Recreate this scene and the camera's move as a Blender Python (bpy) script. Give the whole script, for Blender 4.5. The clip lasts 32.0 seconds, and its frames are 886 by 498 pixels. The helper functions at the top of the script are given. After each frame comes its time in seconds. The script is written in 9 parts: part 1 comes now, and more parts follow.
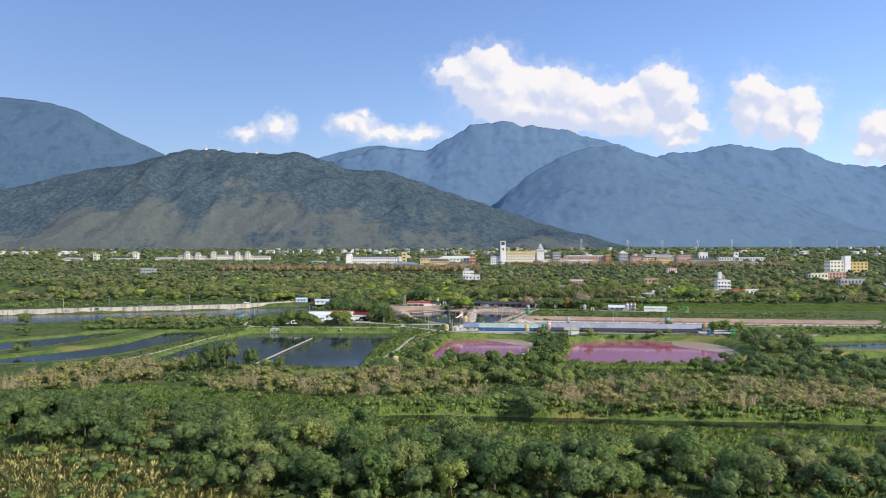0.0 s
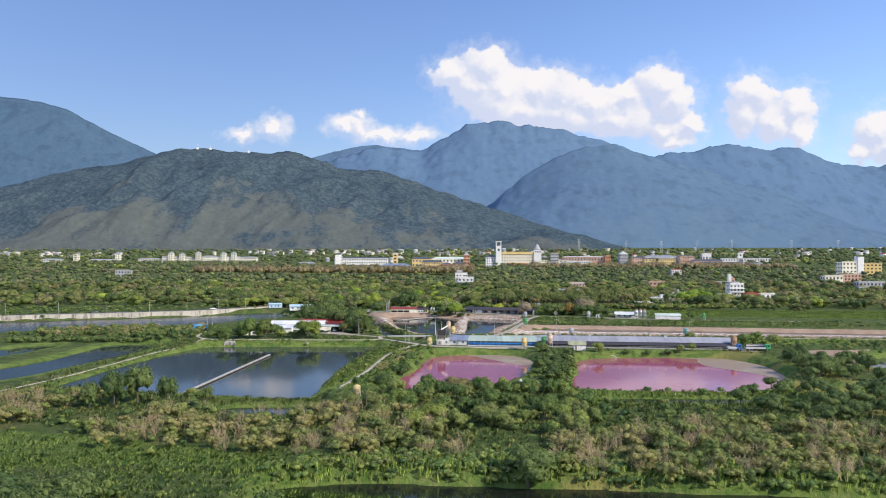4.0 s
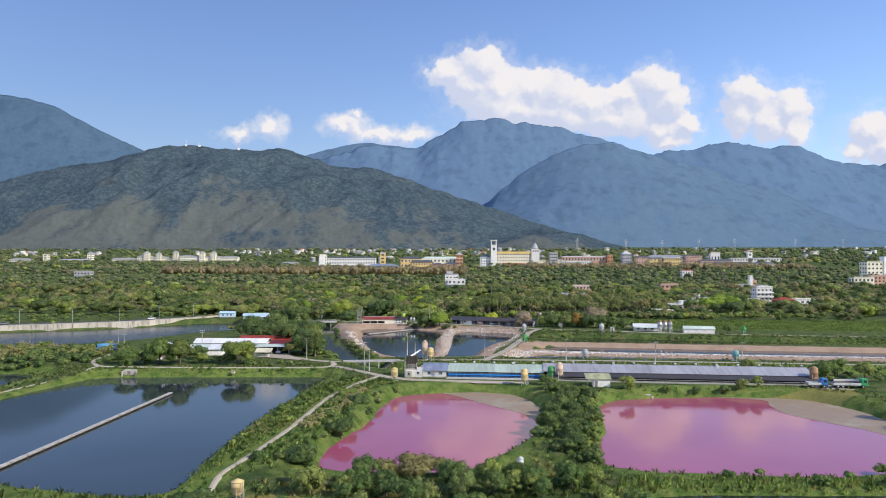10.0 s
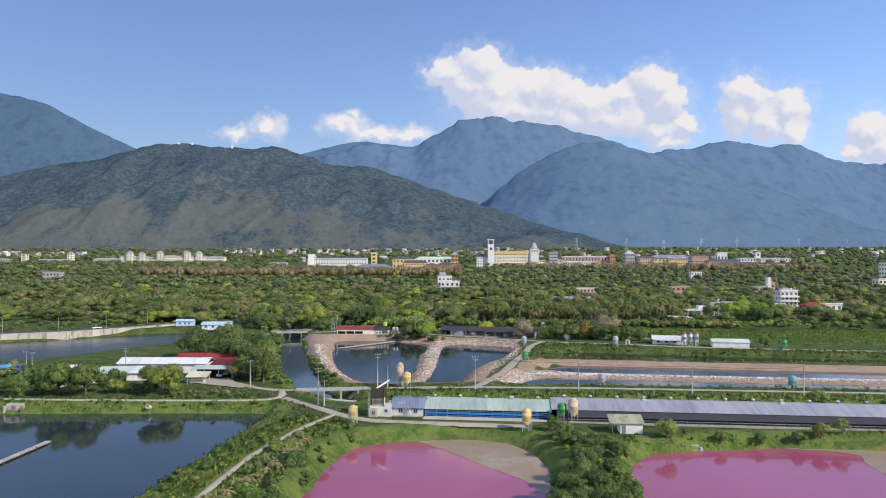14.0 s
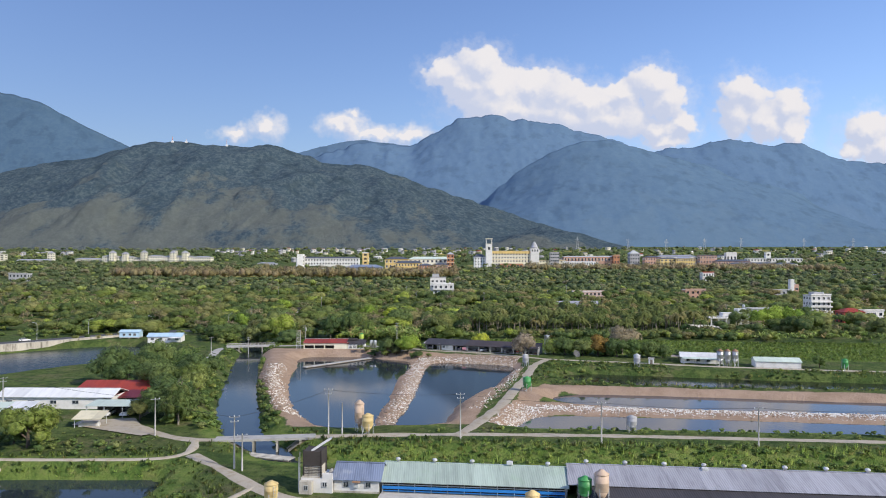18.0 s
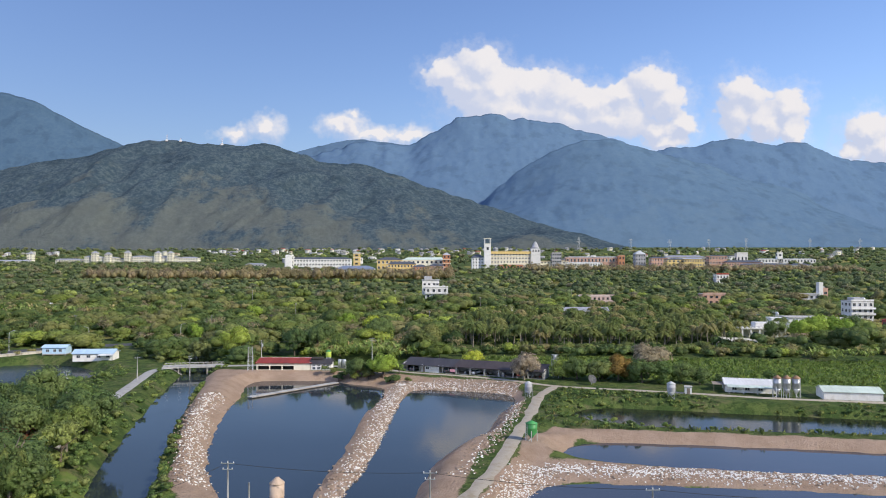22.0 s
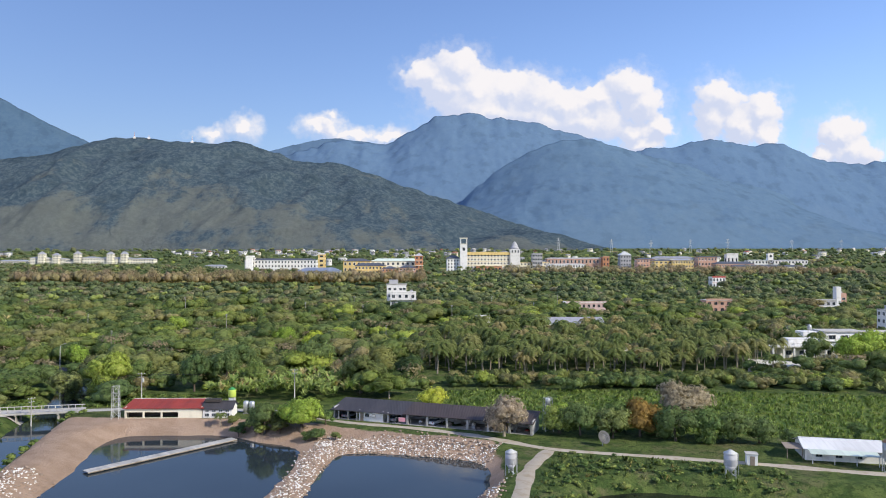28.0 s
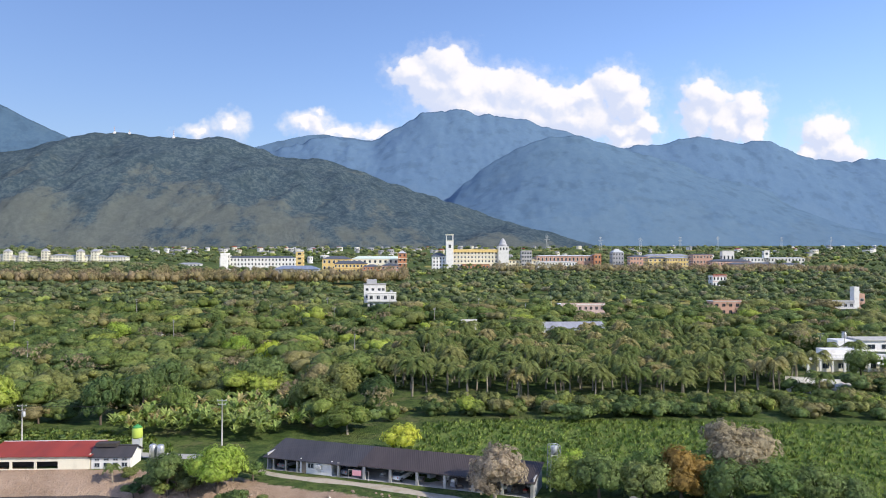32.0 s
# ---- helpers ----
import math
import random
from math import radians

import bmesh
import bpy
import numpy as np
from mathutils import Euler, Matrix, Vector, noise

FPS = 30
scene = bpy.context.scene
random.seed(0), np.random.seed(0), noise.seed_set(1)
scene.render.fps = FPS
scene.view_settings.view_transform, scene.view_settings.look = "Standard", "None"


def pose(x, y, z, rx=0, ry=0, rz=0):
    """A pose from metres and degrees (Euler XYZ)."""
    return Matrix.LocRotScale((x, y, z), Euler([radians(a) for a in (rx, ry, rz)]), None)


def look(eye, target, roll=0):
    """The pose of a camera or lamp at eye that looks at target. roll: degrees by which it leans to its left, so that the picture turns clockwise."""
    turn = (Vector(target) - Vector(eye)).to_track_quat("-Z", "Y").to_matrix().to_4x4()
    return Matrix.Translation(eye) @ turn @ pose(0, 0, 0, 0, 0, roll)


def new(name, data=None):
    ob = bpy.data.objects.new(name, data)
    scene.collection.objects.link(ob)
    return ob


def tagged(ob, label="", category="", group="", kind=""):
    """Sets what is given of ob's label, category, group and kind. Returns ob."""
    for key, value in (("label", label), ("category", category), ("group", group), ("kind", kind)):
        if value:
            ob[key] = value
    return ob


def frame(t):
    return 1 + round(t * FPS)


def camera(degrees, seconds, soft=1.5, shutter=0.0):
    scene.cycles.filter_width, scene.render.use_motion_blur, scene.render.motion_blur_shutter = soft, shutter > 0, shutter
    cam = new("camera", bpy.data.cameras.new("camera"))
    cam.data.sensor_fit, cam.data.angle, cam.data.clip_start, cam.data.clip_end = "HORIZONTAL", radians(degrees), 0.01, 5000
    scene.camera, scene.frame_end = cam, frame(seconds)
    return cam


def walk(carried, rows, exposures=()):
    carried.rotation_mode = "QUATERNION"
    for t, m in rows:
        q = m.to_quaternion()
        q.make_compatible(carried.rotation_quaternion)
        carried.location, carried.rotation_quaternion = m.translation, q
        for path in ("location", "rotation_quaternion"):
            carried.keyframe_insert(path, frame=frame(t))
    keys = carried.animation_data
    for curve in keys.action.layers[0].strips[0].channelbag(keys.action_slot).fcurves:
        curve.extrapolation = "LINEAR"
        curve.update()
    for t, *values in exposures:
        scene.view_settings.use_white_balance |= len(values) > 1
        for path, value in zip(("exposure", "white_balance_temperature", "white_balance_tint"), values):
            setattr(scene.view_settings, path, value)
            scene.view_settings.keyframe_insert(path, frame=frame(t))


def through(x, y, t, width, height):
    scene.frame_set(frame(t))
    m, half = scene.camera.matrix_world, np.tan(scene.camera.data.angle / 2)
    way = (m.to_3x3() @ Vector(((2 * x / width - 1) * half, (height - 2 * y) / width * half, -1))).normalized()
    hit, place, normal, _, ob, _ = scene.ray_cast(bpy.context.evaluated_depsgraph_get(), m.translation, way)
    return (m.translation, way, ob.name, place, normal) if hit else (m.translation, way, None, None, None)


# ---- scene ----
cam = camera(63.0, 32.0, soft=1.0)
PATH = [
    (0.0, pose(0.00, 0.00, 36.01, 90.604, 0, -0.024)),
    (1.0, pose(1.41, 13.04, 36.03, 90.599, 0, -0.060)),
    (2.0, pose(2.83, 26.06, 36.04, 90.617, 0, -0.124)),
    (3.0, pose(4.24, 39.09, 36.06, 90.651, 0, -0.215)),
    (3.5, pose(4.95, 45.60, 36.07, 90.665, 0, -0.267)),
    (5.5, pose(7.75, 71.74, 36.11, 90.686, 0, -0.394)),
    (6.0, pose(8.45, 78.30, 36.12, 90.693, 0, -0.409)),
    (7.0, pose(9.82, 91.46, 36.15, 90.668, 0, -0.447)),
    (8.0, pose(11.17, 104.67, 36.18, 90.667, 0, -0.495)),
    (9.0, pose(12.51, 117.90, 36.21, 90.676, 0, -0.545)),
    (10.0, pose(13.86, 131.15, 36.25, 90.647, 0, -0.606)),
    (11.0, pose(15.23, 144.40, 36.29, 90.633, 0, -0.654)),
    (12.0, pose(16.63, 157.64, 36.33, 90.645, 0, -0.690)),
    (13.0, pose(18.06, 170.88, 36.38, 90.651, 0, -0.726)),
    (14.0, pose(19.52, 184.14, 36.44, 90.641, 0, -0.765)),
    (14.5, pose(20.26, 190.77, 36.47, 90.635, 0, -0.784)),
    (16.5, pose(23.23, 217.27, 36.59, 90.614, 0, -0.806)),
    (17.0, pose(23.98, 223.89, 36.62, 90.613, 0, -0.814)),
    (18.0, pose(25.47, 237.09, 36.66, 90.632, 0, -0.823)),
    (19.0, pose(26.96, 250.27, 36.69, 90.644, 0, -0.827)),
    (20.0, pose(28.43, 263.44, 36.72, 90.647, 0, -0.827)),
    (21.0, pose(29.92, 276.59, 36.74, 90.661, 0, -0.820)),
    (22.0, pose(31.42, 289.71, 36.75, 90.677, 0, -0.834)),
    (23.0, pose(32.96, 302.78, 36.75, 90.716, 0, -0.867)),
    (24.0, pose(34.54, 315.93, 36.75, 90.787, 0, -0.943)),
    (24.5, pose(35.33, 322.30, 36.74, 90.817, 0, -1.038)),
    (26.5, pose(38.05, 343.02, 36.71, 90.694, 0, -1.809)),
    (27.0, pose(38.63, 348.08, 36.70, 90.727, 0, -2.031)),
    (27.5, pose(39.17, 352.99, 36.70, 90.760, 0, -2.279)),
    (28.0, pose(39.72, 357.39, 36.69, 90.771, 0, -2.528)),
    (28.5, pose(40.26, 361.69, 36.68, 90.762, 0, -2.750)),
    (29.0, pose(40.80, 366.14, 36.66, 90.749, 0, -2.932)),
    (29.5, pose(41.34, 370.71, 36.65, 90.738, 0, -3.079)),
    (30.0, pose(41.91, 375.60, 36.63, 90.727, 0, -3.201)),
    (31.0, pose(43.19, 386.77, 36.60, 90.683, 0, -3.387)),
    (32.0, pose(44.53, 398.58, 36.57, 90.588, 0, -3.518)),
]
walk(cam, PATH, exposures=[(0.0, 0.02), (6.0, 0.0), (13.0, -0.12), (19.0, -0.14), (24.0, -0.10), (28.0, 0.0), (32.0, 0.12)])

# ---- sky, clouds and sun ----
SUN_DIR = Vector((0.69, -0.46, 0.56)).normalized()
world = bpy.data.worlds.new("sky")
scene.world = world
world.use_nodes = True
wt = world.node_tree
wt.nodes.clear()


def wnode(kind, **kw):
    nd = wt.nodes.new(kind)
    for k, v in kw.items():
        if k == "op":
            nd.operation = v
        elif k == "clamp":
            nd.use_clamp = v
    return nd


def wmath(op, a, b=None, c=None, clamp=False):
    nd = wnode("ShaderNodeMath", op=op, clamp=clamp)
    for i, v in enumerate((a, b, c)):
        if v is None:
            continue
        if isinstance(v, (int, float)):
            nd.inputs[i].default_value = v
        else:
            wt.links.new(v, nd.inputs[i])
    return nd.outputs[0]


def wvec(op, a, b=None, c=None, out=0):
    nd = wnode("ShaderNodeVectorMath", op=op)
    for i, v in enumerate((a, b, c)):
        if v is None:
            continue
        if isinstance(v, tuple):
            nd.inputs[i].default_value = v
        else:
            wt.links.new(v, nd.inputs[i])
    return nd.outputs[out]


coord = wnode("ShaderNodeTexCoord").outputs["Generated"]
sep = wnode("ShaderNodeSeparateXYZ")
wt.links.new(coord, sep.inputs[0])
ahead = wmath("MAXIMUM", sep.outputs["Y"], 0.05)
comb = wnode("ShaderNodeCombineXYZ")
wt.links.new(wmath("DIVIDE", sep.outputs["X"], ahead), comb.inputs[0])
wt.links.new(wmath("DIVIDE", sep.outputs["Z"], ahead), comb.inputs[1])
plane = comb.outputs[0]


def wnoise(vec, scale, detail, rough):
    nd = wnode("ShaderNodeTexNoise")
    nd.inputs["Scale"].default_value = scale
    nd.inputs["Detail"].default_value = detail
    nd.inputs["Roughness"].default_value = rough
    wt.links.new(vec, nd.inputs["Vector"])
    return nd


# billowed edges: the plane is bent by two sizes of noise before the puffs are laid on it
bend = wvec("SUBTRACT", wnoise(plane, 26.0, 3.0, 0.6).outputs["Color"], (0.5, 0.5, 0.5))
bent = wvec("ADD", plane, wvec("MULTIPLY", bend, (0.05, 0.045, 0.0)))

# puffs: across, up, half width, half height (tangents of the angle)
PUFFS_MAIN = [(0.080, 0.268, 0.036, 0.026), (0.040, 0.252, 0.034, 0.022), (0.108, 0.240, 0.046, 0.030),
              (0.150, 0.236, 0.034, 0.024), (0.190, 0.226, 0.046, 0.028), (0.236, 0.216, 0.045, 0.022),
              (0.274, 0.226, 0.034, 0.020), (0.323, 0.240, 0.034, 0.026), (0.340, 0.220, 0.034, 0.024),
              (0.326, 0.180, 0.030, 0.022), (0.363, 0.188, 0.022, 0.020), (0.120, 0.205, 0.060, 0.026),
              (0.200, 0.192, 0.060, 0.022), (0.270, 0.188, 0.046, 0.022), (0.340, 0.160, 0.030, 0.016),
              (0.100, 0.218, 0.064, 0.032), (0.180, 0.204, 0.070, 0.030), (0.260, 0.196, 0.070, 0.030), (0.060, 0.240, 0.040, 0.026)]
PUFFS_MAIN = [(a - 0.014, b, c * 1.05, d * 1.08) for a, b, c, d in PUFFS_MAIN]
PUFFS_SIDE = [(0.436, 0.228, 0.034, 0.028), (0.424, 0.198, 0.030, 0.036), (0.494, 0.212, 0.034, 0.026),
              (0.468, 0.190, 0.030, 0.030), (0.500, 0.180, 0.024, 0.026), (0.612, 0.178, 0.038, 0.026),
              (0.632, 0.150, 0.036, 0.026), (0.588, 0.146, 0.026, 0.016)]
PUFFS_LOW = [(-0.229, 0.178, 0.024, 0.017), (-0.270, 0.170, 0.026, 0.011), (-0.122, 0.180, 0.036, 0.014),
             (-0.082, 0.172, 0.048, 0.013), (-0.034, 0.170, 0.038, 0.013), (-0.108, 0.194, 0.012, 0.010)]


def puff_field(puffs, at=None):
    field = None
    for px, pz, sx, sz in puffs:
        q = wvec("MULTIPLY_ADD", bent if at is None else at, (1 / sx, 1 / sz, 0.0), (-px / sx, -pz / sz, 0.0))
        d = wvec("LENGTH", q, out=1)
        field = d if field is None else wmath("SMOOTH_MIN", field, d, 0.25)
    return field


def ramp01(value, lo, hi):
    nd = wnode("ShaderNodeMapRange")
    nd.interpolation_type = "SMOOTHSTEP"
    wt.links.new(value, nd.inputs[0])
    nd.inputs[1].default_value, nd.inputs[2].default_value = lo, hi
    return nd.outputs[0]


fine = wnoise(plane, 60.0, 6.0, 0.62).outputs[0]
broad = wnoise(plane, 14.0, 4.0, 0.6).outputs[0]
rough_edge = wmath("MULTIPLY", wmath("SUBTRACT", fine, 0.5), 0.9)
dense = wmath("MINIMUM", wmath("MINIMUM", puff_field(PUFFS_MAIN), puff_field(PUFFS_SIDE)), wmath("ADD", puff_field(PUFFS_LOW), 0.36))
thick = ramp01(wmath("ADD", dense, wmath("MULTIPLY", rough_edge, 0.6)), 1.12, 0.76)
veil = wmath("MULTIPLY", ramp01(wmath("ADD", dense, wmath("MULTIPLY", rough_edge, 2.0)), 1.75, 0.7), 0.30)
low = wmath("MULTIPLY", ramp01(wmath("ADD", puff_field(PUFFS_LOW), wmath("MULTIPLY", rough_edge, 1.4)), 1.45, 0.30), 0.80)
cover = wmath("MAXIMUM", wmath("MAXIMUM", thick, veil), low)
cover = wmath("MULTIPLY", cover, wmath("GREATER_THAN", sep.outputs["Y"], 0.06), clamp=True)

# sunlit tops: where a step towards the light leaves the puff, it is bright; where it stays inside, greyer
towards = wvec("ADD", bent, (0.011, 0.017, 0.0))
inner = wmath("MINIMUM", wmath("MINIMUM", puff_field(PUFFS_MAIN, towards), puff_field(PUFFS_SIDE, towards)), wmath("ADD", puff_field(PUFFS_LOW, towards), 0.36))
slope = wmath("ADD", wmath("SUBTRACT", inner, dense), wmath("MULTIPLY", wmath("SUBTRACT", fine, 0.5), 0.5))
lit = ramp01(wmath("ADD", slope, wmath("MULTIPLY", wmath("SUBTRACT", broad, 0.5), 1.0)), -0.30, 0.58)
tone = wnode("ShaderNodeMix")
tone.data_type = "RGBA"
wt.links.new(lit, tone.inputs[0])
tone.inputs[6].default_value = (0.64, 0.70, 0.88, 1)
tone.inputs[7].default_value = (0.94, 0.91, 0.93, 1)

sky = wnode("ShaderNodeTexSky")
sky.sky_type = "NISHITA"
sky.sun_disc = False
sky.sun_elevation = math.asin(SUN_DIR.z)
sky.sun_rotation = -math.atan2(SUN_DIR.x, SUN_DIR.y)
sky.altitude = 50
sky.air_density = 1.3
sky.dust_density = 0.9
sky.ozone_density = 3.0
clear = wnode("ShaderNodeBackground")
shade = wnode("ShaderNodeMix")
shade.data_type, shade.blend_type = "RGBA", "MULTIPLY"
shade.inputs[0].default_value = 1.0
shade.inputs[7].default_value = (0.895, 0.955, 1.26, 1)
wt.links.new(sky.outputs[0], shade.inputs[6])
wt.links.new(shade.outputs[2], clear.inputs[0])
clear.inputs[1].default_value = 0.138
puffs = wnode("ShaderNodeBackground")
wt.links.new(tone.outputs[2], puffs.inputs[0])
puffs.inputs[1].default_value = 1.0
blend = wnode("ShaderNodeMixShader")
wt.links.new(cover, blend.inputs[0])
wt.links.new(clear.outputs[0], blend.inputs[1])
wt.links.new(puffs.outputs[0], blend.inputs[2])
wout = wnode("ShaderNodeOutputWorld")
wt.links.new(blend.outputs[0], wout.inputs[0])

sun = new("sun", bpy.data.lights.new("sun", "SUN"))
sun.data.energy = 5.0
sun.data.angle = radians(0.6)
sun.data.color = (1.0, 0.93, 0.82)
sun.matrix_world = look((0, 0, 0), tuple(-SUN_DIR))
sun.location = (0, 0, 400)

# ---- materials ----
MATS = {}


def tree_of(name):
    m = bpy.data.materials.new(name)
    m.use_nodes = True
    nt = m.node_tree
    return m, nt, nt.nodes["Principled BSDF"]


def mixrgb(nt, fac, a, b, mode="MIX"):
    nd = nt.nodes.new("ShaderNodeMix")
    nd.data_type = "RGBA"
    nd.blend_type = mode
    for sock, v in ((nd.inputs[0], fac), (nd.inputs[6], a), (nd.inputs[7], b)):
        if isinstance(v, (int, float)):
            sock.default_value = v
        elif isinstance(v, tuple):
            sock.default_value = (*v[:3], 1)
        else:
            nt.links.new(v, sock)
    return nd.outputs[2]


def noise_of(nt, scale, detail=4.0, rough=0.6, stretch=None, space="pos"):
    if space == "pos":
        src = nt.nodes.new("ShaderNodeNewGeometry").outputs["Position"]
    else:
        src = nt.nodes.new("ShaderNodeTexCoord").outputs["Object"]
    if stretch:
        vm = nt.nodes.new("ShaderNodeVectorMath")
        vm.operation = "MULTIPLY"
        vm.inputs[1].default_value = stretch
        nt.links.new(src, vm.inputs[0])
        src = vm.outputs[0]
    nd = nt.nodes.new("ShaderNodeTexNoise")
    nd.inputs["Scale"].default_value = scale
    nd.inputs["Detail"].default_value = detail
    nd.inputs["Roughness"].default_value = rough
    nt.links.new(src, nd.inputs["Vector"])
    return nd.outputs[0]


def step_of(nt, value, lo, hi):
    nd = nt.nodes.new("ShaderNodeMapRange")
    nd.interpolation_type = "SMOOTHSTEP"
    nt.links.new(value, nd.inputs[0])
    nd.inputs[1].default_value, nd.inputs[2].default_value = lo, hi
    return nd.outputs[0]


def calc(nt, op, a, b):
    nd = nt.nodes.new("ShaderNodeMath")
    nd.operation = op
    for i, v in enumerate((a, b)):
        if isinstance(v, (int, float)):
            nd.inputs[i].default_value = v
        else:
            nt.links.new(v, nd.inputs[i])
    return nd.outputs[0]


def bump_of(nt, bsdf, height, strength, distance):
    nd = nt.nodes.new("ShaderNodeBump")
    nd.inputs["Strength"].default_value = strength
    nd.inputs["Distance"].default_value = distance
    nt.links.new(height, nd.inputs["Height"])
    nt.links.new(nd.outputs[0], bsdf.inputs["Normal"])


def plain(name, col, rough=0.8, metal=0.0, wear=0.25, dark=0.55, grain=1.5, bump=0.02, stain=None, spread=0.12, streak=None):
    """Weathered surface: grain and stains at two sizes, and a slight difference from piece to piece."""
    if name in MATS:
        return MATS[name]
    m, nt, bsdf = tree_of(name)
    big = noise_of(nt, 0.35 * grain, 3.0, 0.6, streak)
    small = noise_of(nt, 3.0 * grain, 5.0, 0.65, streak)
    c = mixrgb(nt, calc(nt, "MULTIPLY", step_of(nt, big, 0.45, 0.75), wear * 2), col, tuple(v * dark for v in col) if stain is None else stain)
    c = mixrgb(nt, calc(nt, "MULTIPLY", step_of(nt, small, 0.4, 0.8), wear), c, tuple(min(1, v * 0.6) for v in col))
    info = nt.nodes.new("ShaderNodeObjectInfo").outputs["Random"]
    hsv = nt.nodes.new("ShaderNodeHueSaturation")
    nt.links.new(c, hsv.inputs["Color"])
    nt.links.new(calc(nt, "ADD", calc(nt, "MULTIPLY", info, 2 * spread), 1 - spread), hsv.inputs["Value"])
    nt.links.new(hsv.outputs[0], bsdf.inputs["Base Color"])
    bsdf.inputs["Roughness"].default_value = rough
    bsdf.inputs["Metallic"].default_value = metal
    if bump:
        bump_of(nt, bsdf, small, 0.5, bump)
    MATS[name] = m
    return m


def sheet_metal(name, col, rust=(0.18, 0.09, 0.05), rough=0.45, wear=0.3, pitch=0.9, along="X"):
    """Corrugated roofing with streaks running down the slope."""
    if name in MATS:
        return MATS[name]
    m, nt, bsdf = tree_of(name)
    streak = noise_of(nt, 1.1, 5.0, 0.7, (1.0, 0.12, 0.12) if along == "X" else (0.12, 1.0, 0.12))
    blot = noise_of(nt, 0.25, 4.0, 0.6)
    c = mixrgb(nt, calc(nt, "MULTIPLY", step_of(nt, streak, 0.42, 0.7), wear * 1.6), col, tuple(v * 0.62 for v in col))
    c = mixrgb(nt, calc(nt, "MULTIPLY", step_of(nt, blot, 0.55, 0.75), wear), c, rust)
    info = nt.nodes.new("ShaderNodeObjectInfo").outputs["Random"]
    hsv = nt.nodes.new("ShaderNodeHueSaturation")
    nt.links.new(c, hsv.inputs["Color"])
    nt.links.new(calc(nt, "ADD", calc(nt, "MULTIPLY", info, 0.22), 0.89), hsv.inputs["Value"])
    nt.links.new(hsv.outputs[0], bsdf.inputs["Base Color"])
    bsdf.inputs["Roughness"].default_value = rough
    bsdf.inputs["Metallic"].default_value = 0.0
    bsdf.inputs["Specular IOR Level"].default_value = 0.5
    wave = nt.nodes.new("ShaderNodeTexWave")
    wave.bands_direction = along
    wave.inputs["Scale"].default_value = pitch
    nt.links.new(nt.nodes.new("ShaderNodeNewGeometry").outputs["Position"], wave.inputs["Vector"])
    bump_of(nt, bsdf, wave.outputs[1], 0.5, 0.05)
    MATS[name] = m
    return m


def foliage(name, lo, hi, accent=None, through=0.5, rough=0.6, kinds=None, grain=1.7, leaflet=4.2):
    """Leaves: colour differs from leaf to leaf and from plant to plant; each spray is ragged, with gaps between its leaflets."""
    if name in MATS:
        return MATS[name]
    m, nt, bsdf = tree_of(name)
    geo = nt.nodes.new("ShaderNodeNewGeometry")
    tint = nt.nodes.new("ShaderNodeAttribute")
    tint.attribute_name = "tint"
    info = nt.nodes.new("ShaderNodeObjectInfo").outputs["Random"]
    plant = calc(nt, "FRACT", calc(nt, "ADD", tint.outputs["Fac"], info), 0)
    c = mixrgb(nt, plant, lo, hi)
    if accent:
        c = mixrgb(nt, step_of(nt, plant, 0.80, 0.9), c, accent)
    if kinds:
        ramp = nt.nodes.new("ShaderNodeValToRGB")
        while len(ramp.color_ramp.elements) < len(kinds):
            ramp.color_ramp.elements.new(0.5)
        for el, (at, col) in zip(ramp.color_ramp.elements, kinds):
            el.position, el.color = at, (*col, 1)
        nt.links.new(plant, ramp.inputs[0])
        c = ramp.outputs[0]
    sprays = noise_of(nt, grain, 4.0, 0.75)
    clumps = noise_of(nt, 0.33 * grain, 2.0, 0.5)
    c = mixrgb(nt, calc(nt, "MULTIPLY", step_of(nt, clumps, 0.45, 0.7), 0.3), c, tuple(min(1, a * b) for a, b in zip(hi, (1.35, 1.2, 1.1))))
    hsv = nt.nodes.new("ShaderNodeHueSaturation")
    nt.links.new(c, hsv.inputs["Color"])
    leafy = calc(nt, "ADD", calc(nt, "MULTIPLY", geo.outputs["Random Per Island"], 0.70), 0.55)
    nt.links.new(calc(nt, "ADD", leafy, calc(nt, "MULTIPLY", step_of(nt, sprays, 0.36, 0.64), 0.98)), hsv.inputs["Value"])
    nt.links.new(hsv.outputs[0], bsdf.inputs["Base Color"])
    bsdf.inputs["Roughness"].default_value = rough
    bsdf.inputs["Specular IOR Level"].default_value = 0.25
    tr = nt.nodes.new("ShaderNodeBsdfTranslucent")
    nt.links.new(hsv.outputs[0], tr.inputs["Color"])
    mx = nt.nodes.new("ShaderNodeMixShader")
    mx.inputs[0].default_value = through
    nt.links.new(bsdf.outputs[0], mx.inputs[1])
    nt.links.new(tr.outputs[0], mx.inputs[2])
    out = mx.outputs[0]
    if leaflet:
        spray = nt.nodes.new("ShaderNodeAttribute")
        spray.attribute_name = "spray"
        gaps = step_of(nt, noise_of(nt, leaflet, 2.0, 0.6), 0.47, 0.46)
        clear = nt.nodes.new("ShaderNodeBsdfTransparent")
        cut = nt.nodes.new("ShaderNodeMixShader")
        nt.links.new(calc(nt, "MULTIPLY", gaps, spray.outputs["Fac"]), cut.inputs[0])
        nt.links.new(out, cut.inputs[1])
        nt.links.new(clear.outputs[0], cut.inputs[2])
        out = cut.outputs[0]
    nt.links.new(out, nt.nodes["Material Output"].inputs["Surface"])
    MATS[name] = m
    return m


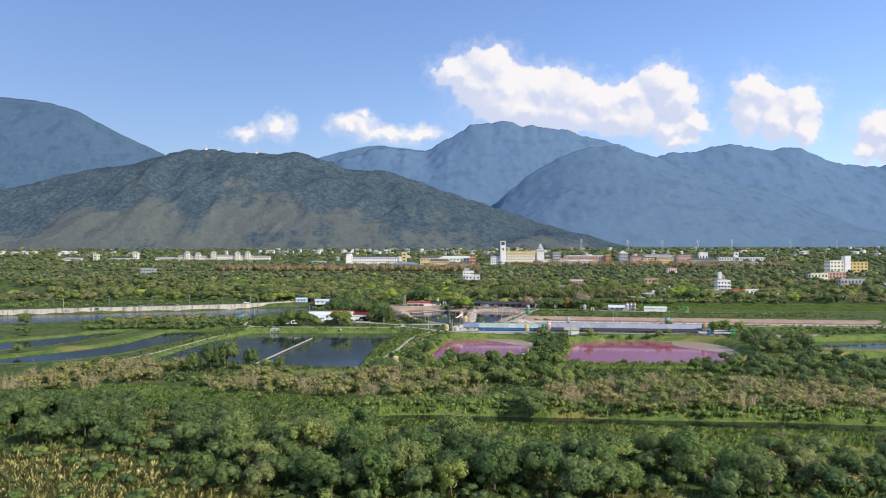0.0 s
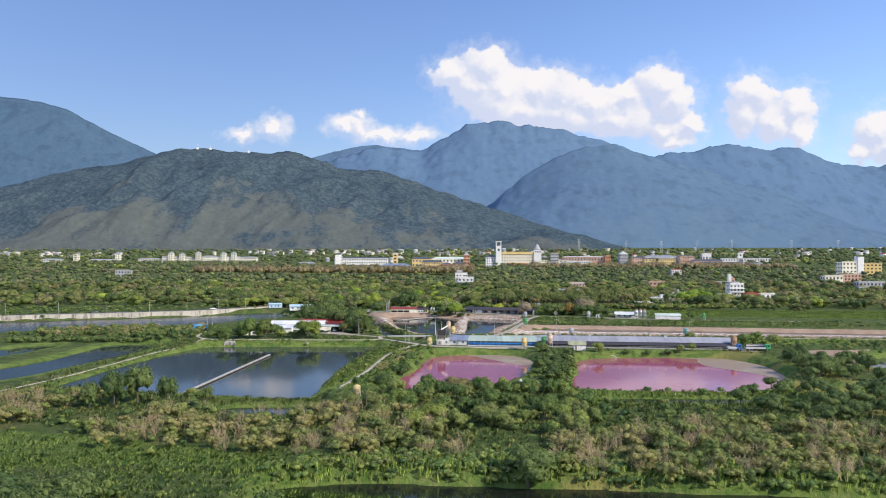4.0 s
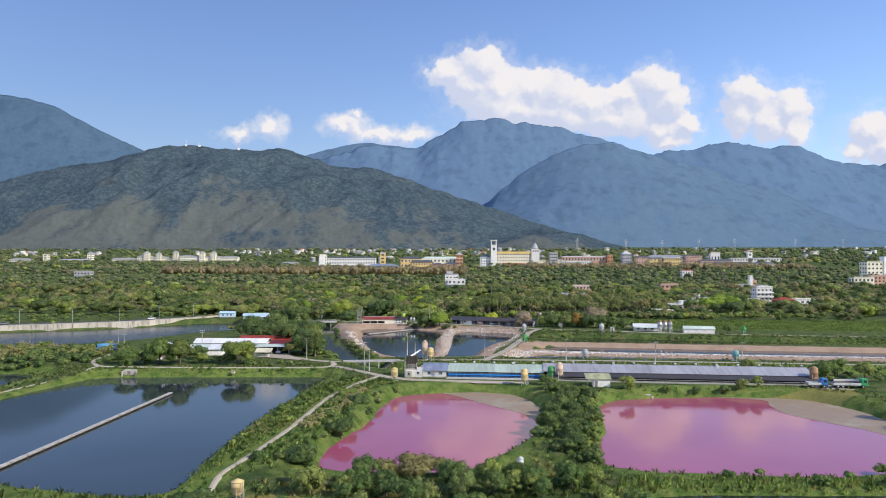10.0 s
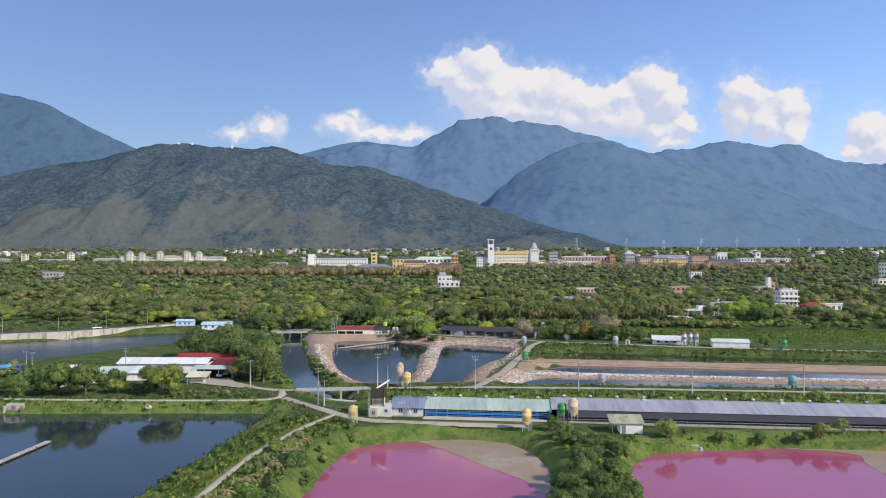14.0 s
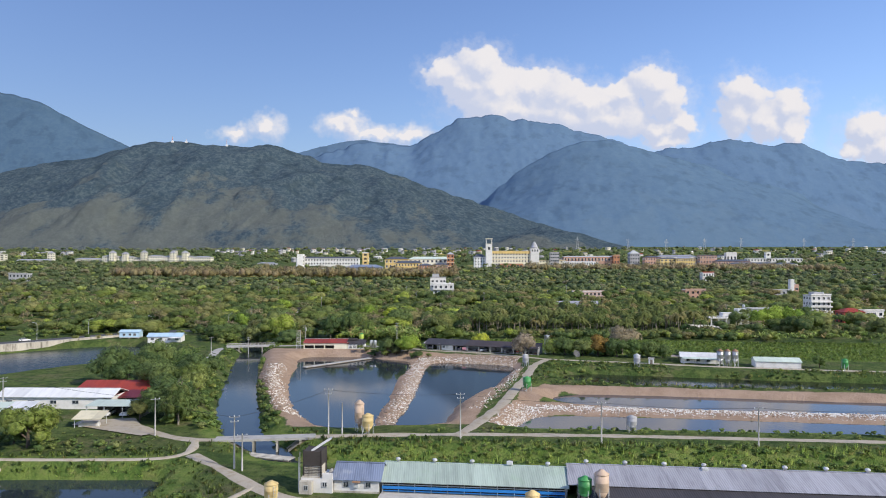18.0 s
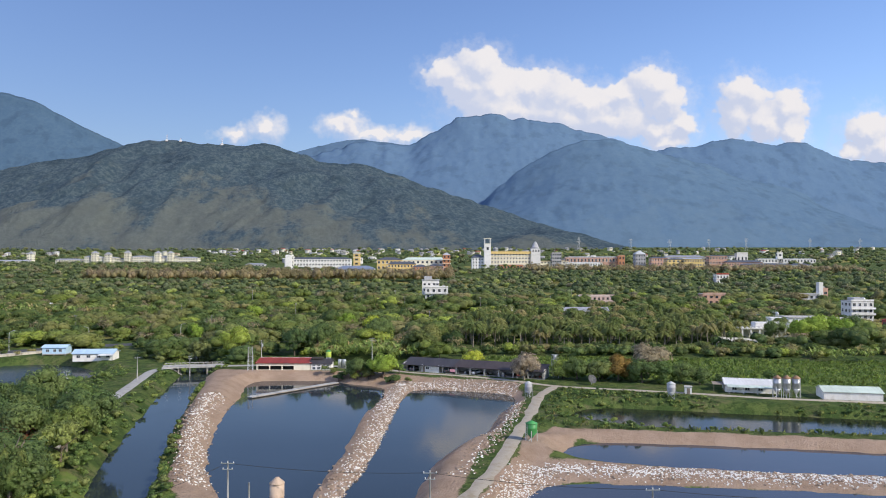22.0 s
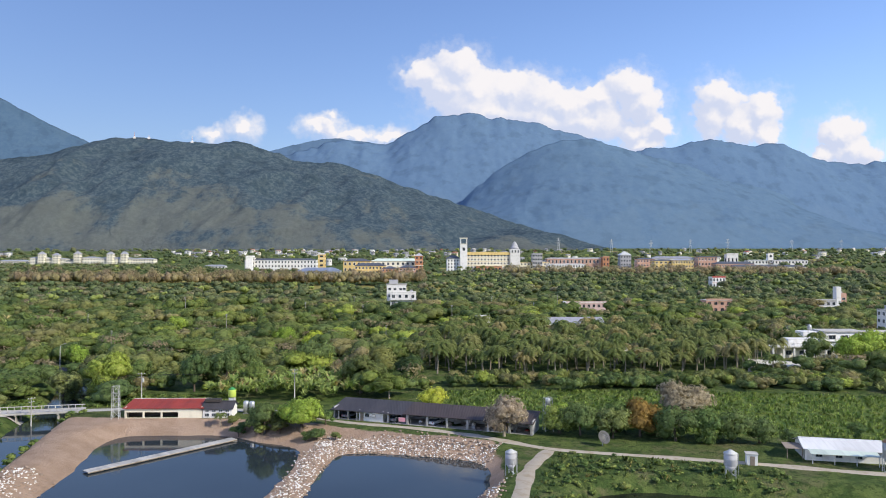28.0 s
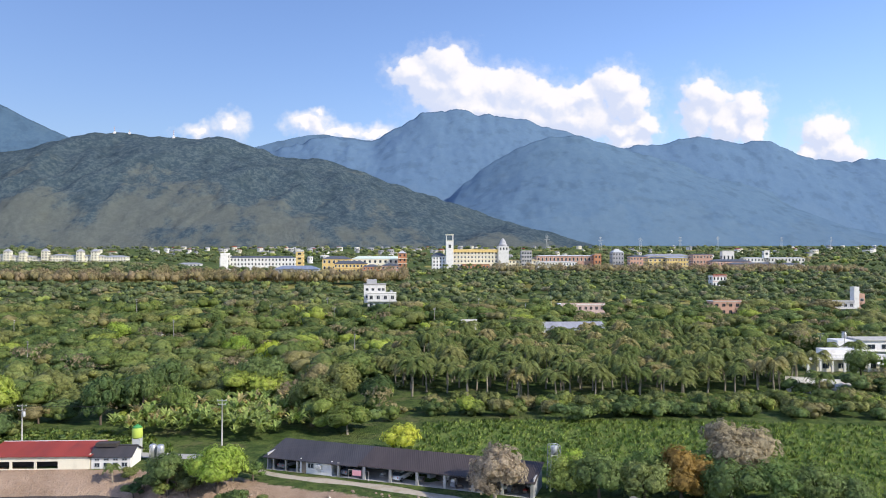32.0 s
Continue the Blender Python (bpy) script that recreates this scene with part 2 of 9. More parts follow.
def water(name, deep, rough=0.06, ripple=0.35, murk=None):
    m, nt, bsdf = tree_of(name)
    patch = noise_of(nt, 0.035, 3.0, 0.5)
    c = mixrgb(nt, step_of(nt, patch, 0.35, 0.7), deep, murk or tuple(v * 0.75 for v in deep))
    nt.links.new(c, bsdf.inputs["Base Color"])
    bsdf.inputs["Roughness"].default_value = rough
    bsdf.inputs["IOR"].default_value = 1.33
    fine = noise_of(nt, 1.2, 3.0, 0.6, (1.0, 0.45, 1.0))
    bump_of(nt, bsdf, fine, ripple, 0.02)
    return m


def ground_material():
    m, nt, bsdf = tree_of("ground_cover")
    att = nt.nodes.new("ShaderNodeAttribute")
    att.attribute_name = "cover"
    sp = nt.nodes.new("ShaderNodeSeparateColor")
    nt.links.new(att.outputs["Color"], sp.inputs[0])
    big = noise_of(nt, 0.035, 4.0, 0.6)
    mid = noise_of(nt, 0.22, 5.0, 0.65)
    small = noise_of(nt, 1.6, 5.0, 0.7)
    grass = mixrgb(nt, step_of(nt, mid, 0.40, 0.60), (0.060, 0.100, 0.027), (0.130, 0.170, 0.048))
    grass = mixrgb(nt, calc(nt, "MULTIPLY", step_of(nt, big, 0.5, 0.7), 0.6), grass, (0.115, 0.125, 0.045))
    grass = mixrgb(nt, calc(nt, "MULTIPLY", step_of(nt, small, 0.45, 0.75), 0.7), grass, (0.042, 0.072, 0.020))
    grass = mixrgb(nt, calc(nt, "MULTIPLY", step_of(nt, noise_of(nt, 0.09, 6.0, 0.75), 0.52, 0.62), 0.75), grass, (0.165, 0.155, 0.075))
    grass = mixrgb(nt, calc(nt, "MULTIPLY", step_of(nt, noise_of(nt, 0.6, 5.0, 0.8), 0.50, 0.60), 0.8), grass, (0.038, 0.060, 0.018))
    lush = mixrgb(nt, step_of(nt, mid, 0.40, 0.60), (0.080, 0.140, 0.030), (0.165, 0.225, 0.052))
    lush = mixrgb(nt, calc(nt, "MULTIPLY", step_of(nt, small, 0.5, 0.8), 0.6), lush, (0.058, 0.105, 0.024))
    lush = mixrgb(nt, calc(nt, "MULTIPLY", step_of(nt, noise_of(nt, 0.45, 6.0, 0.8), 0.48, 0.62), 0.7), lush, (0.215, 0.230, 0.075))
    dry = mixrgb(nt, step_of(nt, small, 0.35, 0.7), (0.36, 0.31, 0.10), (0.17, 0.17, 0.05))
    earth = mixrgb(nt, step_of(nt, mid, 0.35, 0.7), (0.44, 0.315, 0.225), (0.34, 0.235, 0.160))
    earth = mixrgb(nt, calc(nt, "MULTIPLY", step_of(nt, small, 0.5, 0.75), 0.55), earth, (0.44, 0.34, 0.26))

    pebble = noise_of(nt, 5.5, 4.0, 0.8)
    earth = mixrgb(nt, calc(nt, "MULTIPLY", step_of(nt, pebble, 0.56, 0.66), 0.6), earth, (0.52, 0.43, 0.35))
    earth = mixrgb(nt, calc(nt, "MULTIPLY", step_of(nt, pebble, 0.46, 0.36), 0.45), earth, (0.20, 0.135, 0.09))

    def edge(ch):
        return step_of(nt, calc(nt, "ADD", sp.outputs[ch], calc(nt, "MULTIPLY", calc(nt, "SUBTRACT", small, 0.5), 0.7)), 0.35, 0.62)

    c = mixrgb(nt, edge("Blue"), grass, lush)
    c = mixrgb(nt, edge("Green"), c, dry)
    c = mixrgb(nt, edge("Red"), c, earth)
    nt.links.new(c, bsdf.inputs["Base Color"])
    bsdf.inputs["Roughness"].default_value = 0.95
    bsdf.inputs["Specular IOR Level"].default_value = 0.1
    bump_of(nt, bsdf, small, 1.0, 0.6)
    return m


def forest_material(name, dark, pale, grassy, size=0.05, scars=0.5, relief=8.0):
    """Wooded slope: crowns as grain, gullies darker, grassy scars on the lower parts."""
    m, nt, bsdf = tree_of(name)
    crowns = noise_of(nt, size, 8.0, 0.80)
    patch = noise_of(nt, 0.0045, 6.0, 0.68, (1.0, 0.7, 0.9))
    stand = noise_of(nt, 0.012, 4.0, 0.6)
    c = mixrgb(nt, step_of(nt, crowns, 0.43, 0.58), dark, pale)
    c = mixrgb(nt, calc(nt, "MULTIPLY", step_of(nt, stand, 0.5, 0.66), 0.5), c, tuple(v * 0.72 for v in dark))
    att = nt.nodes.new("ShaderNodeAttribute")
    att.attribute_name = "cover"
    sp = nt.nodes.new("ShaderNodeSeparateColor")
    nt.links.new(att.outputs["Color"], sp.inputs[0])
    c = mixrgb(nt, calc(nt, "MULTIPLY", step_of(nt, calc(nt, "ADD", patch, calc(nt, "MULTIPLY", sp.outputs["Red"], 0.22)), 0.60, 0.72), scars), c, grassy)
    nt.links.new(c, bsdf.inputs["Base Color"])
    bsdf.inputs["Roughness"].default_value = 1.0
    bsdf.inputs["Specular IOR Level"].default_value = 0.0
    bump_of(nt, bsdf, crowns, 1.0, relief)
    return m


CONCRETE = plain("concrete", (0.46, 0.44, 0.40), 0.85, wear=0.4)
CONCRETE_DIRTY = plain("stained_concrete", (0.52, 0.48, 0.40), 0.9, wear=0.6, stain=(0.16, 0.14, 0.11), streak=(1, 1, 0.25))
WHITE = plain("white_plaster", (0.78, 0.76, 0.72), 0.8, wear=0.22, stain=(0.45, 0.43, 0.38))
CREAM = plain("cream_plaster", (0.78, 0.73, 0.58), 0.8, wear=0.2, stain=(0.52, 0.48, 0.36))
YELLOW = plain("yellow_plaster", (0.72, 0.52, 0.20), 0.8, wear=0.2)
ORANGE = plain("orange_brick", (0.55, 0.25, 0.13), 0.85, wear=0.25)
PINKBRICK = plain("pink_brick", (0.55, 0.33, 0.24), 0.85, wear=0.25)
GREYWALL = plain("grey_render", (0.42, 0.42, 0.43), 0.85, wear=0.3)
GLASS_DARK = plain("dark_window_glass", (0.035, 0.045, 0.055), 0.12, wear=0.1, bump=0)
DARK = plain("dark_timber", (0.05, 0.042, 0.036), 0.8, wear=0.4)
BLACK = plain("black_rubber", (0.02, 0.02, 0.02), 0.8, wear=0.2, bump=0)
TIMBER = plain("grey_timber", (0.27, 0.22, 0.17), 0.9, wear=0.5)
STEEL = plain("galvanised_steel", (0.50, 0.51, 0.51), 0.4, metal=0.6, wear=0.4)
STEEL_PAINT = plain("pale_steel", (0.55, 0.56, 0.55), 0.5, wear=0.4)
POLE = plain("pole_concrete", (0.45, 0.43, 0.40), 0.9, wear=0.3)
RUBBLE = plain("rubble", (0.40, 0.30, 0.22), 0.95, wear=0.5, grain=3)
DUCK_STONE = plain("duck_stone", (0.84, 0.81, 0.75), 0.85, wear=0.12, bump=0)
TARMAC = plain("tarmac", (0.075, 0.075, 0.078), 0.9, wear=0.4)
TRACK = plain("pale_track", (0.42, 0.365, 0.285), 0.95, wear=0.55, stain=(0.33, 0.27, 0.18))
SANDBANK = plain("wet_sand", (0.30, 0.215, 0.140), 0.5, wear=0.5, stain=(0.37, 0.32, 0.235), grain=0.35, bump=0)
BARK = plain("bark", (0.13, 0.10, 0.075), 0.95, wear=0.4)
TWIG_BARK = plain("tan_twigs", (0.46, 0.36, 0.21), 0.95, wear=0.3)
PALE_BARK = plain("pale_bark", (0.30, 0.26, 0.20), 0.95, wear=0.4)
BLUE_ROOF = sheet_metal("blue_grey_sheet", (0.20, 0.24, 0.33), wear=0.5, rust=(0.45, 0.46, 0.48))
GREEN_ROOF = sheet_metal("faded_green_sheet", (0.42, 0.50, 0.42), wear=0.4, rust=(0.34, 0.47, 0.30))
GREY_ROOF = sheet_metal("grey_sheet", (0.36, 0.36, 0.39), wear=0.5, rust=(0.26, 0.25, 0.27))
DARK_ROOF = sheet_metal("dark_sheet", (0.055, 0.05, 0.052), wear=0.4, rust=(0.09, 0.07, 0.06), rough=0.6)
BROWN_ROOF = sheet_metal("brown_sheet", (0.062, 0.046, 0.040), wear=0.4, rust=(0.05, 0.045, 0.045), rough=0.6)
RED_ROOF = sheet_metal("red_sheet", (0.33, 0.045, 0.024), wear=0.4, rust=(0.15, 0.035, 0.025), rough=0.6)
WHITE_ROOF = sheet_metal("white_sheet", (0.72, 0.72, 0.70), wear=0.25, rust=(0.5, 0.46, 0.40))
PALEGREEN_ROOF = sheet_metal("pale_green_sheet", (0.58, 0.66, 0.56), wear=0.25, rust=(0.5, 0.52, 0.42))
SKYBLUE = sheet_metal("sky_blue_sheet", (0.46, 0.62, 0.74), wear=0.2, rust=(0.5, 0.55, 0.6))
SLATE_ROOF = plain("slate_roof", (0.10, 0.11, 0.13), 0.6, wear=0.3)
BLUE_PAINT = plain("blue_band", (0.02, 0.19, 0.52), 0.5, wear=0.2)
GREEN_PAINT = plain("green_paint", (0.06, 0.30, 0.08), 0.5, wear=0.25)
LIME_PAINT = plain("lime_paint", (0.50, 0.62, 0.10), 0.5, wear=0.2)
YELLOW_PAINT = plain("ochre_fibreglass", (0.66, 0.50, 0.22), 0.6, wear=0.4, stain=(0.33, 0.22, 0.10))
TAN_PAINT = plain("tan_fibreglass", (0.58, 0.43, 0.31), 0.6, wear=0.4, stain=(0.32, 0.22, 0.15))
RUST_PAINT = plain("rusty_fibreglass", (0.36, 0.21, 0.11), 0.7, wear=0.5, stain=(0.16, 0.09, 0.05))
TEAL_PAINT = plain("teal_paint", (0.16, 0.36, 0.34), 0.5, wear=0.3)
RED_PAINT = plain("red_paint", (0.50, 0.06, 0.04), 0.5, wear=0.2)
PINK_CLOTH = plain("pink_cloth", (0.75, 0.35, 0.38), 0.9, wear=0.2)
CAR_WHITE = plain("white_car_paint", (0.78, 0.78, 0.78), 0.25, wear=0.05, bump=0)
CAR_GREY = plain("grey_car_paint", (0.25, 0.26, 0.28), 0.25, wear=0.05, bump=0)
CAR_BLUE = plain("blue_truck_paint", (0.05, 0.16, 0.42), 0.35, wear=0.15, bump=0)
TRUCK_GREEN = plain("green_truck_paint", (0.05, 0.38, 0.14), 0.35, wear=0.15, bump=0)
TARP_BLUE = plain("blue_tarpaulin", (0.10, 0.30, 0.50), 0.6, wear=0.2)
GROUND = ground_material()
WATER_BLUE = water("pond_water", (0.030, 0.042, 0.050), ripple=0.25)
WATER_RIVER = water("river_water", (0.034, 0.048, 0.058), rough=0.22, ripple=0.6)
WATER_DARK = water("ditch_water", (0.016, 0.020, 0.014), rough=0.12, ripple=0.35)
WATER_GREY = water("settling_pond_water", (0.055, 0.060, 0.075), ripple=0.3)
WATER_PINK = water("pink_water", (0.38, 0.090, 0.155), rough=0.07, ripple=0.08, murk=(0.34, 0.075, 0.140))
LEAF_MIX = foliage("mixed_leaves", (0.12, 0.18, 0.055), (0.23, 0.28, 0.085), kinds=((0.0, (0.078, 0.132, 0.045)), (0.3, (0.140, 0.205, 0.058)), (0.55, (0.200, 0.222, 0.085)), (0.75, (0.250, 0.295, 0.078)), (0.92, (0.108, 0.170, 0.052))))
LEAF_WOOD = foliage("woodland_leaves", (0.120, 0.163, 0.047), (0.215, 0.232, 0.077), kinds=((0.0, (0.060, 0.099, 0.033)), (0.16, (0.107, 0.155, 0.043)), (0.30, (0.194, 0.206, 0.073)), (0.42, (0.073, 0.116, 0.036)), (0.55, (0.185, 0.232, 0.056)), (0.66, (0.224, 0.194, 0.095)), (0.76, (0.129, 0.176, 0.048)), (0.86, (0.067, 0.105, 0.034)), (0.95, (0.275, 0.331, 0.065))))
# leaves of the distant trees, made bluer and greyer to paint in haze
LEAF_FAR_HAZE = foliage("far_leaves_haze", (0.129, 0.163, 0.069), (0.198, 0.215, 0.103), kinds=((0.0, (0.077, 0.112, 0.053)), (0.28, (0.129, 0.168, 0.067)), (0.42, (0.181, 0.198, 0.090)), (0.56, (0.086, 0.125, 0.058)), (0.68, (0.159, 0.194, 0.077)), (0.80, (0.215, 0.194, 0.120)), (0.90, (0.120, 0.155, 0.069)), (0.97, (0.258, 0.301, 0.086))), grain=0.8, leaflet=0)
LEAF_DARK = foliage("dark_leaves", (0.078, 0.128, 0.046), (0.156, 0.204, 0.068))
LEAF_BRIGHT = foliage("bright_leaves", (0.170, 0.260, 0.045), (0.265, 0.345, 0.065))
LEAF_LIME = foliage("yellow_green_leaves", (0.340, 0.390, 0.055), (0.410, 0.430, 0.075))
LEAF_DRY = foliage("dry_twigs", (0.21, 0.23, 0.075), (0.26, 0.27, 0.09), kinds=((0.0, (0.140, 0.185, 0.055)), (0.40, (0.225, 0.235, 0.078)), (0.70, (0.285, 0.255, 0.105)), (0.95, (0.150, 0.195, 0.055))), leaflet=6.0)
LEAF_BARE = foliage("bare_twigs", (0.26, 0.205, 0.130), (0.25, 0.225, 0.110), leaflet=5.0)
LEAF_BLOSSOM = foliage("pale_blossom", (0.33, 0.27, 0.205), (0.27, 0.235, 0.155), leaflet=5.0)
LEAF_RUST = foliage("orange_brown_leaves", (0.300, 0.165, 0.045), (0.180, 0.150, 0.045))
LEAF_PALM = foliage("palm_fronds", (0.090, 0.128, 0.036), (0.185, 0.200, 0.066), accent=(0.26, 0.225, 0.10), leaflet=0)
LEAF_BANANA = foliage("banana_leaves", (0.170, 0.241, 0.062), (0.284, 0.330, 0.101), accent=(0.400, 0.320, 0.150), leaflet=0)
GRASS_BLADES = foliage("grass_blades", (0.130, 0.190, 0.048), (0.240, 0.280, 0.080), accent=(0.290, 0.251, 0.088), grain=0.7, leaflet=0)
GRASS_LUSH = foliage("lush_grass_blades", (0.190, 0.285, 0.062), (0.310, 0.385, 0.098), grain=0.5, leaflet=0)
GRASS_DRY = foliage("dry_grass_blades", (0.66, 0.56, 0.23), (0.44, 0.44, 0.15), grain=0.7, leaflet=0)

# ---- geometry helpers ----
def lattice(ix, iy, seed):
    h = (ix.astype(np.int64) * 374761393 + iy.astype(np.int64) * 668265263 + seed * 974711) & 0x7FFFFFFF
    h = ((h ^ (h >> 13)) * 1274126177) & 0x7FFFFFFF
    return ((h ^ (h >> 16)) & 0xFFFF) / 65535.0


def vnoise(x, y, seed=0):
    """Smooth value noise, 0 to 1, on arrays."""
    x, y = np.asarray(x, float), np.asarray(y, float)
    ix, iy = np.floor(x), np.floor(y)
    fx, fy = x - ix, y - iy
    fx, fy = fx * fx * (3 - 2 * fx), fy * fy * (3 - 2 * fy)
    a, b = lattice(ix, iy, seed), lattice(ix + 1, iy, seed)
    c, d = lattice(ix, iy + 1, seed), lattice(ix + 1, iy + 1, seed)
    return (a * (1 - fx) + b * fx) * (1 - fy) + (c * (1 - fx) + d * fx) * fy


def fbm(x, y, octaves=4, seed=0):
    total, amp, norm = 0.0, 1.0, 0.0
    for o in range(octaves):
        total = total + amp * vnoise(x * 2**o, y * 2**o, seed + o)
        norm += amp
        amp *= 0.5
    return total / norm


def ridged(x, y, octaves=4, seed=0):
    total, amp, norm = 0.0, 1.0, 0.0
    for o in range(octaves):
        total = total + amp * (1 - np.abs(2 * vnoise(x * 2**o, y * 2**o, seed + o) - 1))
        norm += amp
        amp *= 0.5
    return total / norm


def smooth(v, lo, hi):
    t = np.clip((v - lo) / (hi - lo), 0, 1)
    return t * t * (3 - 2 * t)


def poly_sd(x, y, poly):
    """Signed distance to a closed outline: negative inside."""
    best = np.full(np.shape(x), 1e9)
    inside = np.zeros(np.shape(x), bool)
    n = len(poly)
    for i in range(n):
        (ax, ay), (bx, by) = poly[i], poly[(i + 1) % n]
        dx, dy = bx - ax, by - ay
        k = np.clip(((x - ax) * dx + (y - ay) * dy) / (dx * dx + dy * dy + 1e-9), 0, 1)
        best = np.minimum(best, np.hypot(x - ax - k * dx, y - ay - k * dy))
        if ay != by:
            cross = (ay > y) != (by > y)
            inside ^= cross & (x < (bx - ax) * (y - ay) / (by - ay) + ax)
    return np.where(inside, -best, best)


def line_d(x, y, pts):
    best = np.full(np.shape(x), 1e9)
    for (ax, ay), (bx, by) in zip(pts, pts[1:]):
        dx, dy = bx - ax, by - ay
        k = np.clip(((x - ax) * dx + (y - ay) * dy) / (dx * dx + dy * dy + 1e-9), 0, 1)
        best = np.minimum(best, np.hypot(x - ax - k * dx, y - ay - k * dy))
    return best


def rounded(poly, rounds=2):
    """Corner cutting, so that outlines run in curves."""
    for _ in range(rounds):
        out = []
        for i in range(len(poly)):
            a, b = poly[i], poly[(i + 1) % len(poly)]
            out += [(0.78 * a[0] + 0.22 * b[0], 0.78 * a[1] + 0.22 * b[1]), (0.22 * a[0] + 0.78 * b[0], 0.22 * a[1] + 0.78 * b[1])]
        poly = out
    return poly


def mesh_of(name, verts, quads=None, tris=None, mats=(), quad_mat=None, tri_mat=None, tint=None, cover=None, smooth_shade=False, normals=None, spray=None):
    """A mesh from arrays."""
    me = bpy.data.meshes.new(name)
    quads = np.zeros((0, 4), int) if quads is None else np.asarray(quads)
    tris = np.zeros((0, 3), int) if tris is None else np.asarray(tris)
    nq, ntr = len(quads), len(tris)
    me.vertices.add(len(verts))
    me.vertices.foreach_set("co", np.asarray(verts, np.float32).ravel())
    me.loops.add(nq * 4 + ntr * 3)
    me.loops.foreach_set("vertex_index", np.concatenate([quads.ravel(), tris.ravel()]).astype(np.int32))
    me.polygons.add(nq + ntr)
    me.polygons.foreach_set("loop_start", np.concatenate([np.arange(nq) * 4, nq * 4 + np.arange(ntr) * 3]).astype(np.int32))
    for mt in mats:
        me.materials.append(mt)
    if quad_mat is not None or tri_mat is not None:
        qm = np.zeros(nq, np.int32) if quad_mat is None else quad_mat
        tm = np.zeros(ntr, np.int32) if tri_mat is None else tri_mat
        me.polygons.foreach_set("material_index", np.concatenate([qm, tm]).astype(np.int32))
    if smooth_shade:
        me.polygons.foreach_set("use_smooth", np.ones(nq + ntr, bool))
    me.update(calc_edges=True)
    if tint is not None:
        at = me.attributes.new("tint", "FLOAT", "POINT")
        at.data.foreach_set("value", np.asarray(tint, np.float32))
    if spray is not None:
        at = me.attributes.new("spray", "FLOAT", "POINT")
        at.data.foreach_set("value", np.asarray(spray, np.float32))
    if cover is not None:
        at = me.attributes.new("cover", "FLOAT_COLOR", "POINT")
        at.data.foreach_set("color", np.asarray(cover, np.float32).ravel())
    if normals is not None:
        me.polygons.foreach_set("use_smooth", np.ones(nq + ntr, bool))
        at = me.attributes.new("custom_normal", "FLOAT_VECTOR", "POINT")
        at.data.foreach_set("vector", np.asarray(normals, np.float32).ravel())
        me.update()
    return me


def face_normals(v, q, t=None):
    """Vertex normals of an array mesh."""
    v = np.asarray(v, float)
    n = np.zeros_like(v)
    for f in (q, t):
        if f is None or not len(f):
            continue
        fn = np.cross(v[f[:, 1]] - v[f[:, 0]], v[f[:, 2]] - v[f[:, 0]])
        for k in range(f.shape[1]):
            np.add.at(n, f[:, k], fn)
    return n / (np.linalg.norm(n, axis=1, keepdims=True) + 1e-9)


# ---- the lie of the land ----
LEVEL = -2.5
POND_FISH = [(-28, 247), (-50, 252), (-81, 260), (-100, 255), (-109, 262), (-108, 290), (-106, 313), (-103, 338), (-98, 358), (-95, 365), (-78, 365.8), (-40, 365.8), (-22, 365.4), (-20, 360), (-23, 330), (-27, 305), (-29, 270)]
POND_STRIP = [(-150, 258), (-136, 270), (-128, 284), (-125, 302), (-121, 318), (-117.5, 335), (-115.5, 354), (-116, 368), (-122, 372), (-134, 372), (-140, 367), (-139, 345), (-140, 318), (-150, 298), (-172, 262)]
POND_STRIP_FAR = [(-200, 270), (-176, 300), (-166, 322), (-162, 342), (-158.5, 363), (-161, 370), (-170, 368), (-179, 349), (-200, 320), (-230, 290)]
POND_PINK_WEST = [(1, 330), (8, 336), (18, 338), (28, 339), (36, 335), (40, 326), (41, 314), (39, 303), (36, 290), (31, 279), (22, 262), (2, 261), (-9, 264), (-8, 280), (-2, 299)]
POND_PINK_EAST = [(54, 312), (60, 327), (84, 331), (107, 330), (116, 325.5), (121, 312), (120.5, 299), (117.5, 284), (112, 274), (104, 263), (88, 258), (66, 259), (44, 264), (47, 278), (53, 297)]
POND_DUCK_WEST = [(-22, 479), (-22, 490), (-24.5, 505), (-25.5, 513), (-24, 520), (-18, 521), (-6, 520.5), (1, 519), (5, 514.5), (12, 511.5), (17, 507), (17.3, 487), (15, 478), (14, 464), (13.5, 431), (11.5, 410), (13, 402), (11, 398.5), (5, 398.5), (0, 402), (-8.4, 418.6), (-14.2, 437), (-18.8, 461)]
POND_DUCK_MID = [(22, 477), (23, 488), (24.5, 499), (26, 503.5), (31, 503.8), (36.6, 503), (46, 499.5), (52, 497), (55, 492), (53.5, 481), (48.5, 472), (45, 456), (40.6, 444), (36.5, 440), (32.5, 429), (30.4, 419), (29, 410), (27, 401), (23, 399), (17.5, 399.3), (16, 403), (17.1, 412), (19.7, 431), (21.1, 453)]
POND_LONG_NEAR = [(42, 397), (47, 409), (54, 416), (90, 411), (124, 405), (175, 398), (240, 388), (238, 374), (170, 383), (115, 391), (75, 395)]
POND_LONG_FAR = [(55, 430), (62, 444), (95, 439), (139, 430), (200, 420), (250, 411), (246, 398), (180, 409), (131, 416), (90, 422)]
POND_BACK = [(62, 461), (69, 475), (80, 477), (131, 463), (190, 452), (240, 444), (236, 432), (180, 439), (122, 446), (83, 452)]
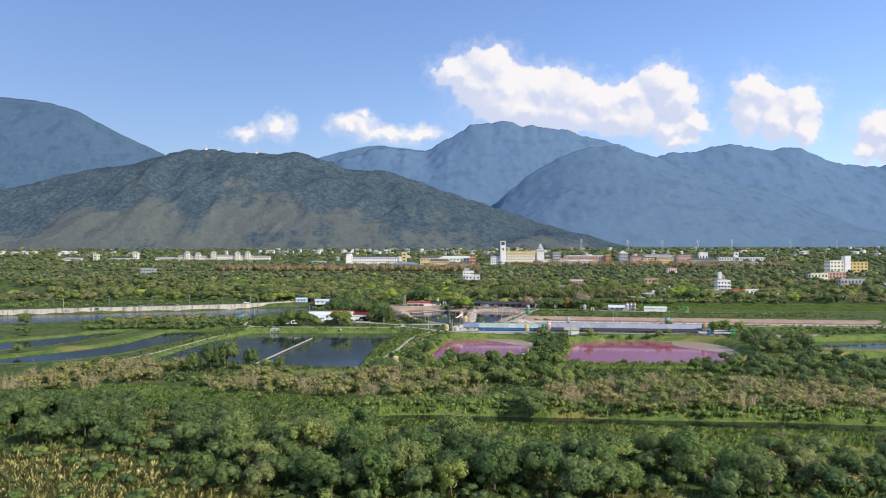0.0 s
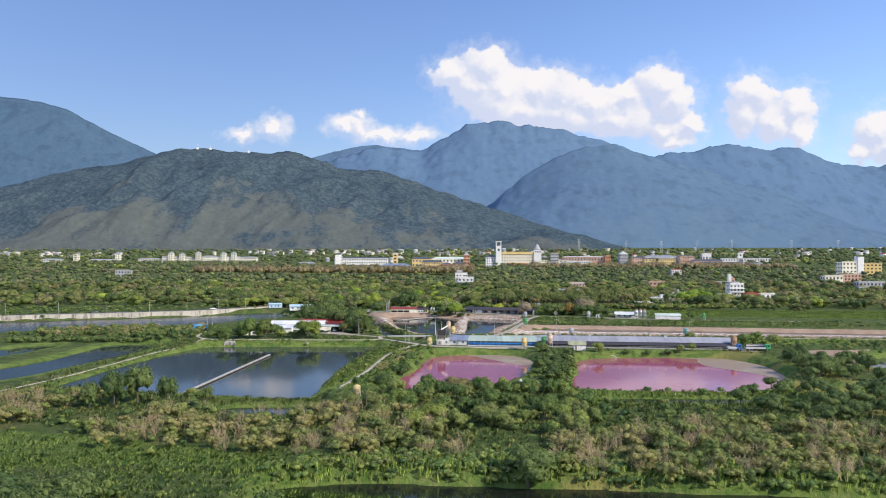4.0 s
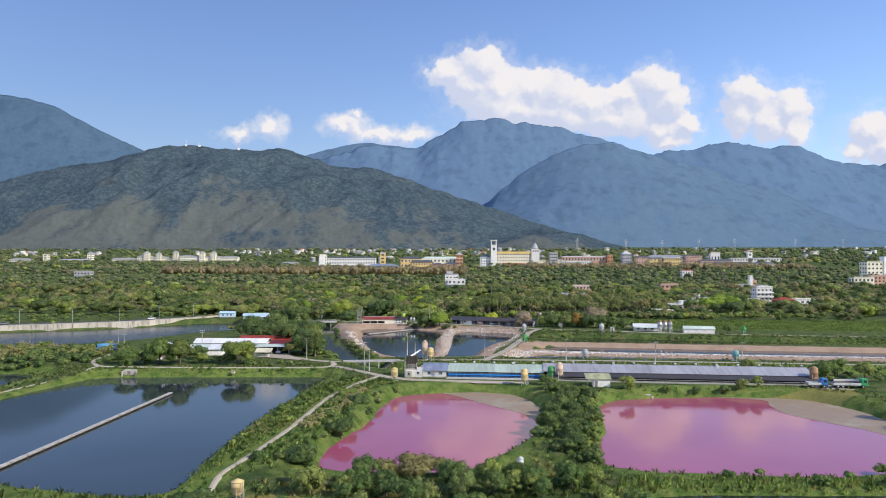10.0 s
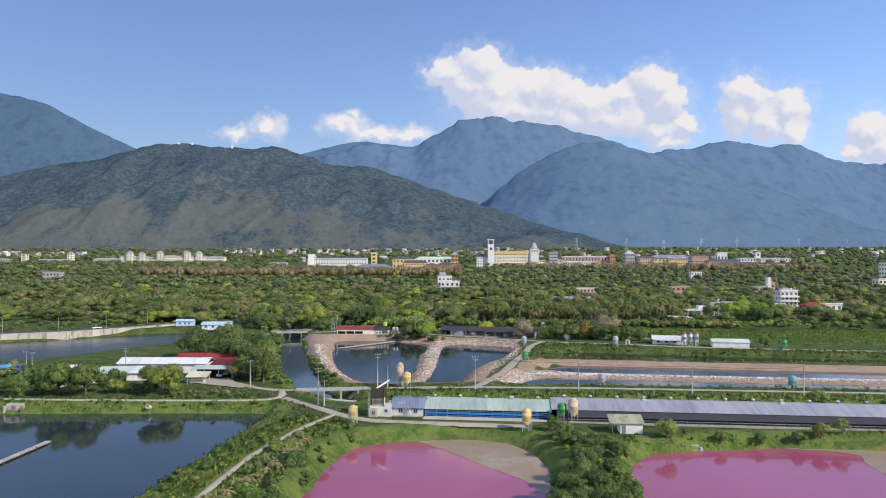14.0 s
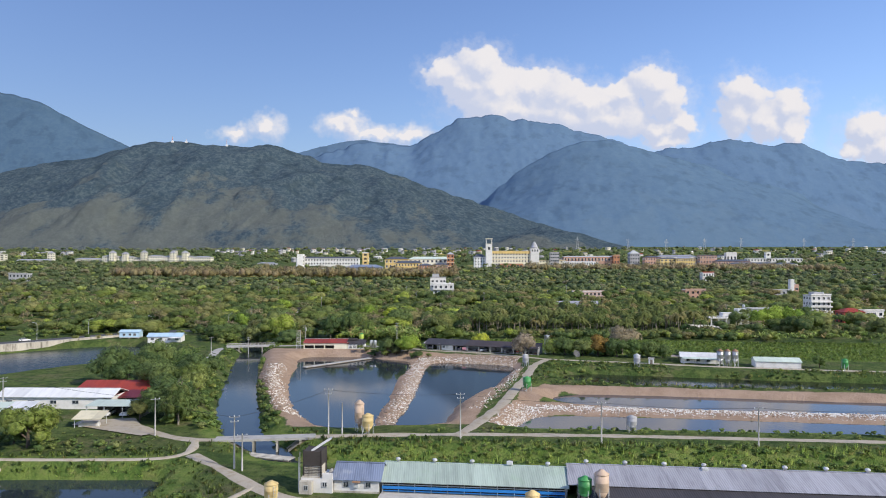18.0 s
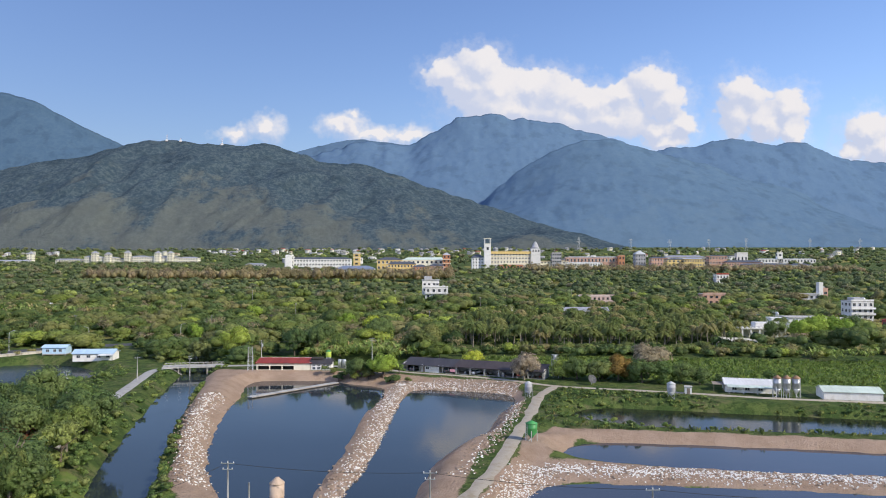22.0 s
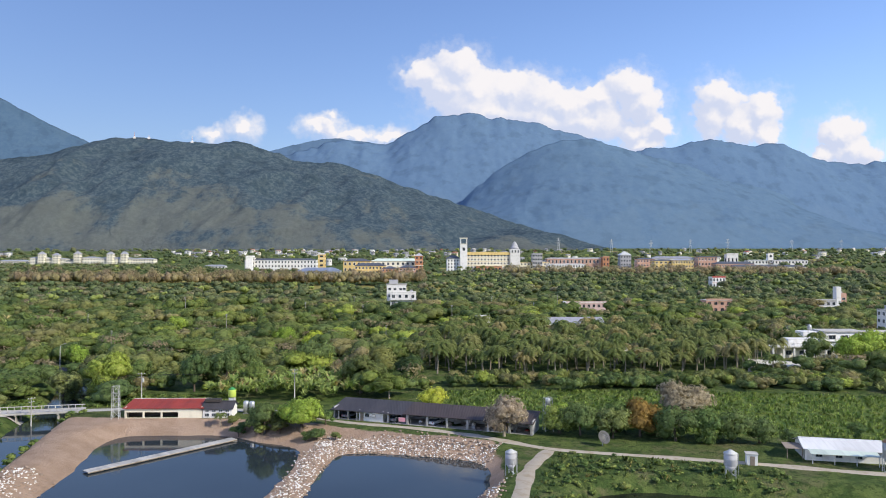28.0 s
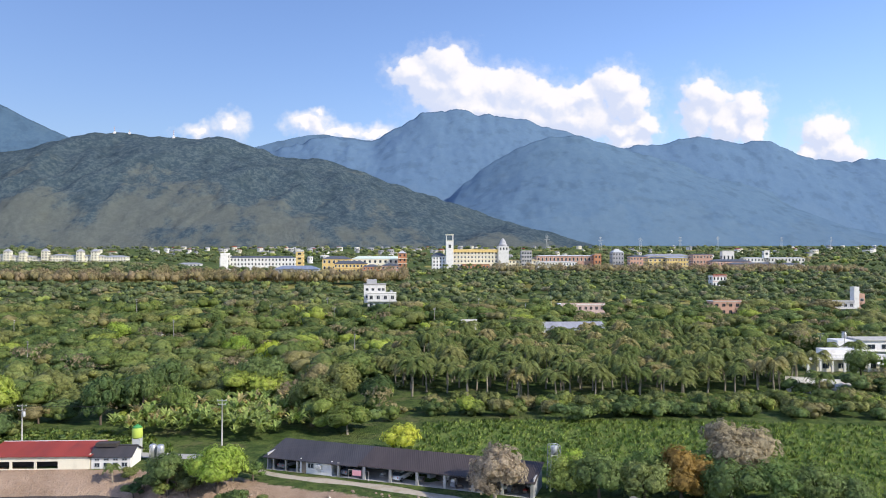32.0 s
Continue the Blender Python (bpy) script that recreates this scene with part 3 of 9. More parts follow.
CANAL = [(-21, 396), (-31, 425), (-38, 458), (-47, 500), (-51, 525), (-56, 552), (-70, 590), (-62, 592), (-47, 553), (-42, 525), (-36, 495), (-25, 445), (-18, 421), (-12, 396), (-3, 384), (0, 374), (30, 376), (58, 372), (110, 369), (170, 360), (169, 356), (110, 365), (58, 368), (30, 371), (-2, 369), (-10, 380)]
RIVER = [(-360, 439), (-237, 497), (-188, 515), (-155, 530), (-138, 546), (-118, 560), (-98, 556), (-82, 540), (-74, 520), (-84, 500), (-106, 478), (-120, 448), (-140, 434), (-175, 425), (-230, 395), (-300, 360)]
DITCH = [(-24, 172), (-7, 175.5), (6, 174), (27, 172), (47, 169.5), (67, 168), (84, 166), (130, 159), (200, 152), (200, 142), (130, 148), (84, 154), (64, 158), (45, 161), (26, 163), (6, 164), (-6, 167), (-16, 169)]
DITCH_EAST = [(46, 242), (48, 248), (80, 247), (100, 247), (100, 241), (76, 239)]
SUMP = [(-50, 237), (-26, 238), (-24, 229), (-34, 226), (-50, 229)]
LAKE_EAST = [(146, 294), (158, 322), (182, 328), (230, 335), (235, 300), (170, 284)]
LAKE_SMALL = [(146, 268), (162, 273), (190, 270), (180, 256), (152, 256)]
LAKE_NEAR = [(106, 248), (112, 258), (132, 258), (130, 247)]
MARSH = [(-320, 690), (-350, 650), (-420, 640), (-560, 700), (-560, 830), (-500, 825), (-400, 760)]
# name, outline, water level, width of the bank, material, label
PONDS = [
    ("fish_pond", POND_FISH, LEVEL, 2.2, WATER_BLUE, "still blue-grey fish pond between grassy dykes"),
    ("strip_pond", POND_STRIP, LEVEL, 3.5, WATER_BLUE, "long narrow fish pond between green dykes"),
    ("strip_pond", POND_STRIP_FAR, LEVEL, 3.5, WATER_BLUE, "narrow grey pond beside a grassy dyke"),
    ("pink_pond", POND_PINK_WEST, LEVEL, 3.5, WATER_PINK, "shallow pond of mauve-pink water with a sandy corner"),
    ("pink_pond", POND_PINK_EAST, LEVEL, 3.5, WATER_PINK, "wide pond of bright pink water below the long shed"),
    ("duck_pond", POND_DUCK_WEST, LEVEL, 6.0, WATER_BLUE, "dark blue pond ringed by bare stony banks"),
    ("duck_pond", POND_DUCK_MID, LEVEL, 4.5, WATER_BLUE, "dark pond between a stony dam and a pale track"),
    ("long_pond", POND_LONG_NEAR, LEVEL, 5.0, WATER_GREY, "long grey settling pond beside a dam dotted with duck stand-ins"),
    ("long_pond", POND_LONG_FAR, LEVEL, 5.0, WATER_GREY, "long grey pond under a bare earth bank"),
    ("back_pond", POND_BACK, -2.2, 3.5, WATER_DARK, "dark olive pond in overgrown grassy banks"),
    ("canal", CANAL, LEVEL, 4.0, WATER_BLUE, "narrow blue-grey canal between overgrown banks"),
    ("river", RIVER, -2.8, 3.0, WATER_RIVER, "broad calm river under a concrete flood wall"),
    ("ditch", DITCH, -2.2, 2.5, WATER_DARK, "dark drainage ditch between reeds"),
    ("ditch", DITCH_EAST, -2.2, 2.5, WATER_DARK, "short dark ditch below the pink pond's dyke"),
    ("sump", SUMP, -2.2, 2.0, WATER_DARK, "small dark sump by the dyke"),
    ("lake", LAKE_EAST, -2.2, 3.0, WATER_BLUE, "pale blue pond behind scrub"),
    ("lake", LAKE_SMALL, -2.2, 3.0, WATER_BLUE, "small pale pond behind scrub"),
    ("lake", LAKE_NEAR, -2.2, 3.0, WATER_DARK, "small dark pool among bushes"),
    ("marsh_water", MARSH, -0.9, 6.0, WATER_BLUE, "flooded field of still water"),
]
SHAPES = [(rounded(p, 2), lvl, w) for _, p, lvl, w, _, _ in PONDS]

TRACK_DAM = [(118, 379), (109, 380), (83, 383), (59, 385.5), (33, 387), (9, 386.5), (-4, 384.5), (-15, 383), (-22, 383)]
TRACK_DAM_EAST = [(118, 379), (150, 375), (240, 365)]
TRACK_UP = [(30, 385), (34, 393), (42, 415), (49, 440), (55, 462), (60, 483), (66, 495)]
TRACK_BACK = [(10, 533), (24, 521), (40, 515), (54, 507), (66, 496), (72, 494), (98, 486), (118, 478), (150, 470), (210, 458)]
TRACK_FARM = [(-22, 383), (-26, 384), (-34, 390), (-40, 397), (-46, 400)]
TRACK_MID = [(-22, 383), (-19, 372), (-23, 369), (-43, 369), (-70, 370), (-98, 372), (-106, 385), (-108, 411)]
TRACK_DYKE = [(-98, 372), (-101, 362), (-107, 338), (-109, 316), (-112, 284), (-116, 264), (-122, 246)]
TRACK_SHED = [(-19, 372), (-10, 362), (-3, 353), (4, 346), (16, 344), (40, 340)]
PATH_BANK = [(-3, 353), (-9, 338), (-14, 318), (-17, 284), (-20, 264), (-23, 248)]
ROAD_CANAL = [(-42, 430), (-51, 474), (-56, 505), (-60, 528), (-58, 533), (-44, 536), (-34, 537), (-22, 539), (10, 533)]
HIGHWAY = [(-360, 453), (-240, 511), (-192, 529), (-160, 543), (-144, 558), (-129, 576), (-108, 594), (-80, 602), (-52, 608)]
YARD = [(117, 331), (124, 335), (137, 331), (135, 326), (122, 328)]
TRACKS = [(TRACK_DAM, 1.5), (TRACK_DAM_EAST, 1.4), (TRACK_UP, 1.6), (TRACK_BACK, 1.3), (TRACK_FARM, 1.7), (TRACK_MID, 1.0), (TRACK_DYKE, 0.5), (TRACK_SHED, 1.6), (PATH_BANK, 0.75), (ROAD_CANAL, 1.9)]


# outlines of bare earth, dry grass and lush grass
EARTH_DUCK = [(-30, 470), (-36, 505), (-44, 529), (-4, 527), (12, 522), (30, 514), (56, 503), (56, 480), (48, 455), (40, 425), (34, 396), (-4, 394), (-12, 408), (-21, 440)]
EARTH_LONG = [(50, 437), (58, 450), (90, 444.5), (140, 436), (250, 417), (252, 409), (139, 429), (62, 444), (54, 428), (44, 396), (38, 398)]
EARTH_DAM = [(42, 398), (50, 428), (130, 416), (250, 400), (240, 388), (124, 405), (54, 416)]
SAND_EAST = [(84, 332), (107, 331.5), (117.5, 327), (123, 313), (122.5, 299), (119, 283), (113, 276), (112, 290), (105, 301), (100, 309), (101, 320), (104, 326), (96, 329.6)]
SAND_WEST = [(15, 338.5), (28, 341), (38, 337), (43, 327), (44, 313), (40, 300), (36.5, 305), (36, 310), (30, 317.6), (24, 327), (18, 335.5)]
EARTH_SCRAPE = [(130, 300), (138, 312), (150, 334), (175, 335), (150, 305), (140, 296)]
DRY_NEAR = [(-120, 100), (-92, 134), (-60, 130), (-30, 116), (-24, 96)]
LUSH_CLEAR = [(-120, 168), (-95, 205), (-70, 200), (-40, 190), (-22, 182), (-24, 178), (-60, 178), (-90, 176)]
LUSH_FIELD = [(50, 520), (66, 513), (100, 508), (150, 492), (300, 470), (340, 530), (160, 546), (110, 556), (66, 560), (50, 557), (46, 540)]
OPEN_SUMP = [(-56, 216), (-56, 247), (-20, 247), (-20, 216)]
OPEN_EAST = [(42, 226), (42, 250), (100, 250), (96, 226)]
LUSH_BANK = [(-24, 148), (-24, 170), (6, 163), (60, 157), (150, 145), (150, 126), (30, 133)]
LUSH_DAM = [(2, 378), (30, 380), (110, 375), (240, 360), (240, 352), (110, 360), (20, 366), (2, 370)]
LUSH_DYKE = [(-26, 246), (-24, 300), (-14, 350), (2, 346), (-4, 318), (-10, 290), (-12, 262)]
LUSH_HOUSE = [(-62, 539), (-60, 556), (-10, 554), (4, 536), (-30, 540)]
FIELD_FAR = [(-260, 1010), (-120, 985), (20, 985), (40, 1020), (-100, 1040), (-260, 1050)]


DAM_DUCK = [(15, 402), (18, 440), (16, 500), (14, 514), (30, 512), (56, 496), (54, 488), (32, 499), (25, 487), (21, 445), (19, 402)]
# lower ground: height above the tracks
LOWLAND = [([(-56, 220), (-56, 249), (-20, 248), (-20, 220)], -1.4), ([(40, 230), (104, 230), (104, 253), (40, 255)], -1.3), ([(-114, 262), (-100, 262), (-64, 246), (-30, 240), (-20, 242), (-22, 250), (-64, 257), (-100, 272)], -1.7), ([(-12, 254), (-10, 264), (22, 262), (44, 265), (66, 260), (104, 264), (120, 266), (118, 250), (60, 249), (20, 252)], -1.6), ([(-24, 160), (-20, 172), (30, 166), (84, 160), (150, 148), (150, 138), (84, 150), (30, 157)], -1.3), ([(-100, 366), (-104, 340), (-106, 300), (-110, 240), (-140, 235), (-260, 280), (-260, 372), (-150, 386), (-116, 372)], -1.6), (EARTH_DAM, -1.75), ([(52, 444), (64, 454), (140, 441), (250, 422), (250, 411), (139, 430), (62, 444)], -0.9), (DAM_DUCK, -1.3), ([(120, 405), (250, 390), (250, 382), (120, 398)], -1.75)]


def plain_z(x, y):
    """The plain: level by the ponds, rising slowly towards the hills."""
    rise = np.maximum(y - 620.0, 0)
    return 0.029 * rise * smooth(rise, -60, 260)


def ground_z(x, y):
    x, y = np.asarray(x, float), np.asarray(y, float)
    z = plain_z(x, y) + 0.5 * (fbm(x / 22, y / 22, 3, 5) - 0.5) * smooth(y, 0, 60)
    flat = np.full(x.shape, 1e9)
    for pts, half in TRACKS:
        flat = np.minimum(flat, line_d(x, y, pts) - half)
    z = np.where(y < 620, z * smooth(flat, 0.0, 6.0), z)
    for poly, low in LOWLAND:
        m = smooth(-poly_sd(x, y, poly), -3.5, 1.5)
        z = z * (1 - m) + low * m
    ragged = 1.6 * (fbm(x / 5.0, y / 5.0, 3, 9) - 0.5)
    for poly, lvl, wide in SHAPES:
        xs, ys = [p[0] for p in poly], [p[1] for p in poly]
        near = (x > min(xs) - 14) & (x < max(xs) + 14) & (y > min(ys) - 14) & (y < max(ys) + 14)
        if not near.any():
            continue
        sd = np.full(x.shape, 99.0)
        sd[near] = poly_sd(x[near], y[near], poly) + ragged[near] * 0.8
        low = lvl + np.where(sd > 0, (z - lvl) * smooth(sd, -0.8, wide), sd * 0.5 - 0.05)
        z = np.where(sd < wide, np.minimum(z, np.maximum(low, lvl - 2.5)), z)
    return z


def water_sd(x, y):
    x, y = np.asarray(x, float), np.asarray(y, float)
    best = np.full(x.shape, 99.0)
    for poly, lvl, wide in SHAPES:
        best = np.minimum(best, poly_sd(x, y, poly))
    return best


def track_sd(x, y):
    best = np.full(np.shape(x), 99.0)
    for pts, half in TRACKS:
        best = np.minimum(best, line_d(x, y, pts) - half)
    return np.minimum(best, line_d(x, y, HIGHWAY) - 5.5)


def build_ground():
    fx = np.arange(-135, 165, 1.5)
    east = 165 + 1.6 * (1.11 ** np.arange(0, 56) - 1) / 0.11 * 1.1
    xs = np.concatenate([-135 - (east[::-1] - 165) - 1.5, fx, east + 1.0])
    xs = np.concatenate([[-5200], xs[(xs > -5000) & (xs < 5000)], [5200]])
    fy = np.arange(95, 560, 1.5)
    north = 560 + 1.6 * (1.075 ** np.arange(0, 78) - 1) / 0.075
    ys = np.concatenate([[-900, -300, -100, 0, 40, 70, 85], fy, north[north < 4900], [4950]])
    gx, gy = np.meshgrid(xs, ys)
    shape = gx.shape
    x, y = gx.ravel(), gy.ravel()
    z = ground_z(x, y)
    n = len(x)
    cover = np.zeros((n, 4))
    cover[:, 3] = 1
    wob = 3.0 * (fbm(x / 6, y / 6, 3, 31) - 0.5)
    for ch, shapes, soft in ((0, (EARTH_DUCK, EARTH_LONG, EARTH_DAM, EARTH_SCRAPE), 1.5), (1, (DRY_NEAR, FIELD_FAR), 6.0), (2, (LUSH_CLEAR, LUSH_FIELD, LUSH_BANK, LUSH_DAM, LUSH_DYKE, OPEN_SUMP, LUSH_HOUSE), 6.0)):
        for poly in shapes:
            cover[:, ch] = np.maximum(cover[:, ch], smooth(-(poly_sd(x, y, poly) + wob), -soft, soft))
    wsd = water_sd(x, y)
    cover[:, 2] = np.maximum(cover[:, 2], np.where(y > 415, 0.35, 0.75) * smooth(-wsd, -9, -4) * (1 - cover[:, 0]))
    cover[:, 1] = np.maximum(cover[:, 1], 0.55 * smooth(fbm(x / 30, y / 30, 3, 44), 0.56, 0.68) * (y < 330))
    cover[:, 1] = np.maximum(cover[:, 1], 0.8 * smooth(fbm(x / 60, y / 25, 3, 45), 0.60, 0.7) * (y > 620))
    cols = shape[1]
    idx = np.arange(n).reshape(shape)
    quads = np.stack([idx[:-1, :-1], idx[:-1, 1:], idx[1:, 1:], idx[1:, :-1]], -1).reshape(-1, 4)
    me = mesh_of("ground", np.stack([x, y, z], 1), quads, mats=(GROUND,), cover=cover, smooth_shade=True)
    tagged(new("ground", me), "grassy river plain with bare earth banks", "ground", kind="structure")


build_ground()


def flat_sheet(name, poly, z, material, label, category, kind="structure"):
    """One level face: still water lies perfectly flat."""
    bm = bmesh.new()
    bm.faces.new([bm.verts.new((px, py, z)) for px, py in poly])
    bm.normal_update()
    for f in bm.faces:
        if f.normal.z < 0:
            f.normal_flip()
    bmesh.ops.triangulate(bm, faces=bm.faces[:])
    me = bpy.data.meshes.new(name)
    bm.to_mesh(me)
    bm.free()
    me.materials.append(material)
    return tagged(new(name, me), label, category, kind=kind)


def grown(poly, by):
    """The outline pushed outwards, to run in under the banks."""
    cx, cy = sum(p[0] for p in poly) / len(poly), sum(p[1] for p in poly) / len(poly)
    area = sum(a[0] * b[1] - b[0] * a[1] for a, b in zip(poly, poly[1:] + poly[:1]))
    s = 1 if area > 0 else -1
    out = []
    for i in range(len(poly)):
        a, b, c = poly[i - 1], poly[i], poly[(i + 1) % len(poly)]
        tx, ty = c[0] - a[0], c[1] - a[1]
        ln = math.hypot(tx, ty) or 1
        out.append((b[0] + s * by * ty / ln, b[1] - s * by * tx / ln))
    return out


for nm, outline, lvl, wide, mt, lab in PONDS:
    flat_sheet(nm, grown(rounded(outline, 2), 1.3), lvl, mt, lab, "water")


for outline in (SAND_WEST, SAND_EAST):
    flat_sheet("sandbar", rounded(outline, 3), LEVEL + 0.035, SANDBANK, "smooth beige sand bar at the pink pond's corner", "sand")


def ribbon(name, pts, half, material, label, lift=0.06, step=2.0, kind="structure", category="track", ragged=0.45):
    """A track that follows the ground."""
    path = [Vector((p[0], p[1], 0)) for p in pts]
    dense = []
    for a, b in zip(path, path[1:]):
        k = max(1, int((b - a).length / step))
        dense += [a.lerp(b, i / k) for i in range(k)]
    dense.append(path[-1])
    for _ in range(6):
        dense = [dense[0]] + [(dense[i - 1] + 2 * dense[i] + dense[i + 1]) / 4 for i in range(1, len(dense) - 1)] + [dense[-1]]
    rows, across = [], 5
    for i, p in enumerate(dense):
        d = (dense[min(i + 1, len(dense) - 1)] - dense[max(i - 1, 0)]).normalized()
        nrm = Vector((-d.y, d.x, 0))
        w = half * (1 + ragged * (noise.noise(Vector((p.x * 0.2, p.y * 0.2, 3))) + 0.3 * noise.noise(Vector((p.x, p.y, 9)))))
        rows.append([p + nrm * (w * (2 * j / (across - 1) - 1)) for j in range(across)])
    v = np.array([[q.x, q.y, 0.0] for r in rows for q in r])
    zz = ground_z(v[:, 0], v[:, 1]).reshape(-1, across)
    top = np.maximum(zz, zz.mean(1, keepdims=True)) + lift
    top[:, 0] -= lift * 1.5
    top[:, -1] -= lift * 1.5
    v[:, 2] = top.ravel()
    idx = np.arange(len(v)).reshape(-1, across)
    quads = np.stack([idx[:-1, :-1], idx[:-1, 1:], idx[1:, 1:], idx[1:, :-1]], -1).reshape(-1, 4)
    me = mesh_of(name, v, quads[:, ::-1], mats=(material,), smooth_shade=True)
    return tagged(new(name, me), label, category, kind=kind)


for i, (pts, half) in enumerate(TRACKS):
    if pts is not ROAD_CANAL:
        ribbon("track", pts, half, TRACK, "pale worn farm track of concrete and gravel", lift=0.08 + 0.012 * i)
ribbon("road", ROAD_CANAL, 1.9, CONCRETE, "narrow grey concrete lane along the canal", lift=0.10, category="road", ragged=0.05)
ribbon("road", HIGHWAY, 5.0, TARMAC, "tarmac riverside road behind a concrete flood wall", lift=0.35, category="road", ragged=0.02)
flat_sheet("yard", [(-53, 400), (-42, 402.5), (-37, 394), (-31, 389), (-34, 386), (-44, 391), (-53, 396)], 0.2, TRACK, "pale concrete farm yard before the carport", "track")
flat_sheet("yard", YARD, 0.12, TRACK, "bare turning yard at the end of the shed", "track")


# ---- hills and mountains ----
def range_mesh(name, ridge, y0, front, back, dx, dy, material, label, seed, spur=0.5, foot=30.0, rough=10.0, lean=0.45):
    """Wooded ridge: its crest follows a few turning points; spurs and gullies run down from it."""
    rx, rz = np.array([p[0] for p in ridge], float), np.array([p[1] for p in ridge], float)
    xs = np.arange(rx[0], rx[-1] + 1, dx)
    ys = np.concatenate([np.arange(y0 - front, y0, dy), np.arange(y0, y0 + back + 1, dy * 2)])
    gx, gy = np.meshgrid(xs, ys)
    x, y = gx.ravel(), gy.ravel()
    base = plain_z(x, y) - foot
    k = np.linspace(0, 1, len(rx))
    crest = np.interp(x, rx, rz)
    for off in (-30, 30):
        crest = crest + np.interp(x + off, rx, rz)
    broad_crest = sum(np.interp(x + off, rx, rz) for off in range(-420, 421, 60)) / 15
    crest = crest / 3
    crest = crest + (np.minimum(broad_crest, crest * 1.02) - crest) * smooth((y0 - y) / front, 0.02, 0.25)
    crest = crest + rough * (fbm(x / 60, x * 0 + seed, 4, seed) - 0.5) * (1 - smooth((y0 - y) / front, 0.0, 0.10))
    down = np.clip((y0 - y) / front, 0, 1)
    behind = np.clip((y - y0) / back, 0, 1)
    bent = x + 420 * (fbm(x / 520, y / 380, 4, seed + 3) - 0.5) + lean * (y0 - y)
    spurs = ridged(bent / 520, (y - y0) / 620 + x / 1900, 5, seed + 7)
    fine = ridged(bent / 150, (y - y0) / 210, 3, seed + 17)
    fall = 1 - down ** (1.15 + spur * (spurs - 0.5))
    gully = spur * (0.50 * (spurs - 0.62) + 0.16 * (fine - 0.6)) * np.sin(np.pi * np.clip(down, 0, 1)) ** 0.6
    prof = np.clip(fall * 0.96 + gully, 0, 1)
    prof = np.where(down < 0.05, np.maximum(prof, 1 - down * 1.6), prof) * (1 - 0.9 * behind)
    prof = np.where(down <= 0, 1 - 0.9 * behind, np.minimum(prof, 1 - down * 0.45))
    z = base + (crest - base) * prof + rough * 0.7 * (fbm(x / 35, y / 35, 3, seed + 9) - 0.5) * np.minimum(1, prof * 3)
    cover = np.zeros((len(x), 4))
    cover[:, 0] = smooth(down, 0.35, 0.9)
    shape = gx.shape
    idx = np.arange(len(x)).reshape(shape)
    quads = np.stack([idx[:-1, :-1], idx[:-1, 1:], idx[1:, 1:], idx[1:, :-1]], -1).reshape(-1, 4)
    me = mesh_of(name, np.stack([x, y, z], 1), quads, mats=(material,), cover=cover, smooth_shade=True)
    return tagged(new(name, me), label, "mountain", kind="structure")


RIDGE_HILL = [(-3300, 240), (-2389, 313), (-2000, 400), (-1843, 445), (-1713, 469), (-1569, 485), (-1386, 536), (-1294, 557), (-1150, 563), (-979, 547), (-808, 540), (-742, 561), (-663, 543), (-531, 490), (-426, 461), (-267, 456), (-161, 416), (103, 329), (448, 215), (820, 99), (1060, 50)]
RIDGE_WEST = [(-3928, 1181), (-3497, 1146), (-2775, 1093), (-2595, 1057), (-2450, 1014), (-2305, 931), (-2123, 840), (-1905, 742), (-1578, 567), (-1250, 421), (-1032, 276)]
RIDGE_MAIN = [(-1057, 472), (-805, 628), (-661, 689), (-408, 759), (-101, 738), (98, 854), (225, 927), (316, 916), (425, 938), (516, 906), (807, 885), (898, 849), (1080, 805), (1262, 740), (1590, 602), (2029, 421), (2504, 239)]
RIDGE_FRONT = [(181, 147), (336, 381), (524, 522), (696, 622), (837, 663), (978, 672), (1088, 648), (1260, 598), (1401, 560), (1542, 529), (1684, 461), (1983, 408), (2093, 336), (2281, 226), (2527, 173), (2818, 110)]
RIDGE_EAST = [(700, 560), (1212, 632), (1447, 704), (1520, 733), (1646, 722), (1791, 759), (1936, 777), (2171, 734), (2262, 756), (2371, 749), (2444, 699), (2625, 645), (2807, 623), (3025, 653), (3390, 599), (4200, 520)]
RIDGE_BACK = [(-1900, 420), (-1033, 640), (-741, 735), (-523, 779), (-413, 786), (-230, 765), (-11, 736), (300, 640)]
# the hill's wooded tones carry a blue-grey haze mixed into the base colour
FOREST_HILL_HAZE = forest_material("hill_forest_haze", (0.052, 0.083, 0.108), (0.104, 0.138, 0.152), (0.180, 0.184, 0.150), 0.06, 0.55, 10.0)
# far ranges: the haze of distance is painted in as blue base colours
FOREST_FAR_HAZE = forest_material("far_forest_haze", (0.099, 0.163, 0.240), (0.110, 0.176, 0.250), (0.130, 0.190, 0.240), 0.03, 0.30, 2.5)
FOREST_WEST_HAZE = forest_material("west_forest_haze", (0.070, 0.122, 0.186), (0.080, 0.134, 0.196), (0.100, 0.150, 0.190), 0.03, 0.25, 2.5)
FOREST_FARTHER_HAZE = forest_material("farthest_forest_haze", (0.108, 0.176, 0.268), (0.116, 0.187, 0.277), (0.134, 0.200, 0.276), 0.03, 0.3, 2.0)
range_mesh("hill", RIDGE_HILL, 3555, 900, 250, 11, 10, FOREST_HILL_HAZE, "broad wooded hill with paler grassy scars, blue-grey haze in its colour", 11, 0.55, rough=16)
range_mesh("mountain_west", RIDGE_WEST, 4850, 700, 80, 16, 16, FOREST_WEST_HAZE, "steep dark mountain flank, blue-green with haze painted into its colour", 23, 0.08)
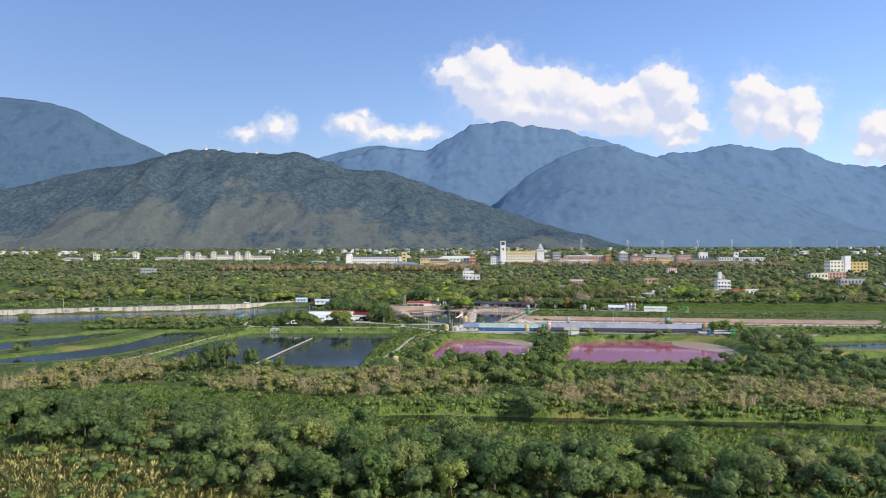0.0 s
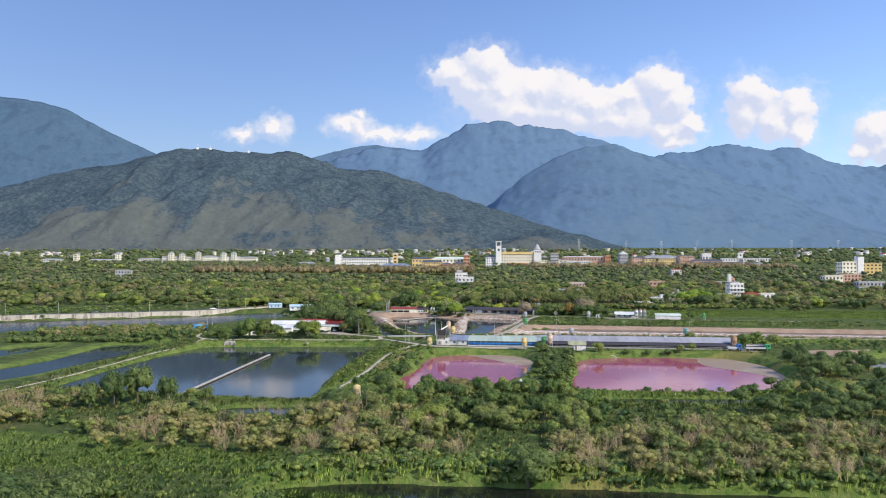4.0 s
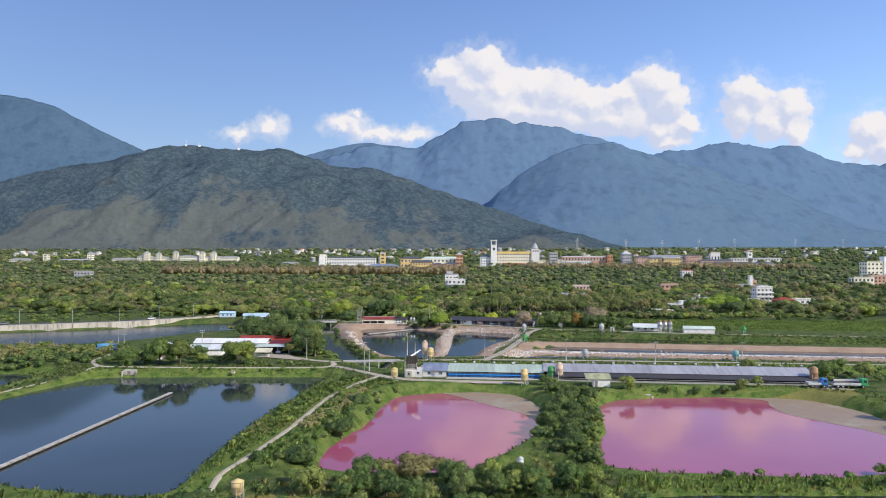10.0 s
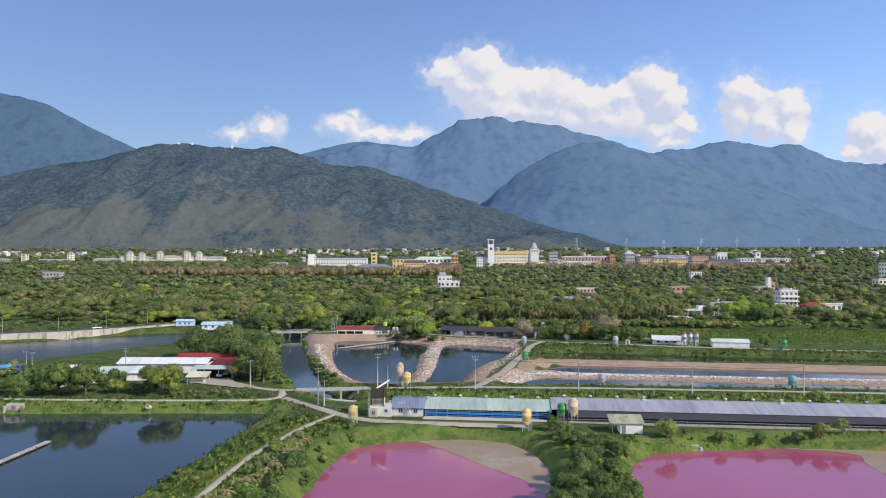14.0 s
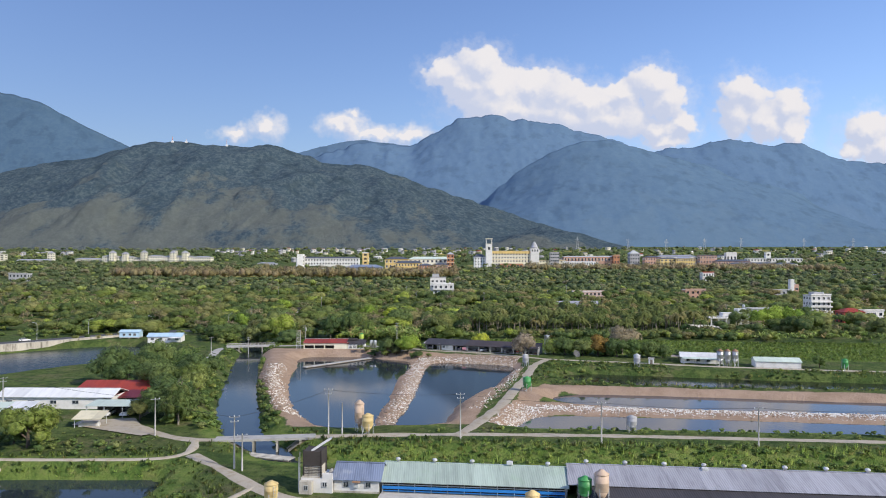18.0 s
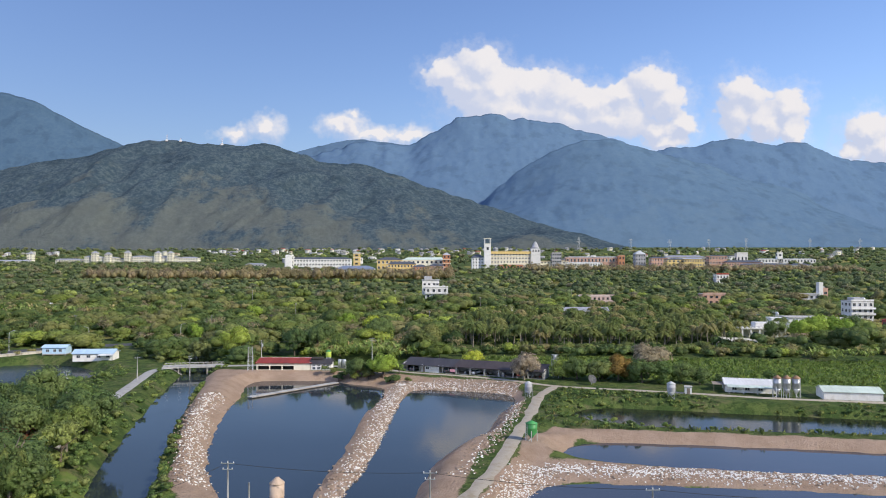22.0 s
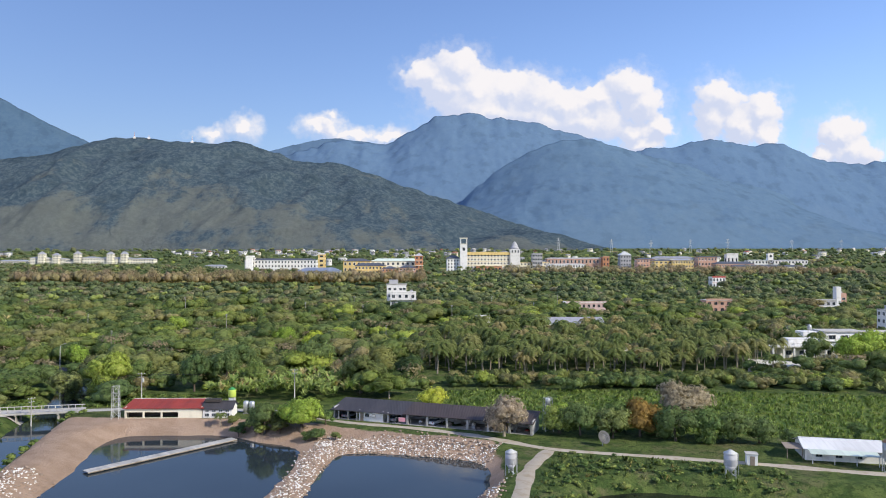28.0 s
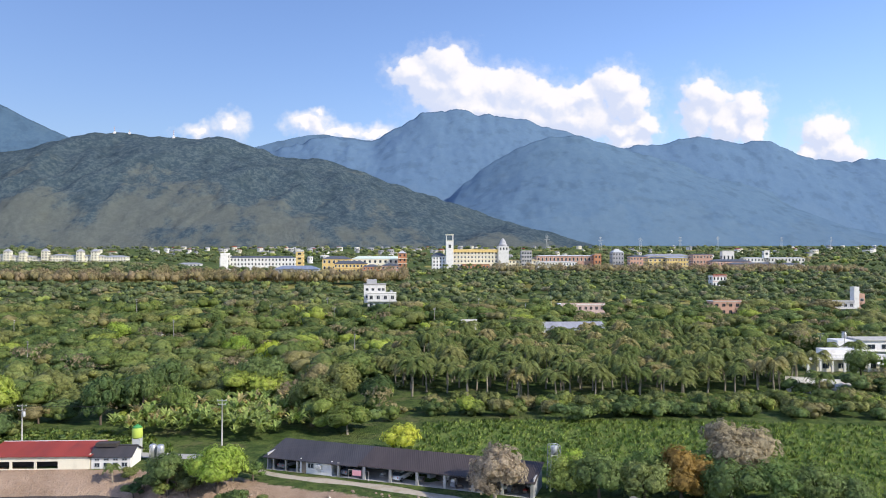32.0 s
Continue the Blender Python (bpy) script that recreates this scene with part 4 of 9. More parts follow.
range_mesh("mountain_main", RIDGE_MAIN, 4800, 750, 120, 13, 13, FOREST_FARTHER_HAZE, "high mountain with a double summit, blue with painted haze", 37, 0.05, rough=26)
range_mesh("mountain_front", RIDGE_FRONT, 4150, 800, 200, 13, 13, FOREST_FAR_HAZE, "long ridge sloping down to the plain, blue-green with painted haze", 41, 0.07, rough=16)
range_mesh("mountain_east", RIDGE_EAST, 4750, 600, 120, 16, 16, FOREST_FARTHER_HAZE, "distant mountain range, pale blue with painted haze", 53, 0.05, rough=24)
range_mesh("mountain_back", RIDGE_BACK, 4880, 300, 30, 18, 18, FOREST_FARTHER_HAZE, "far ridge between the hills, made faint by painted blue haze", 59, 0.1)

# ---- things: shared building helpers ----
def part(name, bm, material, parent=None, label=""):
    """Links a bmesh (or a ready mesh) as one mesh object under a thing or a part."""
    if isinstance(bm, bmesh.types.BMesh):
        me = bpy.data.meshes.new(name)
        bm.normal_update()
        bm.to_mesh(me)
        bm.free()
        me.materials.append(material)
    else:
        me = bm
    ob = new(name, me)
    if parent is not None:
        ob.parent = parent
    if label:
        ob["label"] = label
    return ob


def thing(name, m, label, category, group="", kind=""):
    ob = new(name)
    ob.empty_display_size = 0.5
    ob.matrix_world = m
    return tagged(ob, label, category, group, kind)


def box(x0, x1, y0, y1, z0, z1, bm=None, bevel=0.0):
    bm = bm or bmesh.new()
    made = bmesh.ops.create_cube(bm, size=1.0)["verts"]
    for v in made:
        v.co = ((x0 + x1) / 2 + v.co.x * (x1 - x0), (y0 + y1) / 2 + v.co.y * (y1 - y0), (z0 + z1) / 2 + v.co.z * (z1 - z0))
    if bevel:
        es = [e for e in bm.edges if all(v in made for v in e.verts)]
        bmesh.ops.bevel(bm, geom=es, offset=bevel, segments=1, affect="EDGES")
    return bm


def tube(points, radii, sides=8, bm=None, cap=True):
    """A round bar through points."""
    bm = bm or bmesh.new()
    rings = []
    pts = [Vector(p) for p in points]
    for i, p in enumerate(pts):
        d = (pts[min(i + 1, len(pts) - 1)] - pts[max(i - 1, 0)]).normalized()
        u = d.cross(Vector((0, 0, 1)))
        u = Vector((1, 0, 0)) if u.length < 1e-3 else u.normalized()
        w = d.cross(u)
        rings.append([bm.verts.new(p + (u * math.cos(2 * math.pi * k / sides) + w * math.sin(2 * math.pi * k / sides)) * radii[i]) for k in range(sides)])
    for a, b in zip(rings, rings[1:]):
        for k in range(sides):
            f = bm.faces.new((a[k], a[(k + 1) % sides], b[(k + 1) % sides], b[k]))
            f.smooth = sides > 5
    if cap:
        bm.faces.new(rings[0])
        bm.faces.new(rings[-1][::-1])
    return bm


def lathe(profile, sides=16, bm=None, centre=(0, 0)):
    """A turned body from (radius, height) steps."""
    bm = bm or bmesh.new()
    rings = [[bm.verts.new((centre[0] + r * math.cos(2 * math.pi * k / sides), centre[1] + r * math.sin(2 * math.pi * k / sides), z)) for k in range(sides)] for r, z in profile]
    for a, b in zip(rings, rings[1:]):
        for k in range(sides):
            f = bm.faces.new((a[k], a[(k + 1) % sides], b[(k + 1) % sides], b[k]))
            f.smooth = True
    bm.faces.new(rings[0][::-1])
    bm.faces.new(rings[-1])
    return bm


def slab(corners, thick, bm=None):
    """A thick sheet on four corners (roof panel), thickness downwards."""
    bm = bm or bmesh.new()
    c = [Vector(p) for p in corners]
    n = (c[1] - c[0]).cross(c[3] - c[0]).normalized()
    if n.z < 0:
        n = -n
    top = [bm.verts.new(p) for p in c]
    bot = [bm.verts.new(p - n * thick) for p in c]
    bm.faces.new(top)
    bm.faces.new(bot[::-1])
    for i in range(4):
        bm.faces.new((top[i], bot[i], bot[(i + 1) % 4], top[(i + 1) % 4]))
    bmesh.ops.recalc_face_normals(bm, faces=bm.faces[:])
    return bm


def spot(x, y, turn=0.0, z=None):
    return pose(x, y, float(ground_z(np.array([x]), np.array([y]))[0]) if z is None else z, 0, 0, turn)


def heading(ax, ay, bx, by):
    return math.degrees(math.atan2(by - ay, bx - ax))


def gable_roof(parent, x0, x1, y0, y1, eave, ridge, material, panels=6, over=0.4, name="roof_panel", mid=None, thick=0.08, label=""):
    """Two slopes in sheets, ridge along x."""
    mid = (y0 + y1) / 2 if mid is None else mid
    w = (x1 - x0 + 2 * over) / panels
    slope0, slope1 = (ridge - eave) / (mid - y0), (ridge - eave) / (y1 - mid)
    out = []
    for i in range(panels):
        a, b = x0 - over + i * w, x0 - over + (i + 1) * w + 0.03
        dz = 0.012 * (i % 2)
        out.append(part(name, slab([(a, y0 - over, eave - over * slope0 + dz), (b, y0 - over, eave - over * slope0 + dz), (b, mid, ridge + dz), (a, mid, ridge + dz)], thick), material, parent, label))
        out.append(part(name, slab([(a, mid, ridge + dz), (b, mid, ridge + dz), (b, y1 + over, eave - over * slope1 + dz), (a, y1 + over, eave - over * slope1 + dz)], thick), material, parent, label))
    part("ridge_cap", slab([(x0 - over, mid - 0.25, ridge + 0.03), (x1 + over, mid - 0.25, ridge + 0.03), (x1 + over, mid + 0.25, ridge + 0.03), (x0 - over, mid + 0.25, ridge + 0.03)], 0.1), material, parent)
    return out


def shed_roof(parent, x0, x1, y0, y1, z0, z1, material, panels=4, over=0.3, name="roof_panel", thick=0.08):
    """One slope in sheets, rising from y0 to y1."""
    w = (x1 - x0 + 2 * over) / panels
    s = (z1 - z0) / (y1 - y0)
    for i in range(panels):
        a, b, dz = x0 - over + i * w, x0 - over + (i + 1) * w + 0.03, 0.012 * (i % 2)
        part(name, slab([(a, y0 - over, z0 - over * s + dz), (b, y0 - over, z0 - over * s + dz), (b, y1 + over, z1 + over * s + dz), (a, y1 + over, z1 + over * s + dz)], thick), material, parent)


def gable_walls(parent, x0, x1, y0, y1, eave, ridge, material, t=0.18, z0=-0.4, mid=None):
    """Four walls with thickness; the end walls rise to the ridge."""
    mid = (y0 + y1) / 2 if mid is None else mid
    part("wall", box(x0, x1, y0, y0 + t, z0, eave - 0.05), material, parent)
    part("wall", box(x0, x1, y1 - t, y1, z0, eave - 0.05), material, parent)
    for a, b in ((x0, x0 + t), (x1 - t, x1)):
        bm = bmesh.new()
        prof = [(y0 + t, z0), (y1 - t, z0), (y1 - t, eave - 0.05), (mid, ridge - 0.1), (y0 + t, eave - 0.05)]
        fa, fb = [bm.verts.new((a, p, q)) for p, q in prof], [bm.verts.new((b, p, q)) for p, q in prof]
        bm.faces.new(fa)
        bm.faces.new(fb[::-1])
        for i in range(5):
            bm.faces.new((fa[i], fb[i], fb[(i + 1) % 5], fa[(i + 1) % 5]))
        bmesh.ops.recalc_face_normals(bm, faces=bm.faces[:])
        part("wall", bm, material, parent)


WINDOWS = {}


def window(parent, x, y, z, w, h, face=(0, -1), frame=None, name="window", pane=None, split=True):
    """A framed window set on a wall; face is the way it looks, in the thing's axes."""
    frame, pane = frame or STEEL_PAINT, pane or GLASS_DARK
    key = (round(w, 2), round(h, 2), frame.name, pane.name, split)
    if key not in WINDOWS:
        t = 0.08 if w > 0.7 else 0.05
        bm = bmesh.new()
        for a, b, c, d in ((-w / 2, w / 2, -h / 2, -h / 2 + t), (-w / 2, w / 2, h / 2 - t, h / 2), (-w / 2, -w / 2 + t, -h / 2 + t, h / 2 - t), (w / 2 - t, w / 2, -h / 2 + t, h / 2 - t), (-t / 3, t / 3, -h / 2 + t, h / 2 - t)):
            box(a, b, -0.07, 0.05, c, d, bm)
        me = bpy.data.meshes.new("window")
        bm.to_mesh(me)
        bm.free()
        me.materials.append(frame)
        bm = box(-w / 2 + t, w / 2 - t, -0.02, 0.03, -h / 2 + t, h / 2 - t)
        mp = bpy.data.meshes.new("pane")
        bm.to_mesh(mp)
        bm.free()
        mp.materials.append(pane)
        if not split:
            bm = box(-w / 2, w / 2, -0.12, 0.05, -h / 2, h / 2)
            bm.faces.ensure_lookup_table()
            bm.normal_update()
            front = [f for f in bm.faces if f.normal.y < -0.9]
            bmesh.ops.inset_region(bm, faces=front, thickness=min(w, h) * 0.12, depth=-0.08)
            for f in front:
                f.material_index = 1
            bm.to_mesh(me)
            bm.free()
            me.materials.append(pane)
        WINDOWS[key] = (me, mp)
    me, mp = WINDOWS[key]
    ob = new(name, me)
    ob.parent = parent
    ob.matrix_local = pose(x, y, z, 0, 0, math.degrees(math.atan2(face[0], -face[1])))
    if split:
        pn = new("pane", mp)
        pn.parent = ob
    return ob


# ---- plants: templates ----
def ico_arrays(level):
    bm = bmesh.new()
    bmesh.ops.create_icosphere(bm, subdivisions=level, radius=1.0)
    v = np.array([tuple(q.co) for q in bm.verts])
    f = np.array([[q.index for q in fc.verts] for fc in bm.faces])
    bm.free()
    return v, f


ICOS = {1: ico_arrays(1), 2: ico_arrays(2)}


def leaf_quads(centres, normals, sizes, rng, aspect=0.62):
    """Small bent leaf sprays facing along the normals."""
    n = len(centres)
    r = rng.normal(size=(n, 3))
    u = np.cross(normals, r)
    u /= np.linalg.norm(u, axis=1, keepdims=True) + 1e-9
    w = np.cross(normals, u)
    w /= np.linalg.norm(w, axis=1, keepdims=True) + 1e-9
    s = sizes[:, None]
    a = centres - u * s * 0.5
    b = centres - w * s * aspect * 0.5 + normals * s * 0.08
    c = centres + u * s * 0.5 - normals * s * 0.12
    d = centres + w * s * aspect * 0.5 + normals * s * 0.08
    return np.stack([a, b, c, d], 1).reshape(-1, 3)


def crown_template(seed, n, leaf, rx, rz, lobes=8, core=1, spread=0.62, lift=0.0, core_size=0.86, droop=0.0, thin=0.0, soft=0.62):
    """A crown of many leaf sprays over uneven lobes; stands on z = lift. Its sprays are shaded as the billows they make up."""
    rng = np.random.default_rng(seed)
    cen, rad = [], []
    for i in range(lobes):
        d = rng.normal(size=3)
        d /= np.linalg.norm(d)
        d[2] = abs(d[2]) if rng.random() < 0.6 else d[2]
        k = spread * rng.uniform(0.55, 1.05)
        cen.append(d * k * np.array([1, 1, 0.85]))
        rad.append(rng.uniform(0.30, 0.52) * (8 / max(8, lobes)) ** 0.2 * (1.15 - 0.3 * abs(d[2])))
    cen, rad = np.array(cen), np.array(rad)
    pick = rng.choice(lobes, size=n * 3, p=rad**2 / (rad**2).sum())
    d = rng.normal(size=(n * 3, 3))
    d /= np.linalg.norm(d, axis=1, keepdims=True)
    d[:, 2] = np.where(d[:, 2] < -0.35, -d[:, 2] * 0.6, d[:, 2])
    p = cen[pick] + d * rad[pick][:, None] * (0.84 - thin + (0.40 + thin) * rng.random((n * 3, 1)) ** 0.8)
    gap = np.linalg.norm(p[:, None] - cen[None], axis=2) / rad[None]
    keep = np.where((gap > 0.78).all(1))[0][:n]
    p, d = p[keep], d[keep]
    nn = d + 0.38 * rng.normal(size=d.shape) + np.array([0, 0, 0.15 - droop])
    nn /= np.linalg.norm(nn, axis=1, keepdims=True)
    top = np.array([rx, rx, rz])
    p3 = p * top
    quads_v = leaf_quads(p3, nn, leaf * rng.uniform(0.55, 1.4, len(p3)), rng)
    whole = p / (np.linalg.norm(p, axis=1, keepdims=True) + 1e-9)
    shade = soft * (0.5 * d + 0.65 * whole + np.array([0, 0, 0.12])) + (1 - soft) * nn
    shade /= np.linalg.norm(shade, axis=1, keepdims=True)
    vs, ns, quads = [quads_v], [np.repeat(shade, 4, 0)], np.arange(len(quads_v)).reshape(-1, 4)
    tris, off = [], len(quads_v)
    if core:
        iv, itri = ICOS[core]
        for c, r in zip(cen, rad):
            wob = 1 + 0.25 * (rng.random((len(iv), 1)) - 0.5)
            vs.append((c + iv * r * core_size * wob) * top)
            ns.append(iv)
            tris.append(itri + off)
            off += len(iv)
    v = np.concatenate(vs)
    v[:, 2] += lift + rz * 0.92
    spray = (np.arange(len(v)) < len(quads_v)).astype(float)
    return v, quads, (np.concatenate(tris) if tris else np.zeros((0, 3), int)), np.concatenate(ns), spray


def tube_arrays(pts, radii, sides=5):
    pts = np.array(pts, float)
    v = []
    for i, p in enumerate(pts):
        d = pts[min(i + 1, len(pts) - 1)] - pts[max(i - 1, 0)]
        d /= np.linalg.norm(d) + 1e-9
        u = np.cross(d, (0.31, 0.95, 0.05))
        u /= np.linalg.norm(u) + 1e-9
        w = np.cross(d, u)
        for k in range(sides):
            a = 2 * math.pi * k / sides
            v.append(p + (u * math.cos(a) + w * math.sin(a)) * radii[i])
    q = []
    for i in range(len(pts) - 1):
        for k in range(sides):
            q.append((i * sides + k, i * sides + (k + 1) % sides, (i + 1) * sides + (k + 1) % sides, (i + 1) * sides + k))
    return np.array(v), np.array(q)


def trunk_template(seed, height, radius, limbs=4, reach=1.2, lean=0.15):
    """Tapered trunk with limbs reaching into the crown."""
    rng = np.random.default_rng(seed + 500)
    bend = rng.uniform(-lean, lean, 2) * height
    spine = [(0, 0, -0.3), (bend[0] * 0.3, bend[1] * 0.3, height * 0.45), (bend[0], bend[1], height)]
    vs, qs, off = [], [], 0
    v, q = tube_arrays(spine, [radius * 1.25, radius * 0.85, radius * 0.5], 6)
    vs.append(v), qs.append(q)
    off = len(v)
    for i in range(limbs):
        k = rng.uniform(0.45, 0.95)
        a = rng.uniform(0, 2 * math.pi)
        st = np.array([bend[0] * k, bend[1] * k, height * k])
        en = st + np.array([math.cos(a) * reach, math.sin(a) * reach, reach * rng.uniform(0.5, 1.1)])
        v, q = tube_arrays([st, (st + en) / 2 + rng.normal(size=3) * 0.1 * reach, en], [radius * 0.5, radius * 0.33, radius * 0.12], 5)
        vs.append(v), qs.append(q + off)
        off += len(v)
    return np.concatenate(vs), np.concatenate(qs)


def twig_template(seed, height, width, n=26, r=0.035):
    """Bare bush: thin stems fanning from the ground, each forked."""
    rng = np.random.default_rng(seed + 900)
    vs, qs, off = [], [], 0
    for i in range(n):
        a, k = rng.uniform(0, 2 * math.pi), rng.uniform(0.1, 1.0)
        tip = np.array([math.cos(a) * width * k, math.sin(a) * width * k, height * rng.uniform(0.6, 1.0) * (1.1 - 0.35 * k)])
        st = np.array([math.cos(a), math.sin(a), 0]) * 0.15 * width
        mid = (st + tip) / 2 + rng.normal(size=3) * 0.08 * height
        v, q = tube_arrays([st, mid, tip], [r, r * 0.75, r * 0.3], 3)
        vs.append(v), qs.append(q + off)
        off += len(v)
        for j in range(3):
            b = mid + (tip - mid) * rng.uniform(0, 0.6)
            e = b + rng.normal(size=3) * 0.16 * height + np.array([0, 0, 0.18 * height])
            v, q = tube_arrays([b, e], [r * 0.6, r * 0.2], 3)
            vs.append(v), qs.append(q + off)
            off += len(v)
    return np.concatenate(vs), np.concatenate(qs)


def frond_arrays(length, droop, width, rng, segs=7, rise=0.7):
    """One feathered palm frond along +x: leaflets on both sides of an arched rib."""
    v, q = [], []
    for i in range(segs + 1):
        t = i / segs
        v.append((length * t * (1 - 0.15 * t), 0, length * (rise * t - (rise + droop) * t * t)))
    rib = np.array(v)
    out = []
    for i in range(segs * 2):
        t = (i + 0.5) / (segs * 2) * 0.92 + 0.08
        k = min(int(t * segs), segs - 1)
        base = rib[k] + (rib[k + 1] - rib[k]) * (t * segs - k)
        d = rib[k + 1] - rib[k]
        d /= np.linalg.norm(d)
        wl = width * math.sin(math.pi * min(1, 0.15 + 0.85 * t)) + 0.1 * width
        for s in (-1, 1):
            tip = base + np.array([0, s * wl, -0.45 * wl]) + d * wl * 0.55 + rng.normal(size=3) * 0.04 * width
            half = d * length / segs * 0.30
            n0 = len(out)
            out += [base - half, base + half, tip + half * 0.25, tip - half * 0.25]
            q.append((n0, n0 + 1, n0 + 2, n0 + 3))
    return np.array(out), np.array(q)


def rosette(seed, count, length, droop, width, rise, at, jitter=0.3, segs=7):
    rng = np.random.default_rng(seed + 40)
    vs, qs, off = [], [], 0
    for i in range(count):
        a = 2 * math.pi * (i + rng.uniform(-jitter, jitter)) / count * 2.618
        v, q = frond_arrays(length * rng.uniform(0.8, 1.1), droop * rng.uniform(0.6, 1.5), width, rng, segs, rise * rng.uniform(0.2, 1.35))
        c, s = math.cos(a), math.sin(a)
        v = np.stack([v[:, 0] * c - v[:, 1] * s, v[:, 0] * s + v[:, 1] * c, v[:, 2]], 1) + np.array(at)
        vs.append(v), qs.append(q + off)
        off += len(v)
    return np.concatenate(vs), np.concatenate(qs)


def blade_leaf(length, width, arch, rng):
    """A broad banana leaf along +x, folded at the rib."""
    v, q = [], []
    n = 5
    for i in range(n + 1):
        t = i / n
        w = width * math.sin(math.pi * min(1, 0.12 + 0.86 * t)) ** 0.7 * 0.5
        x, z = 0.62 * length * t * (1 + 0.5 * arch * t), length * (1.25 * t - (0.35 + 0.9 * arch) * t * t)
        v += [(x, -w, z - 0.3 * w), (x, 0, z), (x, w, z - 0.3 * w)]
    for i in range(n):
        a = i * 3
        q += [(a, a + 1, a + 4, a + 3), (a + 1, a + 2, a + 5, a + 4)]
    return np.array(v), np.array(q)


def banana_template(seed, height=2.9, leaves=12, length=2.0):
    rng = np.random.default_rng(seed + 70)
    vs, qs, off = [], [], 0
    for i in range(leaves):
        a = rng.uniform(0, 2 * math.pi)
        v, q = blade_leaf(length * rng.uniform(0.7, 1.15), 0.48, rng.uniform(0.1, 0.8), rng)
        c, s = math.cos(a), math.sin(a)
        v = np.stack([v[:, 0] * c - v[:, 1] * s, v[:, 0] * s + v[:, 1] * c, v[:, 2] + height * rng.uniform(0.75, 1.0)], 1)
        vs.append(v), qs.append(q + off)
        off += len(v)
    return np.concatenate(vs), np.concatenate(qs)


def tuft_template(seed, height, width, blades=7):
    """A clump of broad grass blades."""
    rng = np.random.default_rng(seed + 200)
    v, q = [], []
    for i in range(blades):
        a = rng.uniform(0, 2 * math.pi)
        b = np.array([math.cos(a), math.sin(a), 0]) * width * rng.uniform(0.0, 0.6)
        tip = b + np.array([math.cos(a) * width * rng.uniform(0.2, 0.8), math.sin(a) * width * rng.uniform(0.2, 0.8), height * rng.uniform(0.6, 1.1)])
        side = np.array([-math.sin(a), math.cos(a), 0]) * width * rng.uniform(0.06, 0.13)
        n0 = len(v)
        v += [b - side, b + side, tip + side * 0.35, tip - side * 0.35]
        q.append((n0, n0 + 1, n0 + 2, n0 + 3))
    v, q = np.array(v), np.array(q)
    turf = 0.35 * face_normals(v, q) * np.array([1, 1, 0]) + np.array([0, 0, 1.0])
    return v, q, np.zeros((0, 3), int), turf / np.linalg.norm(turf, axis=1, keepdims=True)


class Bag:
    """Collects many copies of small templates into one mesh of kind stuff."""

    def __init__(self):
        self.v, self.q, self.t, self.qm, self.tm, self.tint, self.nn, self.spray, self.off = [], [], [], [], [], [], [], [], 0

    def add(self, tmpl, xs, ys, zs, scale, turn, tint, mat=0, zscale=None):
        v = tmpl[0]
        q = tmpl[1]
        t = tmpl[2] if len(tmpl) > 2 else np.zeros((0, 3), int)
        n, k = len(xs), len(v)
        if n == 0:
            return
        c, s = np.cos(turn)[:, None], np.sin(turn)[:, None]
        sc = scale[:, None]
        zsc = sc if zscale is None else zscale[:, None]
        out = np.stack([(v[None, :, 0] * c - v[None, :, 1] * s) * sc + xs[:, None], (v[None, :, 0] * s + v[None, :, 1] * c) * sc + ys[:, None], v[None, :, 2] * zsc + zs[:, None]], -1)
        base = self.off + np.arange(n)[:, None, None] * k
        nv = tmpl[3] if len(tmpl) > 3 else face_normals(v, q, t)
        self.nn.append(np.stack([nv[None, :, 0] * c - nv[None, :, 1] * s, nv[None, :, 0] * s + nv[None, :, 1] * c, nv[None, :, 2] + 0 * c], -1).reshape(-1, 3))
        self.spray.append(np.tile(tmpl[4] if len(tmpl) > 4 else np.zeros(k), n))
        self.v.append(out.reshape(-1, 3))
        self.q.append((q[None] + base).reshape(-1, 4))
        self.t.append((t[None] + base).reshape(-1, 3))
        self.qm.append(np.full(n * len(q), mat, np.int32))
        self.tm.append(np.full(n * len(t), mat, np.int32))
        self.tint.append(np.repeat(tint, k))
        self.off += n * k

    def build(self, name, mats, label, category, kind="stuff", group=""):
        if not self.v:
            return None
        me = mesh_of(name, np.concatenate(self.v), np.concatenate(self.q), np.concatenate(self.t), mats=mats, quad_mat=np.concatenate(self.qm), tri_mat=np.concatenate(self.tm), tint=np.concatenate(self.tint), normals=np.concatenate(self.nn), spray=np.concatenate(self.spray))
        return tagged(new(name, me), label, category, group, kind)


